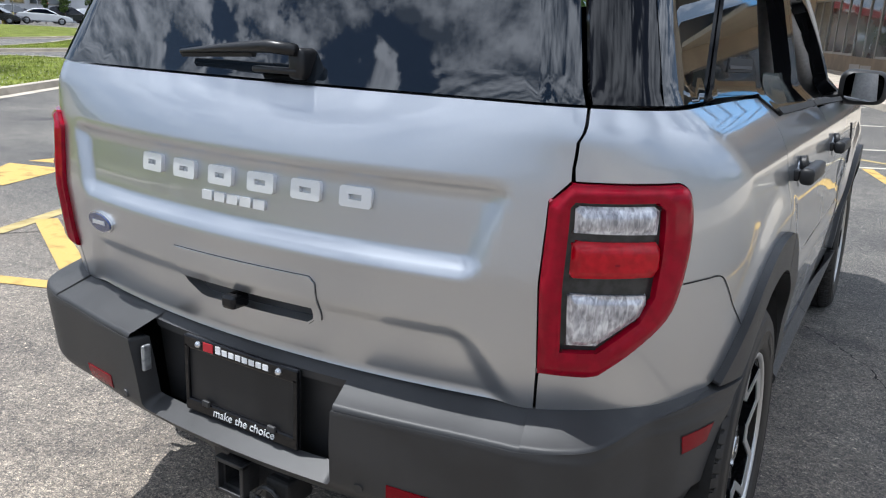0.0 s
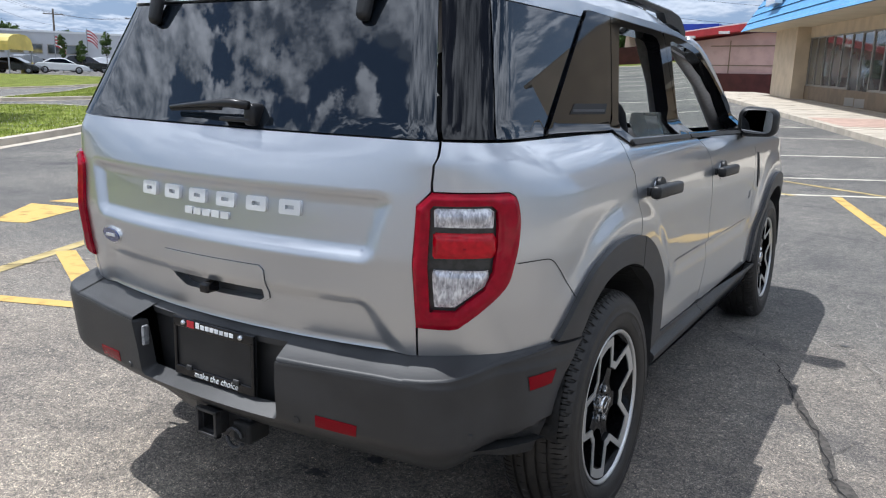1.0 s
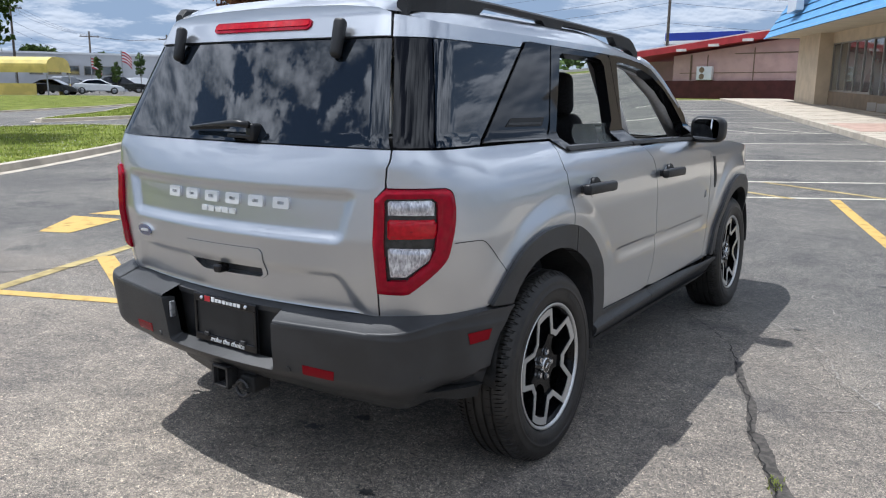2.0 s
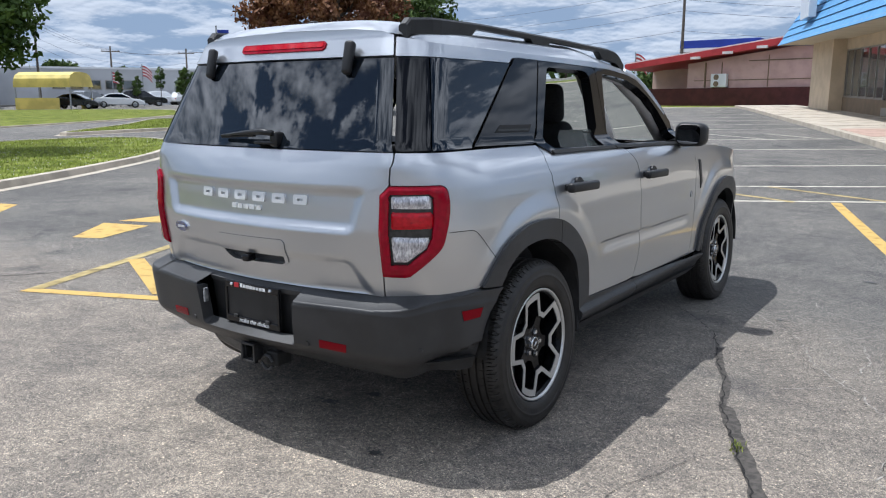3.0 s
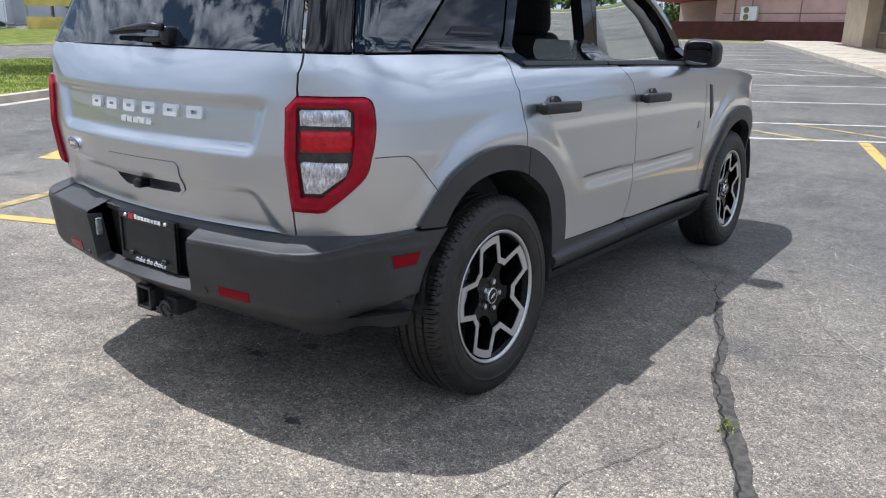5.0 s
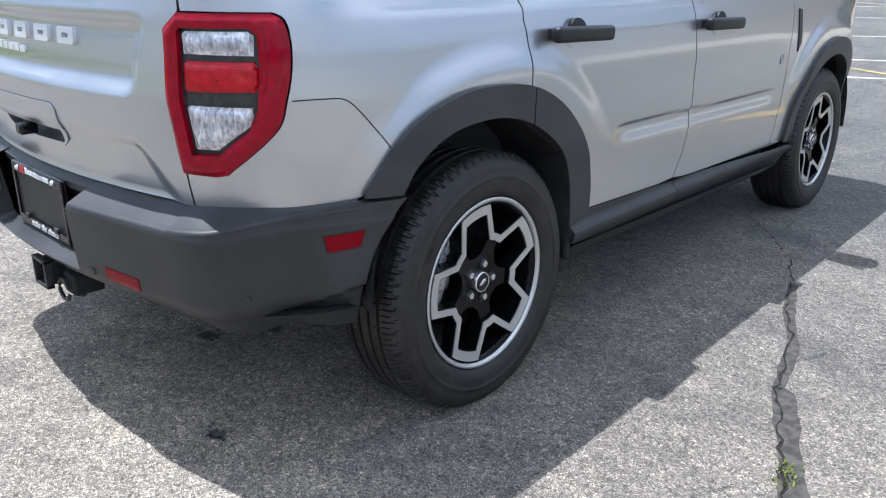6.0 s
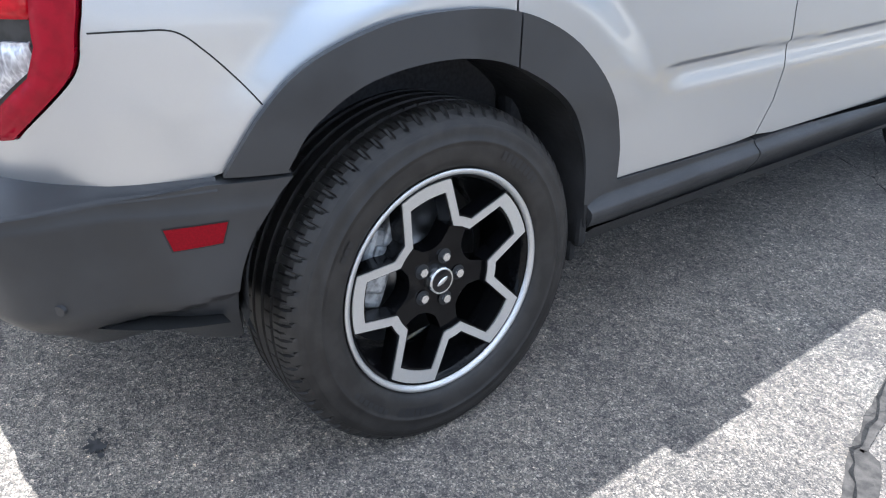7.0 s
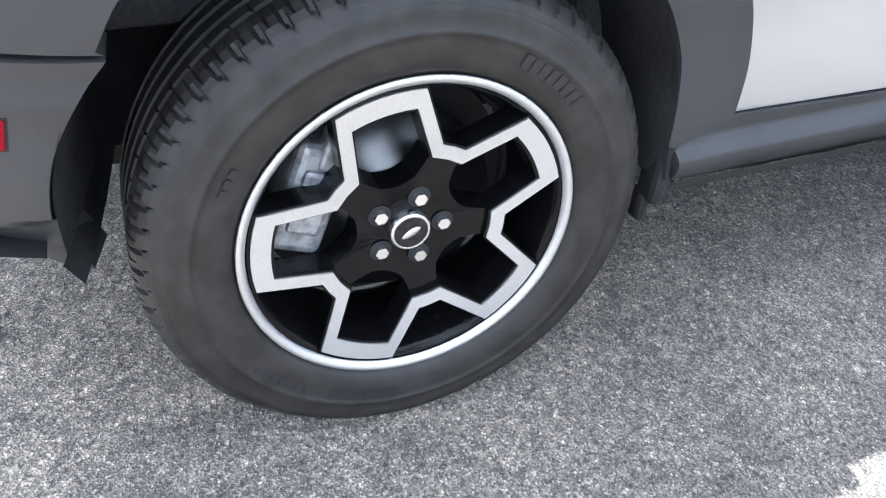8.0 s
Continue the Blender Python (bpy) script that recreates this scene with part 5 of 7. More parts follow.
def seam_on(name, pts, parent, w=0.0022, off=0.0008):
    """A fine dark joint line on the shell."""
    v = np.array(pts)
    p, n = shell(v[:, 0], v[:, 1], off)
    d = np.gradient(p, axis=0)
    s = np.cross(d, n)
    s /= np.linalg.norm(s, axis=1)[:, None]
    verts = np.concatenate([p - s * w / 2, p + s * w / 2])
    m = len(p)
    put(name, mesh_of(name, verts, [(i, i + 1, m + i + 1, m + i) for i in range(m - 1)], M_SEAL, True), parent)


fuel = smooth_line([(-0.556, 0.899), (-0.50, 0.900), (-0.452, 0.896), (-0.415, 0.866), (-0.372, 0.818), (-0.345, 0.782)])
seam_on("panel_joint", by_y(fuel), car, 0.0026)

# back side of the shell: cabin floor, wheel wells, underbody, seats
under = [box(-0.52, 0.52, -0.50, 3.1, 0.31, 0.44, 0.02), box(-0.80, 0.80, 0.50, 2.15, 0.28, 0.42, 0.02), box(-0.55, 0.55, -0.64, -0.45, 0.40, 0.60, 0.02)]
part("underbody", join(*under), M_DARK, car, "dark underbody")
# Unseen tray, added to keep stray light off the ground under the tail.
tray_u = np.linspace(-u_of_y(-0.42, 0.42), u_of_y(-0.42, 0.42), 41)
tray_p, _ = shell(tray_u, np.full(41, 0.42), 0.03)
tray = bmesh.new()
tray_f = tray.faces.new([tray.verts.new(p) for p in tray_p])
bmesh.ops.solidify(tray, geom=[tray_f], thickness=0.012)
part("rear_light_block", tray, M_DARK, car, "unseen dark sheet added to shade the ground under the tail")
FRONT_WELL = [(2.68 + 0.425 * math.cos(t), 0.36 + 0.42 * math.sin(t)) for t in np.linspace(math.pi, 0, 30)]
REAR_WELL = [(-0.396, 0.388), (-0.412, 0.42)] + [(y, z + 0.006) for y, z in REAR_ARCH_IN] + [(0.412, 0.36)]
for sgn in (1, -1):
    for line in (REAR_WELL, FRONT_WELL):
        n = len(line)
        yc = sum(p[0] for p in line) / n
        rows_x = (0.876, 0.80, 0.70, 0.58)
        verts = [(sgn * x, y + (yc - y) * 0.05 * k, z) for k, x in enumerate(rows_x) for y, z in line]
        faces = [(k * n + i, k * n + i + 1, (k + 1) * n + i + 1, (k + 1) * n + i) for k in range(3) for i in range(n - 1)]
        c = len(verts)
        verts.append((sgn * 0.58, yc, 0.36))
        faces += [(c, 3 * n + i, 3 * n + i + 1) for i in range(n - 1)]
        put("wheel_well", mesh_of("wheel_well", verts, faces, M_LINER, True), car, "black wheel arch liner")
part("inner_bulkhead", box(-0.66, 0.66, -0.66, -0.64, 0.6, 1.14), M_DARK, car)
part("inner_bulkhead", box(-0.70, 0.70, 2.1, 2.14, 0.42, 1.08), M_DARK, car)
for sgn in (1, -1):
    part("door_lining", box(sgn * 0.70 - 0.03, sgn * 0.70 + 0.03, 0.30, 2.08, 0.44, 1.10, 0.02), M_SEAT, car, "dark door lining")
    part("load_side_lining", box(sgn * 0.66 - 0.03, sgn * 0.66 + 0.03, -0.62, 0.30, 0.60, 1.16, 0.02), M_SEAT, car)
    pil = [(sgn * 0.665, 1.12, 1.13), (sgn * 0.625, 1.05, 1.35), (sgn * 0.57, 1.0, 1.53)]
    part("centre_pillar_lining", tube(pil, [0.06, 0.05, 0.045], 8), M_TRIMGREY, car, "light grey pillar lining", smooth=True)
    apil = [(sgn * 0.69, 1.93, 1.13), (sgn * 0.63, 1.68, 1.36), (sgn * 0.59, 1.40, 1.50)]
    part("front_pillar_lining", tube(apil, [0.04, 0.035, 0.035], 8), M_TRIMGREY, car, "light grey pillar lining", smooth=True)
hl = [(x * 0.97, y, z - 0.028) for x, y, z in rv]
put("headlining", mesh_of("headlining", hl, [f[::-1] for f in rf], M_TRIMGREY, True), car, "light grey headlining")


def seat(cx, y, parent, tall):
    base = part("car_seat", box(cx - 0.25, cx + 0.25, y, y + 0.52, 0.60, 0.78, 0.06, 3), M_SEAT, parent, "charcoal cloth seat", smooth=True)
    back = box(-0.23, 0.23, -0.07, 0.07, 0, tall, 0.06, 3)
    for v in back.verts:
        v.co.x *= 1 - 0.42 * max(0.0, (v.co.z - 0.25) / (tall - 0.25))
    part("backrest", turned(back, pose(cx, y + 0.02, 0.72, 12, 0, 0)), M_SEAT, base, smooth=True)
    head = box(-0.115, 0.115, -0.05, 0.05, 0, 0.215, 0.045, 3)
    part("headrest", turned(head, pose(cx, y + 0.02 - 0.21 * (tall + 0.03), 0.695 + tall, 8, 0, 0)), M_SEAT, base, smooth=True)


for cx in (-0.33, 0.33):
    seat(cx, 1.16, car, 0.55)
    seat(cx, 0.14, car, 0.46)
dash = part("dashboard", box(-0.70, 0.70, 1.80, 2.12, 0.80, 1.10, 0.07, 3), M_SEAT, car, "dark dashboard", smooth=True)
wheel_ring = [(-0.37 + 0.185 * math.cos(t), 1.68 - 0.05 * math.sin(t), 1.03 + 0.175 * math.sin(t)) for t in np.linspace(0, 2 * math.pi, 25)]
part("steering_wheel", tube(wheel_ring, 0.014, 8), M_SEAT, dash, "black steering wheel", smooth=True)
part("inside_mirror", box(-0.11, 0.11, 1.46, 1.49, 1.42, 1.48, 0.012), M_SEAT, car, "black inside mirror")

# ---- wheels ----
CAP_MID, CAP_HALF, NOTCH_HALF = -11.5, 15.6, 9.0
CAMBER = 2.3


def polar(r, deg):
    t = math.radians(deg)
    return (r * math.sin(t), r * math.cos(t))


def face_x(r):
    return 0.084 + 0.11 * max(0, r - 0.115)


def wheel_meshes():
    out = []
    prof = [(-0.095, 0.232), (-0.110, 0.25), (-0.116, 0.285), (-0.113, 0.320), (-0.104, 0.340), (-0.092, 0.353), (-0.080, 0.359)]
    for gx in (-0.052, -0.018, 0.018, 0.052):
        prof += [(gx - 0.006, 0.3615), (gx - 0.0045, 0.354), (gx + 0.0045, 0.354), (gx + 0.006, 0.3615)]
    prof += [(0.070, 0.3605), (0.080, 0.3590), (0.092, 0.3530), (0.100, 0.3455), (0.105, 0.3385), (0.1068, 0.3365), (0.1066, 0.3350), (0.1082, 0.3342), (0.1080, 0.3328), (0.1094, 0.3320), (0.1092, 0.3306), (0.1106, 0.3298), (0.1104, 0.3284), (0.1116, 0.3276), (0.1125, 0.3265), (0.1135, 0.320), (0.1145, 0.312), (0.1150, 0.300), (0.1165, 0.2985), (0.1168, 0.2945), (0.1155, 0.293), (0.1150, 0.285), (0.1125, 0.265), (0.1085, 0.252), (0.1045, 0.246), (0.1015, 0.2440), (0.098, 0.240), (0.092, 0.2325)]
    n = 864
    verts, faces = lathe(prof, n)
    m = len(prof)
    arr = np.array(verts).reshape(n, m, 3)
    px, pr = np.array([p[0] for p in prof]), np.array([p[1] for p in prof])
    for j in range(n):
        for side in (1, -1):
            ph = (j + (6 if side < 0 else 0)) % 12
            reach = {0: (0.066, 0.093), 1: (0.0915, 0.0935), 2: (0.0915, 0.0935), 3: (0.0915, 0.1025), 6: (0.066, 0.0815)}.get(ph)
            if reach:
                sel = (px * side > reach[0]) & (px * side < reach[1]) & (pr > 0.33)
                arr[j, sel, 1:] *= ((pr[sel] - 0.006) / pr[sel])[:, None]
        if j % 12 == 4:
            sel = (np.abs(px) > 0.024) & (np.abs(px) < 0.047) & (pr > 0.357)
            arr[j, sel, 1:] *= (0.357 / pr[sel])[:, None]
    # flattened where it stands on the ground
    foot = -0.344 - math.tan(math.radians(CAMBER)) * arr[:, :, 0]
    arr[:, :, 2] = np.where(arr[:, :, 2] < foot, foot - 0.08 * (foot - arr[:, :, 2]), arr[:, :, 2])
    tyre_me = mesh_of("tyre", arr.reshape(-1, 3), faces, M_RUBBER, True)
    tyre_me.polygons.foreach_set("use_smooth", [min(pr[i % m] for i in fc) < 0.344 for fc in faces])
    out.append(("tyre", tyre_me, "black tyre with grooved tread"))
    lipp = [(0.0965, 0.2335), (0.1015, 0.2405), (0.1042, 0.2392), (0.1046, 0.2345), (0.1015, 0.2285), (0.0955, 0.2268)]
    v, f = lathe(lipp, 96)
    out.append(("rim_lip", mesh_of("rim_lip", v, f, M_MACHINED, True), "bright machined rim edge"))
    # zigzag band of the spokes
    outer, inner = [], []
    for k in range(5):
        c = CAP_MID + 72 * k
        for j in range(7):
            d = -CAP_HALF + 2 * CAP_HALF * j / 6
            outer.append((0.2235, c + d)); inner.append((0.1915, c + d * 0.80))
        for j in range(3):
            d = -NOTCH_HALF + NOTCH_HALF * j
            outer.append((0.1415, c + 36 + d * 0.75)); inner.append((0.1175, c + 36 + d * 1.25))

    def band(depth, lift, inset, mat, name, label):
        vs, fs = [], []
        q = len(outer)
        for (ro, ao), (ri, ai) in zip(outer, inner):
            mid_r, mid_a = (ro + ri) / 2, (ao + ai) / 2
            for (r, a) in ((ro, ao), (ri, ai)):
                r2, a2 = r + (mid_r - r) * inset, a + (mid_a - a) * inset
                y, z = polar(r2, a2)
                vs.append((face_x(r2) + lift, y, z)); vs.append((face_x(r2) + lift - depth, y, z))
        for k in range(q):
            a, b = 4 * k, 4 * ((k + 1) % q)
            fs += [(a, b, b + 2, a + 2), (a, a + 1, b + 1, b), (a + 2, b + 2, b + 3, a + 3), (a + 1, a + 3, b + 3, b + 1)]
        return (name, mesh_of(name, vs, fs, mat), label)

    out.append(band(0.040, 0.0, -0.10, M_RIM, "spoke_frame", "gloss black spoke frame"))
    out.append(band(0.003, 0.003, 0.17, M_MACHINED, "spoke_face", "machined silver spoke face"))
    # struts that tie the caps to the rim
    for k in range(5):
        b = box(0.055, 0.090, -0.045, 0.045, 0.205, 0.226, 0.004)
        out.append(("cap_strut", turned(b, Matrix.Rotation(math.radians(-(CAP_MID + 72 * k)), 4, "X")), ""))
    # black star behind the lugs
    star = []
    for k in range(5):
        c = CAP_MID + 72 * k
        star += [(0.083, c - 17), (0.076, c - 8), (0.074, c), (0.076, c + 8), (0.083, c + 17), (0.102, c + 23), (0.128, c + 36 - 9.5), (0.130, c + 36), (0.128, c + 36 + 9.5), (0.102, c + 49)]
    vs, fs = [], []
    q = len(star)
    for r, a in star:
        y, z = polar(r, a)
        hx = 0.074 + 0.09 * max(0, r - 0.09)
        vs.append((hx, y, z)); vs.append((hx - 0.045, y, z))
    ring0 = len(vs)
    for r, a in star:
        y, z = polar(0.045, a)
        vs.append((0.070, y, z))
    vs.append((0.070, 0, 0))
    for k in range(q):
        k2 = (k + 1) % q
        fs += [(2 * k, 2 * k + 1, 2 * k2 + 1, 2 * k2), (ring0 + k, 2 * k, 2 * k2, ring0 + k2), (ring0 + q, ring0 + k, ring0 + k2)]
    out.append(("hub_star", mesh_of("hub_star", vs, fs, M_RIM), "gloss black wheel centre"))
    v, f = lathe([(0.066, 0.0300), (0.082, 0.0295), (0.0855, 0.0275), (0.0845, 0.0248)], 32)
    out.append(("centre_ring", mesh_of("centre_ring", v, f, M_CHROME, True), "bright ring"))
    v, f = lathe([(0.0845, 0.0252), (0.0850, 0.0)], 32)
    out.append(("centre_cap", mesh_of("centre_cap", v, f, M_GLOSS), "black centre cap"))
    bm = bmesh.new()
    bmesh.ops.create_icosphere(bm, subdivisions=2, radius=1)
    for vv in bm.verts:
        vv.co = Vector((0.0855 + 0.002 * vv.co.x, 0.014 * vv.co.y, 0.0065 * vv.co.z + 0.006 * vv.co.y))
    out.append(("cap_emblem", bm, "plain silver emblem"))
    return out


barrel_v, barrel_f = lathe([(0.0935, 0.2275), (0.0925, 0.2215), (0.080, 0.2175), (0.05, 0.205), (-0.02, 0.195), (-0.095, 0.21), (-0.10, 0.232)], 72)
barrel = mesh_of("wheel", barrel_v, barrel_f, M_RIM, True)
W_PARTS = wheel_meshes()
fixed = []
for nm, me, lb in W_PARTS:
    if isinstance(me, bmesh.types.BMesh):
        bm = me
        me = bpy.data.meshes.new(nm)
        bm.to_mesh(me); bm.free()
        me.materials.append(M_RIM if nm == "cap_strut" else M_CHROME)
    fixed.append((nm, me, lb))
lug_bm = bmesh.new()
bmesh.ops.create_cone(lug_bm, cap_ends=True, segments=6, radius1=0.0118, radius2=0.0095, depth=0.013)
turned(lug_bm, Matrix.Rotation(math.radians(90), 4, "Y"))
lug_me = bpy.data.meshes.new("lug_nut"); lug_bm.to_mesh(lug_me); lug_bm.free(); lug_me.materials.append(M_CHROME)
well_v, well_f = lathe([(0.0706, 0.0165), (0.0706, 0.0)], 18)
lug_well = mesh_of("lug_seat", well_v, well_f, M_SEAL)
dv, df = lathe([(-0.005, 0.150), (0.004, 0.150), (0.004, 0.085), (0.022, 0.078), (0.024, 0.0)], 64)
disc_me = mesh_of("brake_disc", dv, df, M_STEEL, True)
cal_bm = turned(join(box(-0.03, 0.045, -0.085, 0.085, 0.098, 0.175, 0.015, 3), box(0.03, 0.052, -0.05, 0.05, 0.11, 0.16, 0.008), box(0.02, 0.05, 0.05, 0.11, 0.12, 0.145, 0.006)), Matrix.Rotation(math.radians(68), 4, "X"))
cal_me = bpy.data.meshes.new("brake_caliper"); cal_bm.to_mesh(cal_me); cal_bm.free(); cal_me.materials.append(M_CALIPER)
back_v, back_f = lathe([(-0.045, 0.19), (-0.05, 0.0)], 40)
back_me = mesh_of("backing_plate", back_v, back_f, M_DARK)


def side_mark(a0, a1, r0, r1, n=10):
    """A plain raised bar on the tyre's flank."""
    vs, fs = [], []
    for k in range(n + 1):
        a = a0 + (a1 - a0) * k / n
        for r, x in ((r0, 0.1135), (r1, 0.1155)):
            y, z = polar(r, a)
            vs.append((x + 0.0012, y, z))
    fs = [(2 * k, 2 * k + 1, 2 * k + 3, 2 * k + 2) for k in range(n)]
    return mesh_of("tyre_marking", vs, fs, M_MARK)


M_MARK = material("raised_tyre_marking", (0.017, 0.017, 0.018), 0.42)
marks = [side_mark(a0 + k * 3.1, a0 + k * 3.1 + 2.3, r0, r1, 3) for a0, cnt, r0, r1 in ((186, 8, 0.270, 0.289), (216, 7, 0.276, 0.287), (28, 8, 0.270, 0.289), (-62, 3, 0.27, 0.28)) for k in range(cnt)]
for wx, wy, turn in ((0.776, 0.012, 0), (0.776, 2.672, 0), (-0.776, 0.012, 180), (-0.776, 2.672, 180)):
    wheel = put("wheel", barrel, car, "black and silver alloy wheel", pose(wx, wy, 0.3455, 0, 0, turn) @ Matrix.Rotation(math.radians(-CAMBER), 4, "Y"))
    for nm, me, lb in fixed:
        put(nm, me, wheel, lb)
    for k in range(5):
        y, z = polar(0.0505, 18 + 72 * k)
        put("lug_nut", lug_me, wheel, "bright lug nut", Matrix.Translation((0.0745, y, z)))
        put("lug_seat", lug_well, wheel, "", Matrix.Translation((0.002, y, z)))
    put("brake_disc", disc_me, wheel, "grey steel brake disc")
    put("backing_plate", back_me, wheel)
    put("brake_caliper", cal_me, wheel, "grey cast brake caliper")
    for me in marks:
        put("tyre_marking", me, wheel)
for sgn in (1, -1):
    part("mud_deflector", join(box(sgn * 0.850 - 0.028, sgn * 0.850 + 0.022, 0.402, 0.430, 0.305, 0.43, 0.012), box(sgn * 0.84 - 0.025, sgn * 0.84 + 0.012, 0.398, 0.420, 0.262, 0.318, 0.01)), M_LINER, car, "black mud deflector")
# suspension hints under the tail
part("rear_axle", join(tube([(-0.62, 0.0, 0.33), (0.62, 0.0, 0.33)], 0.035, 10), tube([(-0.45, -0.52, 0.33), (-0.15, -0.60, 0.33)], 0.08, 12)), M_FRAMEBLACK, car, "dark axle and silencer")

# ---- the ground and what is painted on it ----
def rise(y):
    """The lot lies level round the car and climbs gently towards the shops."""
    s = 0.029 * 1.5 * np.log1p(np.exp(np.clip((np.asarray(y, float) - 8) / 1.5, -60, 60)))
    return np.where(s < 0.9, s, 0.9 + 0.5 * (1 - np.exp(-(s - 0.9) / 0.5)))


def on(x, y, up=0.0):
    return (x, y, float(rise(y)) + up)


gx = [-900, -300, -120, -60, -30, -12, 0, 12, 30, 60, 120, 300, 900]
gy = [-900, -300, -100, -40, -15, -5] + [float(v) for v in np.arange(0, 70, 1.0)] + [80, 100, 140, 220, 400, 900]
gv = [on(x, y) for y in gy for x in gx]
nxg = len(gx)
gf = [(j * nxg + i, j * nxg + i + 1, (j + 1) * nxg + i + 1, (j + 1) * nxg + i) for j in range(len(gy) - 1) for i in range(nxg - 1)]
ground = put("ground", mesh_of("ground", gv, gf, M_ASPHALT))
tagged(ground, "worn grey asphalt lot with pale chippings and stains", "ground", "", "structure")


def paint(name, pts, mat, label, width=None, up=0.004, category="road marking"):
    """A painted patch: an outline, or a centre line with a width, laid on the ground."""
    if width:
        line = [np.array(p, float) for p in pts]
        dense = []
        for a, b in zip(line, line[1:]):
            k = max(1, int(np.hypot(*(b - a)) / 0.4))
            dense += [a + (b - a) * j / k for j in range(k)]
        dense.append(line[-1])
        left, right = [], []
        for i, p in enumerate(dense):
            d = dense[min(i + 1, len(dense) - 1)] - dense[max(i - 1, 0)]
            n = np.array((-d[1], d[0])) / (np.hypot(*d) + 1e-9)
            left.append(p + n * width / 2); right.append(p - n * width / 2)
        m = len(dense)
        verts = [on(*p, up) for p in left] + [on(*p, up) for p in right]
        faces = [(m + i, m + i + 1, i + 1, i) for i in range(m - 1)]
    else:
        verts, faces = [on(*p, up) for p in pts], [tuple(range(len(pts)))]
    ob = put(name, mesh_of(name, verts, faces, mat))
    return tagged(ob, label, category, "", "structure")


paint("road_marking", [(-3.36, -0.04), (-2.0, 0.50)], M_YELLOWLINE, "yellow painted line on asphalt", 0.105)
paint("road_marking", [(-3.32, 0.0), (-3.75, 1.08), (-4.25, 2.25)], M_PALELINE, "faded yellow painted line on asphalt", 0.11)
paint("road_marking", [(-3.70, 1.10), (-2.42, 0.47)], M_YELLOWLINE, "yellow painted bar on asphalt", 0.14, up=0.006)
paint("road_marking", [(-5.26, 1.40), (-4.95, 1.53), (-5.29, 2.31), (-5.90, 2.14)], M_YELLOWLINE, "yellow arrow piece painted on asphalt")
paint("road_marking", [(-5.90, 2.32), (-5.32, 2.55), (-5.55, 3.25), (-5.86, 2.97)], M_YELLOWLINE, "yellow arrow piece painted on asphalt")
paint("road_marking", [(-7.6, 1.7), (-8.38, 2.39), (-8.95, 2.25), (-8.3, 1.6)], M_YELLOWLINE, "yellow arrow piece painted on asphalt")
paint("road_marking", [(-0.40, 10.02), (1.36, 9.08), (3.2, 8.10)], M_PALELINE, "yellow hatching line on asphalt", 0.10, up=0.006)
paint("road_marking", [(-1.6, 9.40), (-0.58, 8.88), (0.29, 8.43)], M_PALELINE, "faded yellow hatching line on asphalt", 0.10, up=0.006)
paint("road_marking", [(0.76, 8.66), (1.73, 5.22), (2.6, 2.1)], M_YELLOWLINE, "broad yellow line on asphalt", 0.13)
KERB0, KERB_DIR = np.array((0.50, 17.8)), np.array((-0.350, 0.937))
KERB_SIDE = np.array((0.937, 0.350))
LINE_DIR = np.array((0.89, 0.456))


def kerb_point(p):
    """Where a stall line through p meets the kerb."""
    a = np.array([LINE_DIR, -KERB_DIR]).T
    t = np.linalg.solve(a, KERB0 - np.array(p, float))
    return np.array(p, float) + t[0] * LINE_DIR


stalls = [(1.36, 9.08), (1.18, 10.88), (0.85, 14.27), (-0.03, 18.05), (-1.07, 21.35)] + [tuple(np.array((-2.79, 25.96)) + np.array((-1.06, 2.84)) * k) for k in range(7)]
for p in stalls:
    e = kerb_point(p) - 0.15 * LINE_DIR
    paint("stall_line", [e - LINE_DIR * (6.4 if p[1] < 20 else 5.6), e], M_WHITELINE, "worn white parking line on asphalt", 0.10)
paint("road_marking", [(-4.9, 22.1), (-2.5, 20.3)], M_WHITELINE, "white hatching line on asphalt", 0.09, up=0.006)
paint("road_marking", [(-3.4, 22.9), (-1.3, 21.1)], M_WHITELINE, "white hatching line on asphalt", 0.09, up=0.006)

# cracks, sealant, stains
def wander(pts, step_m=0.05, amp=0.012, seed=0):
    rng = random.Random(seed)
    out = []
    for a, b in zip(pts, pts[1:]):
        a, b = np.array(a, float), np.array(b, float)
        k = max(1, int(np.hypot(*(b - a)) / step_m))
        for j in range(k):
            out.append(a + (b - a) * j / k + np.array((rng.uniform(-amp, amp), rng.uniform(-amp, amp))))
    out.append(np.array(pts[-1], float))
    return out


def ragged(name, pts, w0, w1, mat, label, up, seed, kind="structure", category="crack", amp=None):
    rng = random.Random(seed)
    line = wander(pts, 0.035 if w1 < 0.03 else 0.022, amp or (w1 * 0.4 if w1 < 0.03 else 0.0015), seed)
    left, right = [], []
    for i, p in enumerate(line):
        d = line[min(i + 1, len(line) - 1)] - line[max(i - 1, 0)]
        n = np.array((-d[1], d[0])) / (np.hypot(*d) + 1e-9)
        if w1 < 0.03:
            w = rng.uniform(w0, w1)
        else:
            w = w0 + (w1 - w0) * (0.5 + 0.28 * math.sin(i * 0.37 + seed) + 0.16 * math.sin(i * 0.93 + 2 * seed)) + rng.uniform(-0.002, 0.002)
        w *= 0.3 if i in (0, len(line) - 1) else 1
        left.append(p + n * w / 2); right.append(p - n * w / 2)
    m = len(line)
    verts = [on(*p, up) for p in left] + [on(*p, up) for p in right]
    ob = put(name, mesh_of(name, verts, [(m + i, m + i + 1, i + 1, i) for i in range(m - 1)], mat))
    return tagged(ob, label, category, "", kind)


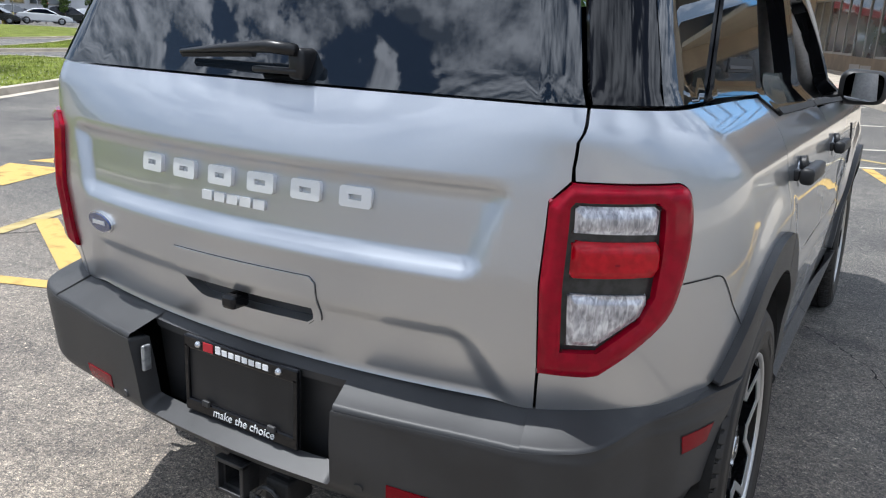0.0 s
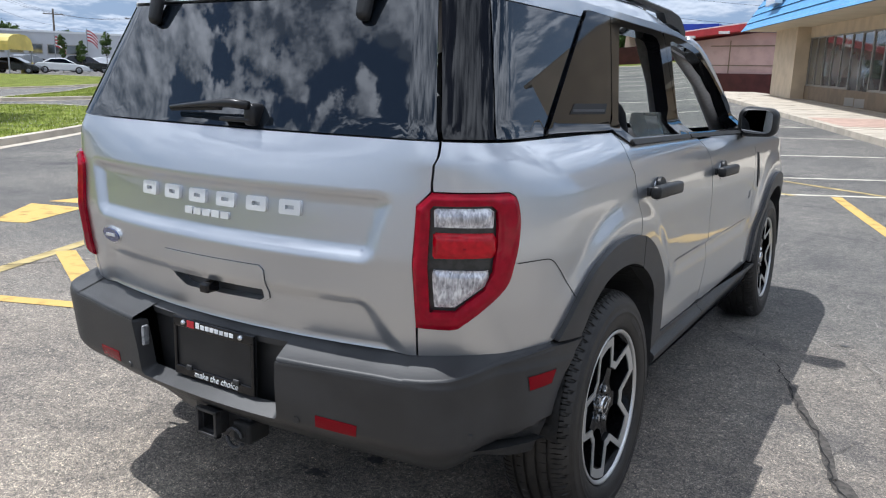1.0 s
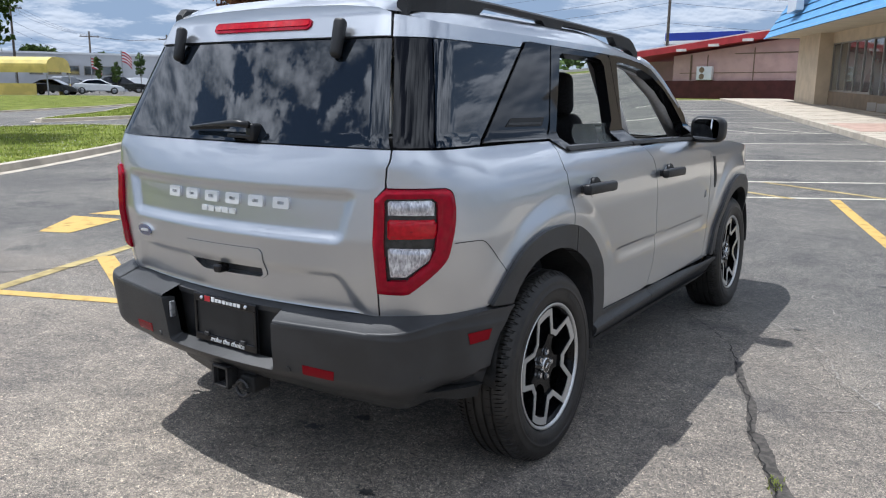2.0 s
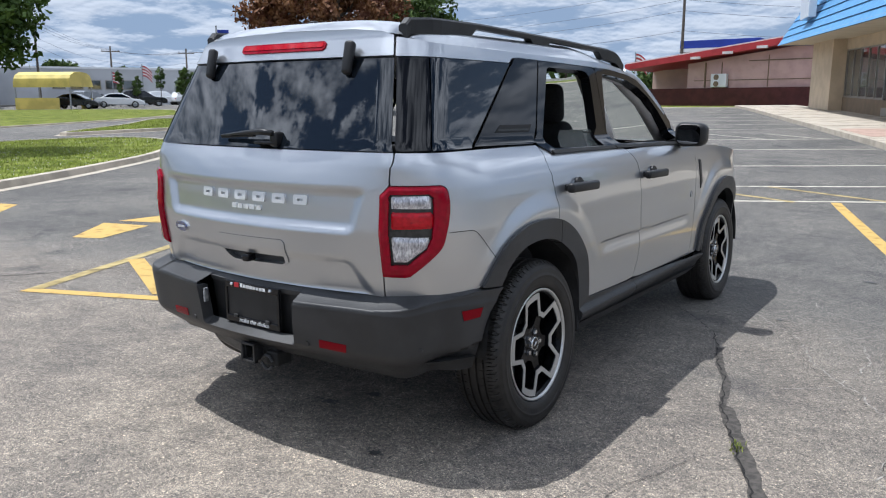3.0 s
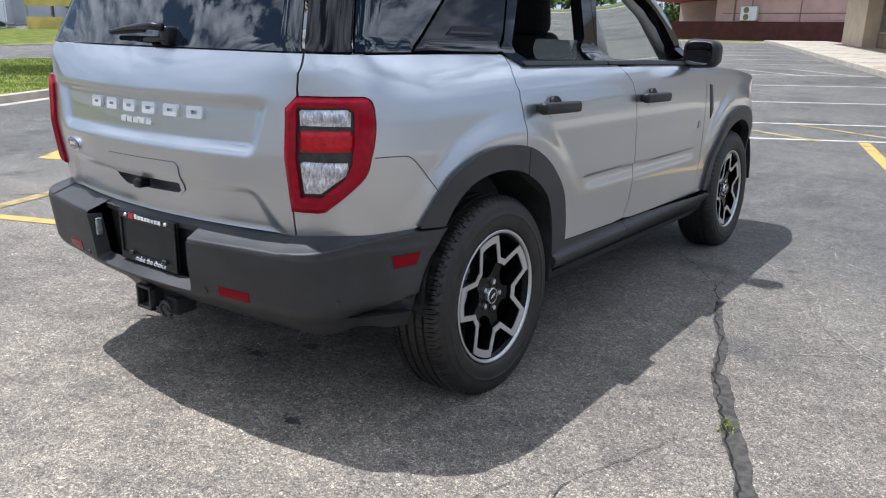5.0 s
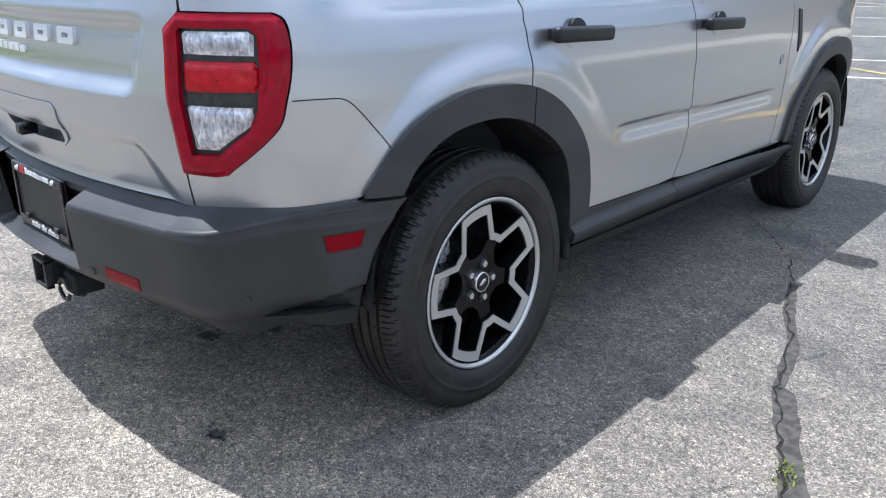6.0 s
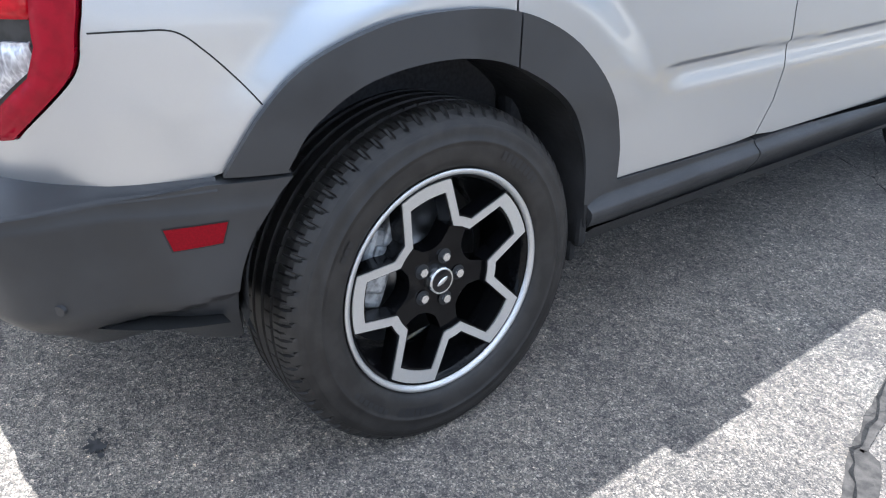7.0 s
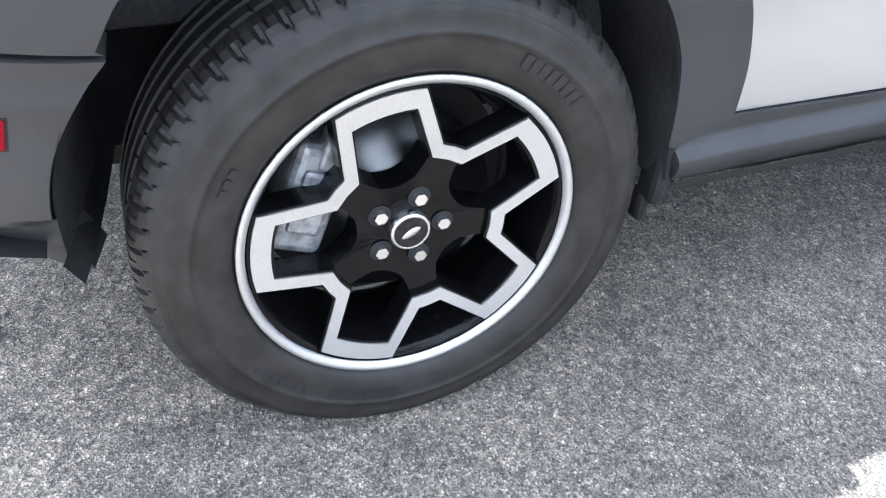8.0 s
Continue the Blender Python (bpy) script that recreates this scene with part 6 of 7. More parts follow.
MAIN_CRACK = [(2.35, -1.70), (2.05, -0.85), (1.84, -0.24), (1.75, 0.01), (1.68, 0.16), (1.59, 0.38), (1.48, 0.64), (1.41, 0.97), (1.31, 1.21), (1.22, 1.51), (1.12, 1.78), (0.97, 2.0), (0.78, 2.22), (0.55, 2.36), (0.30, 2.30)]
ragged("crack_sealant", [(p[0] + 0.012, p[1] + 0.02) for p in MAIN_CRACK[:7]], 0.046, 0.078, M_TARGREY, "grey sealant band along a crack", 0.003, 1)
ragged("crack_sealant", [(p[0] + 0.006, p[1]) for p in MAIN_CRACK[6:10]], 0.030, 0.048, M_TARGREY, "narrow grey sealant along a crack", 0.003, 4)
ragged("crack", MAIN_CRACK, 0.000, 0.011, M_CRACK, "open crack in asphalt", 0.0055, 2, amp=0.010)
for k, line in enumerate(([(1.41, -0.60), (1.38, -0.38), (1.41, -0.29), (1.47, -0.16), (1.51, -0.03), (1.58, 0.13)], [(1.22, -0.80), (1.23, -0.57), (1.26, -0.46)], [(1.35, 2.31), (1.50, 2.04), (1.62, 1.64), (1.73, 1.42), (1.84, 1.26), (2.0, 1.09)], [(2.15, 0.31), (2.17, 0.64), (2.13, 1.0)], [(0.78, 2.22), (0.52, 2.72), (0.35, 2.84), (0.31, 2.58)], [(0.73, 3.64), (0.87, 3.46), (0.94, 3.03), (1.02, 3.2)], [(-4.6, -0.70), (-4.01, 0.05), (-3.77, 0.36), (-3.54, 0.72), (-3.31, 1.1), (-2.6, 2.2)], [(1.42, 0.75), (1.50, 0.95), (1.53, 1.05)])):
    ragged("crack", line, 0.001 if k != 6 else 0.008, 0.004 if k != 6 else 0.016, M_FINECRACK if k != 6 else M_CRACK, "fine crack in asphalt", 0.0045, 10 + k, amp=0.008)

M_PALECRACK = material("pale_crazed_asphalt", (0.29, 0.27, 0.24), 0.9, vary=0.3, scale=30, bump=0.5, bump_scale=120)
PALE_CRACKS = ([(1.19, 2.40), (1.38, 2.18), (1.55, 1.96), (1.68, 1.59), (1.82, 1.34), (1.98, 1.15), (2.12, 0.91)], [(1.29, 3.28), (1.46, 2.91), (1.65, 2.63), (1.9, 2.5)], [(2.14, 0.83), (2.17, 0.63), (2.15, 0.39), (2.15, 0.22), (2.22, 0.12)], [(1.64, 1.02), (1.85, 1.18), (1.97, 1.65), (1.90, 2.0)], [(1.55, 1.96), (1.80, 2.1), (2.0, 2.3)])
for k, line in enumerate(PALE_CRACKS):
    ragged("crazing", line, 0.000, 0.010, M_PALECRACK, "pale crumbled line in asphalt", 0.0042, 70 + k, amp=0.016)


def blotch(x, y, r, seed, mat, label):
    rng = random.Random(seed)
    pts = [(x + r * rng.uniform(0.55, 1.2) * math.cos(t), y + r * 0.7 * rng.uniform(0.55, 1.2) * math.sin(t)) for t in np.linspace(0, 2 * math.pi, 33)[:-1]]
    return paint("stain", pts, mat, label, up=0.0035, category="stain")


for k, (x, y, r) in enumerate(((0.50, -0.625, 0.030), (-0.015, -0.335, 0.035), (1.38, 2.30, 0.025), (1.72, 3.81, 0.05), (0.10, -0.15, 0.04), (0.30, 0.30, 0.05))):
    blotch(x, y, r, 40 + k, M_OIL, "dark oil spot on asphalt")

rng_d = random.Random(8)
for x, y in ((0.50, -0.625), (-0.015, -0.335)):
    for k in range(7):  # a droplet or two beside each spot
        a, d = rng_d.uniform(0, 6.28), rng_d.uniform(0.028, 0.06)
        blotch(x + d * math.cos(a), y + 0.7 * d * math.sin(a), rng_d.uniform(0.004, 0.013), 90 + k, M_OIL, "small oil droplet on asphalt")

# weeds in the crack
def tuft(name, spots, mat, label, h=0.05, n=26, spread=0.035, seed=3, kind="stuff", category="weed", w=0.004):
    rng = random.Random(seed)
    verts, faces = [], []
    for sx, sy in spots:
        for _ in range(n):
            a = rng.uniform(0, 2 * math.pi)
            x, y = sx + rng.gauss(0, spread), sy + rng.gauss(0, spread)
            hh = h * rng.uniform(0.35, 1.1)
            lx, ly = math.cos(a) * hh * rng.uniform(0.2, 0.9), math.sin(a) * hh * rng.uniform(0.2, 0.9)
            px, py = -math.sin(a) * w, math.cos(a) * w
            k = len(verts)
            verts += [on(x - px, y - py), on(x + px, y + py), on(x + lx * 0.5 + px, y + ly * 0.5 + py, hh * 0.65), on(x + lx * 0.5 - px, y + ly * 0.5 - py, hh * 0.65), on(x + lx, y + ly, hh)]
            faces += [(k, k + 1, k + 2, k + 3), (k + 3, k + 2, k + 4)]
    ob = put(name, mesh_of(name, verts, faces, mat))
    return tagged(ob, label, category, "", kind)


tuft("weeds", [(1.655, 0.20), (1.66, 0.23), (1.64, 0.27)], M_WEED, "small yellow-green weeds in a crack", 0.022, 16, 0.014, w=0.0025)

# kerbed lawns
def lawn(name, edge, label, up=0.11, kerb=0.16, seed=5, blades=0, kerb_h=0.13):
    """A grass bed with a concrete kerb round it."""
    pts = [np.array(p) for p in edge]
    c = sum(pts) / len(pts)
    n = len(pts)
    inner = []
    for i, p in enumerate(pts):
        d = pts[(i + 1) % n] - pts[i - 1]
        nn = np.array((-d[1], d[0])) / (np.hypot(*d) + 1e-9)
        if np.dot(nn, c - p) < 0:
            nn = -nn
        inner.append(p + nn * kerb)
    top_in = [on(*p, kerb_h) for p in inner]
    verts = [on(*p, 0.0) for p in pts] + [on(*(p + (q - p) * 0.15), kerb_h * 0.93) for p, q in zip(pts, inner)] + [on(*(p + (q - p) * 0.3), kerb_h) for p, q in zip(pts, inner)] + top_in + [on(*p, 0.0) for p in inner]
    gut = [on(*(p + (p - q) / kerb * 0.22), 0.006) for p, q in zip(pts, inner)]
    faces = [(r * n + i, r * n + (i + 1) % n, (r + 1) * n + (i + 1) % n, (r + 1) * n + i) for r in range(4) for i in range(n)]
    if kerb_h > 0:
        k = put("kerb", mesh_of("kerb", verts, faces, M_CONCRETE))
        tagged(k, "pale concrete kerb round a lawn", "kerb", "", "structure")
        gm = gut + [on(*p, 0.006) for p in pts]
        g2 = put("gutter", mesh_of("gutter", gm, [(i, (i + 1) % n, n + (i + 1) % n, n + i) for i in range(n)], M_CONCRETE))
        tagged(g2, "pale concrete gutter beside a kerb", "gutter", "", "structure")
    v2, f2, _ = fill2d([tuple(p) for p in inner], (), 1.6)
    mound = [on(x, y, up) for x, y in v2]
    g = put("lawn", mesh_of("lawn", mound, [tuple(t) for t in f2], M_GRASS, True))
    tagged(g, label, "lawn", "", "structure")
    if blades:
        rng = np.random.RandomState(seed)
        lo, hi = np.min(inner, 0), np.max(inner, 0)
        px, py = rng.uniform(lo[0], hi[0], blades * 3), rng.uniform(lo[1], hi[1], blades * 3)
        ok = inside(px, py, [tuple(p) for p in inner])
        px, py = px[ok][:blades], py[ok][:blades]
        m = len(px)
        a, h = rng.uniform(0, 2 * math.pi, m), rng.uniform(0.03, 0.085, m)
        z = rise(py) + up - 0.01
        dx, dy = np.cos(a) * 0.012, np.sin(a) * 0.012
        lx, ly = rng.normal(0, 0.03, m), rng.normal(0, 0.03, m)
        vv = np.stack([np.stack([px - dx, py - dy, z], 1), np.stack([px + dx, py + dy, z], 1), np.stack([px + lx, py + ly, z + h], 1)], 1).reshape(-1, 3)
        ff = [(3 * i, 3 * i + 1, 3 * i + 2) for i in range(m)]
        gb = put("grass", mesh_of("grass", vv, ff, M_BLADE))
        tagged(gb, "short green grass blades on a lawn", "grass", "", "stuff")


lawn_near = [tuple(p) for p in smooth_line([(-10.55, 3.2), (-11.55, 4.75), (-12.85, 6.6), (-14.4, 8.7), (-16.6, 10.9), (-18.6, 12.2), (-20.6, 12.7), (-22.7, 11.9), (-23.6, 9.0), (-22.0, 3.0), (-17.0, -6.0), (-12.0, -14.0), (-3.5, -12.0), (-6.4, -3.6), (-8.7, 0.2)], 4, True)]
lawn("lawn_near", lawn_near, "mown green lawn with clover inside a kerb", blades=42000)
lawn_mid = [tuple(p) for p in smooth_line([(-27.0, 13.2), (-25.9, 16.0), (-25.6, 18.4), (-29.5, 21.5), (-34.5, 24.0), (-35.0, 22.6), (-31.0, 18.5)], 5, True)]
lawn("lawn_mid", lawn_mid, "mown green grass verge", up=0.10, seed=6, blades=6000)
lawn("lawn_far", [(-36, 14.6), (-37.5, 22.3), (-41, 30), (-52, 36.5), (-60, 37), (-75, 33), (-75, 18), (-50, 8)], "far mown grass verge", up=0.08, kerb_h=0.09, seed=7, blades=6000)
lawn("lawn_north", [(-60, 55), (-34, 52), (-14, 47.6), (-9.5, 49.5), (-9, 53), (-20, 56), (-60, 60)], "strip of grass before a pink building", up=0.06, kerb_h=0.05, seed=8)
clover = np.random.RandomState(9)
cx, cy = clover.uniform(-24, -7, 5000), clover.uniform(-4, 12.6, 5000)
okc = inside(cx, cy, [tuple(p) for p in lawn_near])
cx, cy = cx[okc][:1500], cy[okc][:1500]
cz = rise(cy) + 0.16
cvv = np.concatenate([np.stack([cx - 0.012, cy, cz], 1), np.stack([cx, cy - 0.012, cz + 0.008], 1), np.stack([cx + 0.012, cy, cz], 1), np.stack([cx, cy + 0.012, cz + 0.008], 1)])
mcl = len(cx)
tagged(put("clover", mesh_of("clover", cvv, [(i, mcl + i, 2 * mcl + i, 3 * mcl + i) for i in range(mcl)], M_WHITE)), "white clover flowers dotted in a lawn", "clover", "", "stuff")

# ---- the shops: walkway, wall, columns, shop windows, blue mansard ----
SHOP = Matrix.Translation((*KERB0, 0)) @ Matrix(((KERB_SIDE[0], KERB_DIR[0], 0, 0), (KERB_SIDE[1], KERB_DIR[1], 0, 0), (0, 0, 1, 0), (0, 0, 0, 1)))


def shop_pt(a, s, up=0.0):
    """a metres in from the kerb, s metres along it; up from the ground there."""
    p = KERB0 + KERB_SIDE * a + KERB_DIR * s
    return on(p[0], p[1], up)


def shop_strip(name, a0, a1, s0, s1, u0, u1, mat, parent=None, label="", n=24, flat=None):
    """A long block beside the kerb that follows the ground's climb, or stays level when flat gives its foot's height."""
    verts, faces = [], []
    for k in range(n + 1):
        s = s0 + (s1 - s0) * k / n
        for a, u in ((a0, u0), (a1, u0), (a1, u1), (a0, u1)):
            p = shop_pt(a, s, u)
            verts.append(p if flat is None else (p[0], p[1], flat + u))
    for k in range(n):
        b = 4 * k
        faces += [(b + j, b + (j + 1) % 4, b + 4 + (j + 1) % 4, b + 4 + j) for j in range(4)]
    faces += [(3, 2, 1, 0), (4 * n, 4 * n + 1, 4 * n + 2, 4 * n + 3)]
    return put(name, mesh_of(name, verts, faces, mat), parent, label)


S_FAR, S_NEAR = 26.0, -2.5
walkway = shop_strip("walkway", 0.0, 3.6, -46, 33.5, -0.05, 0.15, M_CONCRETE, n=60)
tagged(walkway, "pale concrete walkway with a kerb before shops", "pavement", "", "structure")
for k in range(24):
    s = -40 + 3.0 * k
    j = shop_strip("walkway_joint", 0.02, 3.55, s, s + 0.015, 0.10, 0.1525, M_CRACK, walkway, n=1)
pad = shop_strip("ramp_pad", 0.25, 2.3, 2.6, 6.2, 0.10, 0.1555, M_PADRED, walkway, "faded red ramp paving", n=3)
tagged(pad, "faded red ramp paving")

shop = thing("shop_building", "tan strip of shops with a blue mansard and large windows", "building")
WALL_A = 3.6
level = lambda s: float(shop_pt(WALL_A, s)[2]) + 0.15
shop_strip("base_wall", WALL_A, WALL_A + 0.3, S_NEAR, S_FAR, -0.1, 0.78, M_TANDARK, shop, "brown sill wall", n=40)
shop_strip("end_wall", WALL_A - 0.0, WALL_A + 3.5, S_FAR - 0.3, S_FAR, -0.1, 4.2, M_TAN, shop, "tan masonry wall", n=1)
shop_strip("upper_wall", WALL_A, WALL_A + 0.3, S_NEAR, S_FAR, 3.0, 4.2, M_TAN, shop, "tan masonry wall", n=40)
shop_strip("end_wall", WALL_A + 0.3, WALL_A + 3.5, S_NEAR, S_NEAR + 0.3, -0.1, 5.8, M_TAN, shop, "tan masonry wall", n=1)
shop_strip("pier", 3.0, WALL_A + 0.3, 21.3, S_FAR, -0.1, 3.52, M_TAN, shop, "tan masonry pier", n=3)
shop_strip("back_wall", WALL_A + 3.5, WALL_A + 3.8, S_NEAR, S_FAR, -0.5, 4.2, M_TAN, shop, n=4)
# window bays with frames
bay = 1.28
s = 21.2
kbay = 0
while s > S_NEAR + bay:
    s1 = s - bay
    z0 = level((s + s1) / 2) - 0.15
    is_door = kbay in (5, 6)
    foot = z0 + (0.17 if is_door else 0.78)
    if is_door:
        part("door_gap_filler", turned(box(WALL_A + 0.31, WALL_A + 0.34, s1, s, z0 - 0.1, z0 + 0.8), SHOP), M_TANDARK, shop)
    fr = join(box(WALL_A + 0.02, WALL_A + 0.14, s - 0.045, s + 0.045, foot, z0 + 3.02), box(WALL_A + 0.03, WALL_A + 0.12, s1 + 0.045, s - 0.045, z0 + 2.94, z0 + 3.02), box(WALL_A + 0.03, WALL_A + 0.12, s1 + 0.045, s - 0.045, foot, foot + 0.09))
    win = part("shop_window", turned(fr, SHOP), M_MULLION, shop, "dull aluminium framed shop window" if not is_door else "aluminium framed shop door")
    for z_a, z_b in ((foot + 0.09, z0 + 2.94),):
        part("pane", turned(box(WALL_A + 0.06, WALL_A + 0.075, s1 + 0.045, s - 0.045, z_a, z_b), SHOP), M_SHOPGLASS, win)
    if is_door:
        part("door_pull", turned(box(WALL_A - 0.05, WALL_A - 0.02, s - 0.25, s - 0.22, z0 + 1.0, z0 + 1.6), SHOP), M_CHROME, win)
        part("kick_panel", turned(box(WALL_A - 0.005, WALL_A + 0.05, s1 + 0.05, s - 0.05, z0 + 0.17, z0 + 0.50), SHOP), M_MULLION, win)
    s, kbay = s1, kbay + 1
# soffit and mansard with courses of shingle boards
A_OUT = 1.4
shop_strip("soffit", A_OUT, WALL_A + 0.3, S_NEAR, S_FAR + 1.0, 3.50, 3.60, M_CREAM, shop, "cream soffit", n=40)
courses = 6
# each board's underside is coloured dark for its joint and its shade
for side in (0, 1):
    for k in range(courses):
        u0, u1 = 3.48 + 0.40 * k, 3.48 + 0.40 * (k + 1) + 0.03
        in0, in1 = 0.21 * k, 0.21 * (k + 1)
        if side == 0:
            verts, faces = [], []
            n = 40
            for j in range(n + 1):
                s_ = S_NEAR + (S_FAR + 1.0 - in0 - S_NEAR) * j / n
                s_t = S_NEAR + (S_FAR + 1.0 - in1 - S_NEAR) * j / n
                verts += [shop_pt(A_OUT + in0 - 0.075, s_, u0), shop_pt(A_OUT + in1, s_t, u1), shop_pt(A_OUT + in0 + 0.03, s_, u0)]
            for j in range(n):
                b = 3 * j
                faces += [(b, b + 3, b + 4, b + 1), (b, b + 2, b + 5, b + 3)]
            sh = put("shingle", mesh_of("shingle", verts, faces, [M_SHINGLE, M_SHINGLESHADE]), shop)
            for q_ in range(1, len(faces), 2):
                sh.data.polygons[q_].material_index = 1
        else:
            verts = []
            for a_ in (0, 1):
                p0, p1 = (A_OUT + in0 - 0.035, A_OUT + in1) if a_ == 0 else (WALL_A + 3.5, WALL_A + 3.5)
                verts += [shop_pt(p0, S_FAR + 1.0 - in0 + 0.035, u0), shop_pt(p1, S_FAR + 1.0 - in1, u1), shop_pt(p0, S_FAR + 1.0 - in0 - 0.03, u0)]
            sh = put("shingle", mesh_of("shingle", verts, [(0, 1, 4, 3), (0, 3, 5, 2)], [M_SHINGLE, M_SHINGLESHADE]), shop)
            sh.data.polygons[1].material_index = 1
shop_strip("flat_roof", 2.5, WALL_A + 3.8, S_NEAR, S_FAR - 0.2, 5.75, 5.85, M_CREAM, shop, n=4)
sg = box(A_OUT + 0.05, A_OUT + 0.40, 19.5, 21.5, level(22) - 0.15 + 4.35, level(22) - 0.15 + 6.6, 0.03)
part("sign_board", turned(sg, SHOP), M_WHITEPAINT, shop, "blank white sign board")

# ---- pink building ----
PINK_AT = (-15.6, 53.0)
pz = float(rise(54.0))
pink = thing("pink_building", "low dusty pink building with a red edged roof", "building")
ux, uy = 0.985, -0.17
PB = Matrix.Translation((*PINK_AT, pz)) @ Matrix(((ux, -uy, 0, 0), (uy, ux, 0, 0), (0, 0, 1, 0), (0, 0, 0, 1)))
W_END = 22.0
bm = bmesh.new()
f = bm.faces.new([bm.verts.new(v) for v in ((0, 0, 0.0), (W_END, 0, 0.0), (W_END, 0, 5.6), (0, 0, 2.95))])
r = bmesh.ops.extrude_face_region(bm, geom=[f])
for v in r["geom"]:
    if isinstance(v, bmesh.types.BMVert):
        v.co.y = 0.3
bmesh.ops.recalc_face_normals(bm, faces=bm.faces[:])
part("front_wall", turned(bm, PB), M_PINK, pink, "dusty pink panelled wall")
# the left walls take a paler pink that holds the sunlight on them
part("side_wall", turned(box(-0.02, 0.3, 0.3, 16, 0, 2.95), PB), M_PINKLIT, pink, "pink wall with sunlight in its paler colour")
part("left_front", turned(box(-4.6, -0.02, 3.2, 3.5, 0, 2.75), PB), M_PINKLIT, pink, "pink wall with sunlight in its paler colour")
part("maroon_wall", turned(box(-6.0, W_END, -0.30, -0.06, -0.2, 1.25, 0.01), PB), M_MAROON, pink, "dark maroon low wall")
for k in range(6):
    part("wall_batten", turned(box(2.5 + 3.2 * k, 2.56 + 3.2 * k, -0.03, 0.0, 1.28, 3.0 + 0.36 * k), PB), M_TANDARK, pink)
part("wall_rail", turned(box(0.5, 12, -0.03, 0.0, 1.75, 1.80), PB), M_TANDARK, pink)
part("wall_rail", turned(box(4.4, W_END, -0.035, 0.0, 2.98, 3.05), PB), M_TANDARK, pink)
for nm, up, th, dep, mat_, lb in (("roof_edge", 0.0, 0.42, 0.9, M_REDROOF, "red roof edge"), ("roof_sheet", 0.424, 0.10, 0.7, M_ROOFWHITE, "pale roof sheet")):
    bm = bmesh.new()
    f = bm.faces.new([bm.verts.new(v) for v in ((-4.6, -dep, 2.62 + up), (W_END + 1, -dep, 5.75 + up), (W_END + 1, -dep, 5.75 + up + th), (-4.6, -dep, 2.62 + up + th))])
    r = bmesh.ops.extrude_face_region(bm, geom=[f])
    for v in r["geom"]:
        if isinstance(v, bmesh.types.BMVert):
            v.co.y = 17.0
    bmesh.ops.recalc_face_normals(bm, faces=bm.faces[:])
    part(nm, turned(bm, PB), mat_, pink, lb)
for k in range(5):
    xx = 1.0 + 2.3 * k
    zz = 2.62 + (xx + 4.6) * 0.1135
    part("rafter_end", turned(box(xx - 0.35, xx + 0.35, -1.0, -0.85, zz - 0.05, zz + 0.12), PB), M_ROOFWHITE, pink)
part("downpipe", turned(tube([(1.35, -0.05, 1.3), (1.35, -0.05, 3.0)], 0.06, 8), PB), M_TANDARK, pink)
ac = thing("air_conditioner", "white outdoor air conditioner on a pink wall", "air conditioner")
body = part("casing", turned(box(1.95, 3.05, -0.42, -0.08, 1.30, 2.20, 0.03), PB), M_WHITEPAINT, ac)
for zc in (1.53, 1.97):
    v_, f_ = lathe([(0.02, 0.19), (0.02, 0.0)], 20)
    m_ = PB @ Matrix.Translation((2.35, -0.425, zc)) @ Matrix.Rotation(math.radians(-90), 4, "Z")
    put("fan_grille", mesh_of("fan_grille", v_, f_, M_TANDARK), ac, "dark round fan grille", m_)
for bx in (2.0, 2.9):
    part("bracket", turned(box(bx, bx + 0.06, -0.42, 0.02, 1.24, 1.30), PB), M_TANDARK, ac)
ant = thing("roof_antenna", "slender lattice antenna on a roof", "antenna")
base = PB @ Vector((6.0, 6.0, 4.2))
for dx, dy in ((-0.7, -0.5), (0.7, -0.5), (0, 0.8)):
    part("antenna_leg", tube([base + Vector((dx, dy, 0)), base + Vector((0, 0, 1.8))], 0.04, 6), M_WIRE, ant)
part("antenna_mast", tube([base + Vector((0, 0, 1.0)), base + Vector((0, 0, 8))], 0.03, 6), M_WIRE, ant)
far_roof = thing("fuel_station_canopy", "far blue and white fuel station canopy", "canopy")
FC = Matrix.Translation((-23.4, 91.6, float(rise(92)) - 0.9))
part("canopy_edge", turned(box(-4.4, 4.4, -4, 4, 7.15, 8.0, 0.02), FC), M_SIGNBLUE, far_roof, "blue canopy edge")
part("canopy_band", turned(box(-4.5, 4.5, -4.1, 4.1, 6.75, 7.12), FC), M_WHITEPAINT, far_roof, "white canopy band")
for sx in (-4, 4):
    part("canopy_post", turned(box(sx - 0.2, sx + 0.2, -0.2, 0.2, 0, 6.75), FC), M_WHITEPAINT, far_roof)
tagged(far_roof, "far blue and white fuel station canopy", "canopy")

# ---- far side: awning, long building, parked cars, poles, flags, trees ----
def way(az, d, up=0.0):
    """A place d metres off on a bearing az degrees left of the car's heading, seen from the lot's corner."""
    x, y = 2.37 - d * math.sin(math.radians(az)), -2.87 + d * math.cos(math.radians(az))
    return on(x, y, up)


def facing(az, d):
    x, y, z = way(az, d)
    return Matrix.Translation((x, y, z)) @ Matrix.Rotation(math.radians(az), 4, "Z")


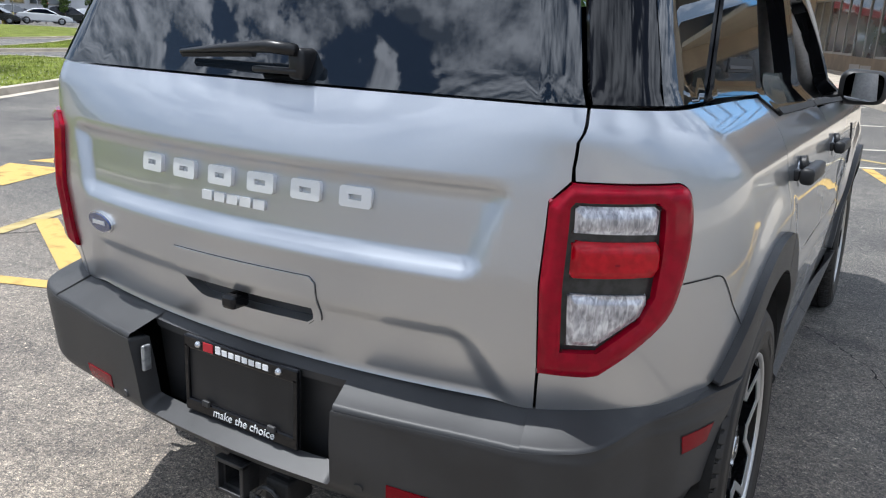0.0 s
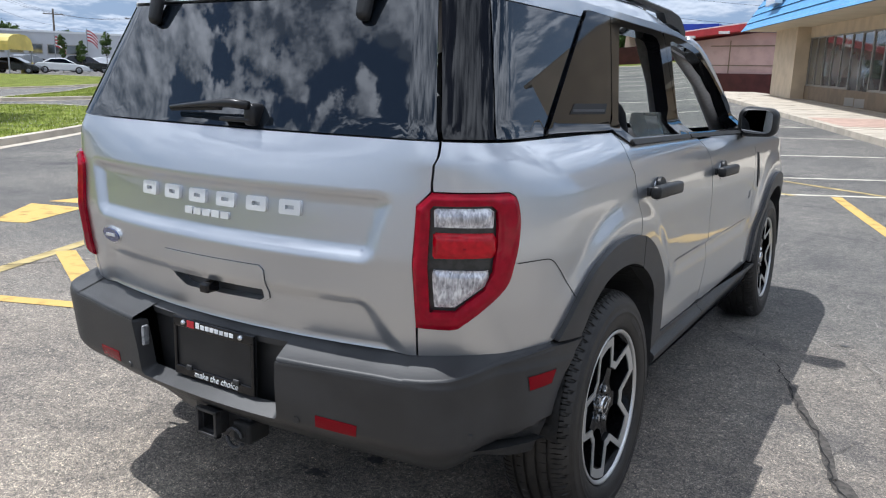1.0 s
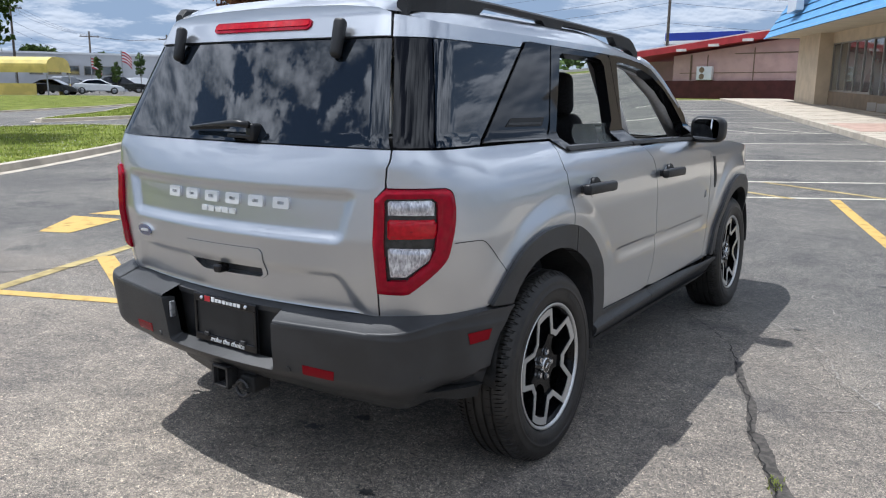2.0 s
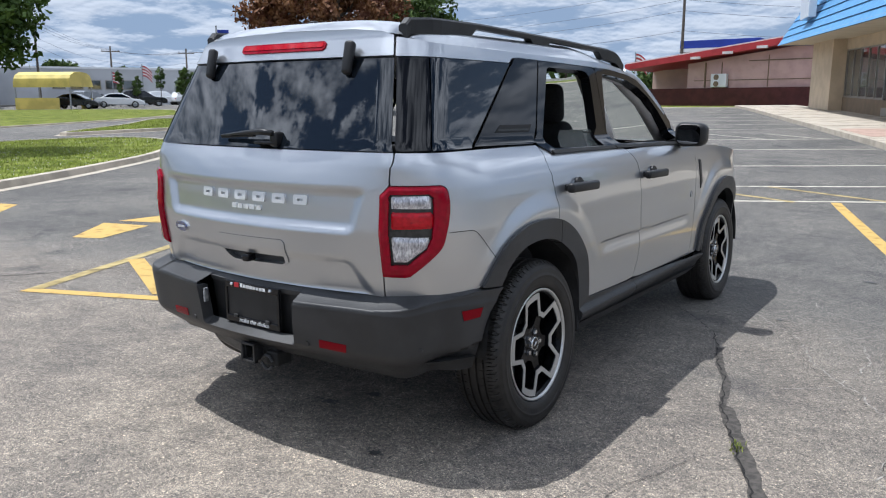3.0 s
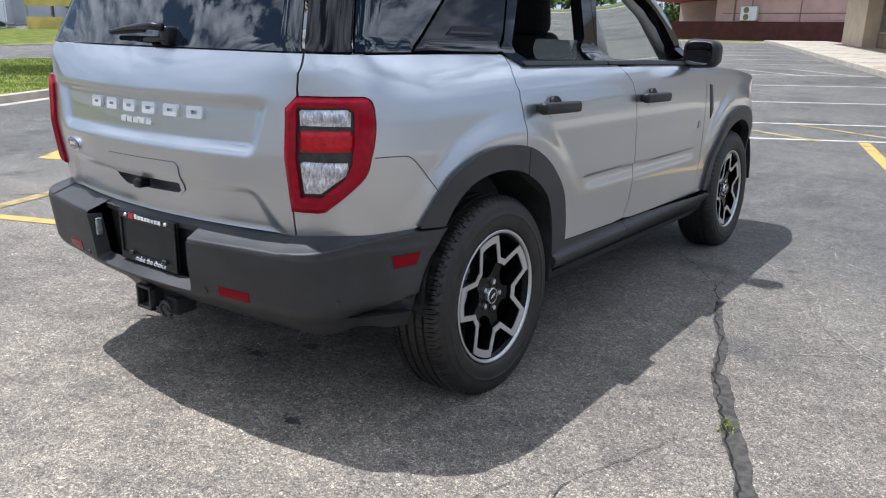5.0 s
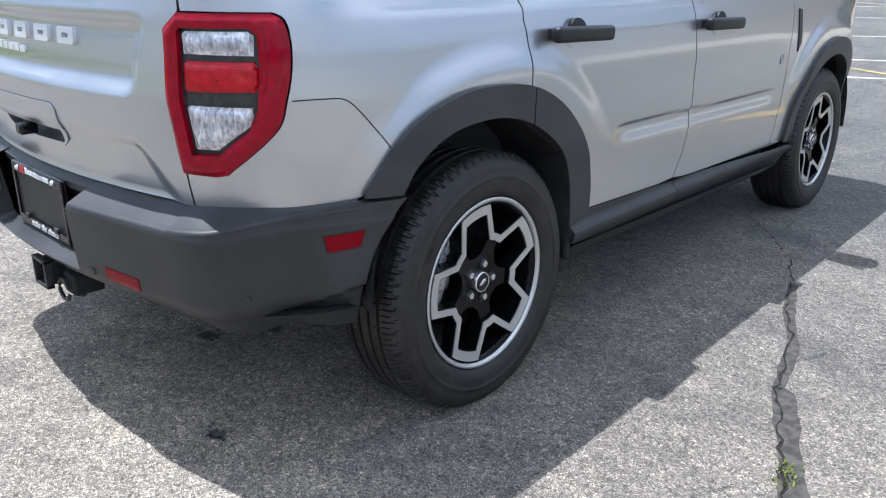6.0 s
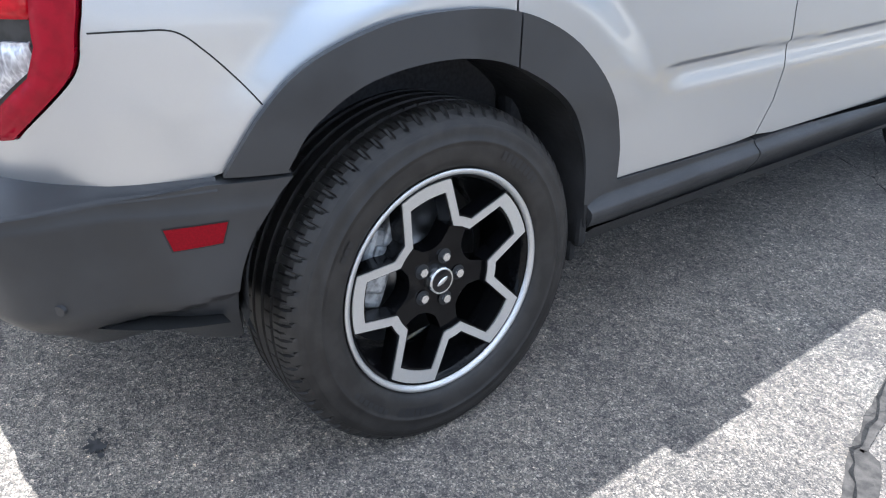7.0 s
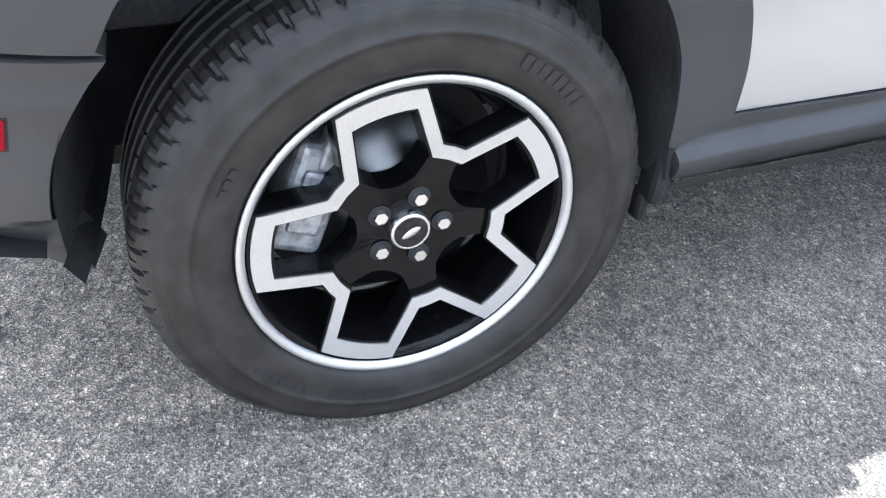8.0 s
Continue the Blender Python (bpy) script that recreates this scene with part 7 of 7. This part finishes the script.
# yellow awning in front of an entrance
AW = facing(61.4, 84.0) @ Matrix.Rotation(math.radians(-32), 4, "Z") @ Matrix.Diagonal((0.74, 0.74, 0.85, 1.0))
awning = thing("awning", "yellow cloth entrance awning on posts with low yellow walls", "awning")
arc = [(3.05 * math.sin(t) * 0.0 + y_, z_) for t, (y_, z_) in zip(range(9), ((-2.6, 3.0), (-2.55, 3.35), (-2.2, 3.75), (-1.4, 4.05), (0, 4.15), (1.4, 4.05), (2.2, 3.75), (2.55, 3.35), (2.6, 3.0)))]
bm = bmesh.new()
ra = [bm.verts.new((-3.9, a, b)) for a, b in arc]
rb = [bm.verts.new((3.6, a, b)) for a, b in arc]
for i in range(8):
    bm.faces.new((ra[i], ra[i + 1], rb[i + 1], rb[i]))
bm.faces.new(ra[::-1]); bm.faces.new(rb)
part("cover", turned(bm, AW), M_YELLOWSHEET, awning, "yellow awning cover")
part("valance", turned(join(box(-3.95, 3.65, -2.65, -2.55, 2.4, 3.05), box(3.58, 3.66, -2.6, 2.6, 2.5, 3.0)), AW), M_YELLOWSHEET, awning)
for px_, py_ in ((-3.8, -2.5), (3.5, -2.5), (-3.8, 2.5), (3.5, 2.5)):
    part("post", turned(tube([(px_, py_, 0), (px_, py_, 3.0)], 0.09, 8), AW), M_CALIPER, awning)
part("low_wall", turned(box(-3.9, 2.0, -2.62, -2.45, 0, 1.25), AW), M_YELLOWSHEET, awning)
part("low_wall", turned(box(3.4, 3.6, 0.0, 2.5, 0, 1.25), AW), M_YELLOWSHEET, awning)
part("entrance_floor", turned(box(-3.9, 3.6, -2.5, 2.5, -0.05, 0.06), AW), M_CONCRETE, awning)

long_b = thing("long_building", "long low pale grey building with small windows", "building")
LB = facing(57.5, 112.0)
part("wall", turned(box(-14, 26, 0, 14, 0, 4.6), LB), M_GREYWALL, long_b)
part("wall", turned(box(-30, -14, -5, 14, 0, 3.9), LB), M_WHITEPAINT, long_b, "white wall")
part("parapet", turned(box(-14.1, 26.1, -0.1, 14, 4.6, 4.85), LB), M_WHITEPAINT, long_b)
for k in range(5):
    w = part("window", turned(box(-8.0 + 2.1 * k, -6.4 + 2.1 * k, -0.06, 0.05, 2.0, 3.2), LB), M_MULLION, long_b)
    part("pane", turned(box(-7.9 + 2.1 * k, -6.5 + 2.1 * k, -0.09, -0.065, 2.1, 3.1), LB), M_SHOPGLASS, w)
white_b = thing("white_building", "white building at the edge of the lot", "building")
part("wall", turned(box(-6, 0, 0, 10, 0, 3.9), facing(65.0, 92)), M_WHITEPAINT, white_b)


def far_car(kind, paint_mat, az, d, yaw, label):
    """A parked car seen small: lower body, cabin, glass, wheels, lamps."""
    ob = thing("parked_car", label, "car", "parked cars")
    x, y, z = way(az, d)
    m = Matrix.Translation((x, y, z)) @ Matrix.Rotation(math.radians(yaw), 4, "Z")
    L, H, W = (4.65, 1.45, 1.80) if kind == "sedan" else (4.7, 1.72, 1.88)
    hl = L / 2
    if kind == "sedan":
        side = [(-hl, 0.35), (-hl, 0.80), (-hl + 0.25, 0.98), (-1.35, 1.02), (0.75, 0.97), (hl - 0.35, 0.80), (hl, 0.62), (hl, 0.30)]
        cab = [(-1.75, 0.98), (-0.95, 1.38), (-0.2, H), (0.25, 1.42), (1.25, 0.93)]
    else:
        side = [(-hl, 0.40), (-hl, 0.95), (-hl + 0.1, 1.08), (1.0, 1.06), (hl - 0.25, 0.95), (hl, 0.75), (hl, 0.35)]
        cab = [(-hl + 0.12, 1.05), (-hl + 0.42, 1.60), (-1.4, H), (0.1, 1.68), (1.1, 1.02)]

    def prism(poly, half, bev, shrink=0.0):
        bm_ = bmesh.new()
        f_ = bm_.faces.new([bm_.verts.new((a, -half, b)) for a, b in poly])
        r_ = bmesh.ops.extrude_face_region(bm_, geom=[f_])
        for v_ in r_["geom"]:
            if isinstance(v_, bmesh.types.BMVert):
                v_.co.y = half
        zmin = min(b for _, b in poly)
        for v_ in bm_.verts:
            v_.co.y *= 1 - shrink * (v_.co.z - zmin)
        bmesh.ops.recalc_face_normals(bm_, faces=bm_.faces[:])
        bmesh.ops.bevel(bm_, geom=bm_.edges[:], offset=bev, segments=2, affect="EDGES", profile=0.5)
        return bm_

    part("body", turned(prism(side, W / 2, 0.07), m), paint_mat, ob, smooth=False)
    part("cabin", turned(prism(cab, W / 2 - 0.06, 0.05, 0.35), m), paint_mat, ob)
    for sg_ in (1, -1):
        glass = [(a * 0.90 - 0.02, 1.0 + (b - 1.0) * 0.82) for a, b in cab]
        bm_ = bmesh.new()
        bm_.faces.new([bm_.verts.new((a, sg_ * ((W / 2 - 0.06) * (1 - 0.35 * (b - 0.98)) + 0.012), b)) for a, b in glass])
        bmesh.ops.solidify(bm_, geom=bm_.faces[:], thickness=0.01)
        part("side_glass", turned(bm_, m), M_GLASS_DARK, ob)
        for wx_ in (-hl + 0.85, hl - 0.92):
            v_, f_ = lathe([(-0.1, 0.20), (-0.1, 0.31), (-0.07, 0.335), (0.07, 0.335), (0.1, 0.31), (0.1, 0.20)], 20)
            wm = m @ Matrix.Translation((wx_, sg_ * (W / 2 - 0.08), 0.335)) @ Matrix.Rotation(math.radians(90 * sg_), 4, "Z")
            wob = put("wheel", mesh_of("wheel", v_, f_, M_RUBBER, True), ob, "", wm)
            v_, f_ = lathe([(0.075, 0.205), (0.09, 0.0)], 16)
            put("rim", mesh_of("rim", v_, f_, M_CALIPER), wob)
    part("rear_lamp", turned(box(-hl - 0.01, -hl + 0.15, -W / 2 + 0.05, -W / 2 + 0.35, 0.72, 0.86, 0.02), m), M_RED, ob)
    part("rear_lamp", turned(box(-hl - 0.01, -hl + 0.15, W / 2 - 0.35, W / 2 - 0.05, 0.72, 0.86, 0.02), m), M_RED, ob)
    part("head_lamp", turned(box(hl - 0.2, hl + 0.0, -W / 2 + 0.02, -W / 2 + 0.4, 0.60, 0.74, 0.02), m), M_CLEAR, ob)
    part("head_lamp", turned(box(hl - 0.2, hl + 0.0, W / 2 - 0.4, W / 2 - 0.02, 0.60, 0.74, 0.02), m), M_CLEAR, ob)
    return ob


far_car("sedan", M_WHITEPAINT, 57.55, 84.0, 58, "white sedan parked across a far lot")
far_car("suv", M_BLACKPAINT, 56.0, 92.0, 60, "black sport utility vehicle parked far off")
far_car("sedan", M_BLACKPAINT, 60.2, 83.5, 40, "black car parked by a yellow awning")
far_car("suv", M_GREYPAINT, 59.3, 94.0, 110, "dark grey car parked by an awning")
far_car("suv", M_WHITEPAINT, 54.7, 106.0, 75, "white sport utility vehicle in a far row")
far_car("suv", M_WHITEPAINT, 53.0, 106.0, 80, "white sport utility vehicle in a far row")
far_car("sedan", M_GREYPAINT, 58.9, 98.0, 80, "grey car in a far row")
far_car("suv", M_BLACKPAINT, 50.2, 90.0, 80, "black sport utility vehicle in a far row")
far_car("sedan", M_WHITEPAINT, 48.5, 92.0, 80, "white car in a far row")
far_car("sedan", M_BLACKPAINT, 66.5, 84.0, 60, "black car in a far row")

hyd = thing("fire_hydrant", "rusty red fire hydrant on a grass verge", "hydrant", at=Matrix.Translation(way(53.64, 36.6)))
v_, f_ = lathe([(0.0, 0.0), (0.0, 0.20), (0.06, 0.20), (0.08, 0.13), (0.50, 0.13), (0.52, 0.17), (0.57, 0.17), (0.60, 0.14), (0.70, 0.08), (0.74, 0.04), (0.78, 0.0)], 16)
up_m = Matrix.Rotation(math.radians(-90), 4, "Y")
put("barrel", mesh_of("barrel", v_, f_, M_HYDRANT, True), hyd, "", up_m)
for sg_ in (1, -1):
    part("nozzle", tube([(0, 0, 0.42), (0.22 * sg_, 0, 0.42)], 0.065, 10), M_HYDRANT, hyd)

# utility poles and wires
def pole(az, d, h, label="weathered wooden utility pole with crossarm"):
    x, y, z = way(az, d)
    ob = thing("utility_pole", label, "utility pole", "utility poles", at=pose(x, y, z, 0, 0, az + 8))
    part("shaft", tube([(0, 0, -0.2), (0, 0, h)], [0.17, 0.11], 8), M_POLE, ob)
    part("crossarm", box(-1.2, 1.2, -0.06, 0.06, h - 0.75, h - 0.62), M_POLE, ob)
    for sx in (-1.05, 0.0, 1.05):
        part("insulator", tube([(sx, 0, h - 0.62), (sx, 0, h - 0.44)], 0.05, 6), M_CALIPER, ob)
    return Vector((x, y, z + h - 0.5))


tops = [pole(69.5, 100, 10.0), pole(62.3, 105, 10.2), pole(57.9, 118, 7.9), pole(53.1, 125, 8.2), pole(40.0, 118, 9.0)]
for a, b in zip(tops, tops[1:]):
    for off in (-0.9, 0.0, 0.9):
        for drop_ in ((0.0,) if off else (0.0, 1.6, 2.6)):
            pts = [a.lerp(b, k / 14) + Vector((0, off, -drop_ - 4 * 0.5 * (k / 14) * (1 - k / 14))) for k in range(15)]
            w = part("power_cable", tube(pts, 0.014, 4), M_WIRE, None)
            tagged(w, "thin dark cable strung between utility poles", "cable", "power cables")
east_tops = [Vector(way(40.0, 118, 12)), Vector(way(18.3, 78, 11.5)), Vector(way(-6, 95, 11.5))]
pole(18.3, 78, 11.9)
for a, b in zip(east_tops, east_tops[1:]):
    for drop_ in (0.0, 1.4, 2.4, 4.2):
        pts = [a.lerp(b, k / 16) + Vector((0, 0, -0.5 - drop_ - 4 * 1.0 * (k / 16) * (1 - k / 16))) for k in range(17)]
        w = part("power_cable", tube(pts, 0.014, 4), M_WIRE, None)
        tagged(w, "thin dark cable strung between utility poles", "cable", "power cables")


def flag(az, d, h):
    x, y, z = way(az, d)
    ob = thing("flag_pole", "flag pole with a drooping striped flag", "flag pole", "flags", at=pose(x, y, z, 0, 0, az))
    part("pole", tube([(0, 0, 0), (0, 0, h)], 0.05, 6), M_CALIPER, ob)
    for k in range(7):
        verts = []
        for j in range(9):
            t = j / 8
            yy = 0.22 * math.sin(5 * t + k * 0.3) * t
            zz = h - 0.15 - 0.16 * k - 0.75 * t * t
            verts += [(0.05 + 0.95 * t, yy, zz), (0.05 + 0.95 * t, yy, zz - 0.16)]
        put("flag_stripe", mesh_of("flag_stripe", verts, [(2 * j, 2 * j + 1, 2 * j + 3, 2 * j + 2) for j in range(8)], M_FLAGRED if k % 2 == 0 else M_WHITE), ob)
    cant = [(0.05, 0.03, h - 0.13), (0.48, 0.10, h - 0.33), (0.48, 0.10, h - 0.88), (0.05, 0.03, h - 0.70)]
    put("flag_canton", mesh_of("flag_canton", cant, [(0, 1, 2, 3)], M_FLAGBLUE), ob)


flag(57.9, 96, 3.9)
flag(56.0, 92, 4.5)
flag(21.4, 70, 4.5)

# trees
def tree(name, label, az, d, height, crown_w, crown_h, leaf_mat, leaves, seed, trunk_r=0.18, leaf=0.16, crown_mid=None, at=None):
    rng = np.random.RandomState(seed)
    x, y, z = at if at else way(az, d)
    ob = thing(name, label, "tree", at=Matrix.Translation((x, y, z)))
    mid = crown_mid if crown_mid else height - crown_h / 2
    stems = [tube([(0, 0, -0.1), (0.05, 0.03, mid * 0.5), (0.0, 0.08, mid), (0.05, 0.05, height * 0.93)], [trunk_r, trunk_r * 0.75, trunk_r * 0.5, 0.03], 8)]
    tips = []
    for k in range(9):
        a = 2.4 * k + rng.uniform(-0.3, 0.3)
        h0 = mid - crown_h * 0.42 + crown_h * 0.7 * k / 9
        r = crown_w / 2 * rng.uniform(0.5, 0.85)
        tip = (r * math.cos(a), r * math.sin(a), h0 + rng.uniform(0.2, 0.5) * r)
        stems.append(tube([(0, 0, h0), (tip[0] * 0.5, tip[1] * 0.5, h0 + 0.25 * (tip[2] - h0)), tip], [trunk_r * 0.4, trunk_r * 0.25, 0.02], 6))
        tips.append(tip)
    part("trunk", join(*stems), M_BARK, ob)
    n_clump = 64
    d_ = rng.normal(0, 1, (n_clump, 3))
    d_ /= np.linalg.norm(d_, axis=1)[:, None]
    rad = rng.uniform(0.35, 1.0, n_clump) ** 0.5
    cl = d_ * rad[:, None] * np.array((crown_w / 2, crown_w / 2, crown_h / 2)) * 0.86 + np.array((0, 0, mid))
    size = rng.uniform(0.16, 0.30, n_clump) * min(crown_w, crown_h) * 0.62
    pick = rng.randint(0, n_clump, leaves)
    off = rng.normal(0, 1, (leaves, 3))
    off /= np.linalg.norm(off, axis=1)[:, None]
    pos = cl[pick] + off * (size[pick] * rng.uniform(0.45, 1.05, leaves))[:, None] * np.array((1.1, 1.1, 0.8))
    a = rng.normal(0, 1, (leaves, 3)); a /= np.linalg.norm(a, axis=1)[:, None]
    b = np.cross(a, rng.normal(0, 1, (leaves, 3))); b /= np.linalg.norm(b, axis=1)[:, None]
    s = leaf * rng.uniform(0.6, 1.3, leaves)[:, None]
    vv = np.stack([pos - a * s, pos + b * s * 0.5, pos + a * s, pos - b * s * 0.5], 1).reshape(-1, 3)
    put("crown", mesh_of("crown", vv, [(4 * i, 4 * i + 1, 4 * i + 2, 4 * i + 3) for i in range(leaves)], leaf_mat), ob)
    return ob


tree("broadleaf_tree", "leafy green tree beside the lot", 66.4, 24.0, 7.2, 4.3, 5.6, M_LEAF, 14000, 11, 0.14, 0.11)
tree("copper_tree", "broad copper-red leaved tree behind the lot", 42.6, 50.0, 9.6, 11.8, 8.0, M_LEAFRED, 26000, 12, 0.3, 0.19)
tree("broadleaf_tree", "leafy green tree behind the lot", 37.0, 58.0, 8.6, 7.0, 6.0, M_LEAF, 9000, 13, 0.22, 0.19)
tree("young_tree", "slim young green tree by a far lot", 53.2, 80.0, 4.0, 2.0, 3.4, M_LEAF, 2200, 14, 0.07, 0.14)
tree("young_tree", "slim young green tree by a far lot", 51.7, 82.0, 4.4, 2.2, 3.8, M_LEAF, 2200, 15, 0.07, 0.14)
tree("young_tree", "thin sapling by a far lot", 57.5, 90.0, 3.9, 0.9, 2.6, M_LEAF, 600, 16, 0.05, 0.13)
tree("young_tree", "thin sapling by a far lot", 56.4, 90.0, 3.3, 1.1, 2.4, M_LEAF, 700, 17, 0.05, 0.13)
tree("young_tree", "thin sapling by a far lot", 54.9, 92.0, 4.6, 1.2, 3.2, M_LEAF, 700, 18, 0.05, 0.13)
tree("broadleaf_tree", "far rounded green tree", 61.0, 150.0, 7.6, 7.0, 5.4, M_LEAF, 3000, 19, 0.2, 0.35)
tree("broadleaf_tree", "far rounded green tree", 57.0, 160.0, 7.0, 9.0, 4.4, M_LEAF, 2500, 20, 0.2, 0.35)
tree("broadleaf_tree", "far rounded green tree", 19.8, 130.0, 7.2, 8.0, 5.4, M_LEAF, 3000, 21, 0.2, 0.35)
tree("broadleaf_tree", "far rounded green tree", 27.0, 130.0, 8.2, 12.0, 6.0, M_LEAF, 3500, 22, 0.2, 0.35)
tree("broadleaf_tree", "far rounded green tree", 31.5, 140.0, 8.2, 12.0, 6.0, M_LEAF, 3500, 23, 0.2, 0.35)

# a far belt of woods behind everything, and open country behind the walk
rngw = np.random.RandomState(31)
nw = 26000
ang = rngw.uniform(0, 2 * math.pi, nw)
rr_ = rngw.uniform(240, 300, nw)
hh_ = rngw.uniform(0, 1, nw) ** 0.7 * (7 + 3 * np.sin(ang * 23) + 2 * np.sin(ang * 61 + 1))
px_, py_ = rr_ * np.cos(ang), rr_ * np.sin(ang)
pz_ = rise(py_) + hh_
a = rngw.normal(0, 1, (nw, 3)); a /= np.linalg.norm(a, axis=1)[:, None]
b = np.cross(a, rngw.normal(0, 1, (nw, 3))); b /= np.linalg.norm(b, axis=1)[:, None]
pw = np.stack([px_, py_, pz_], 1)
s = rngw.uniform(0.9, 1.9, nw)[:, None]
vv = np.stack([pw - a * s, pw + b * s * 0.7, pw + a * s, pw - b * s * 0.7], 1).reshape(-1, 3)
tagged(put("far_woods", mesh_of("far_woods", vv, [(4 * i, 4 * i + 1, 4 * i + 2, 4 * i + 3) for i in range(nw)], M_LEAF)), "far belt of green woods", "woods", "", "stuff")

# blue street banner
ban = thing("street_sign", "blue banner sign on a tall post", "sign", at=pose(*way(51.0, 66), 0, 0, 50))
part("post", tube([(0, 0, 0), (0, 0, 6.6)], 0.06, 6), M_CALIPER, ban)
part("banner", box(0.08, 0.95, -0.03, 0.03, 5.0, 6.3, 0.01), M_SIGNBLUE, ban, "blue banner")
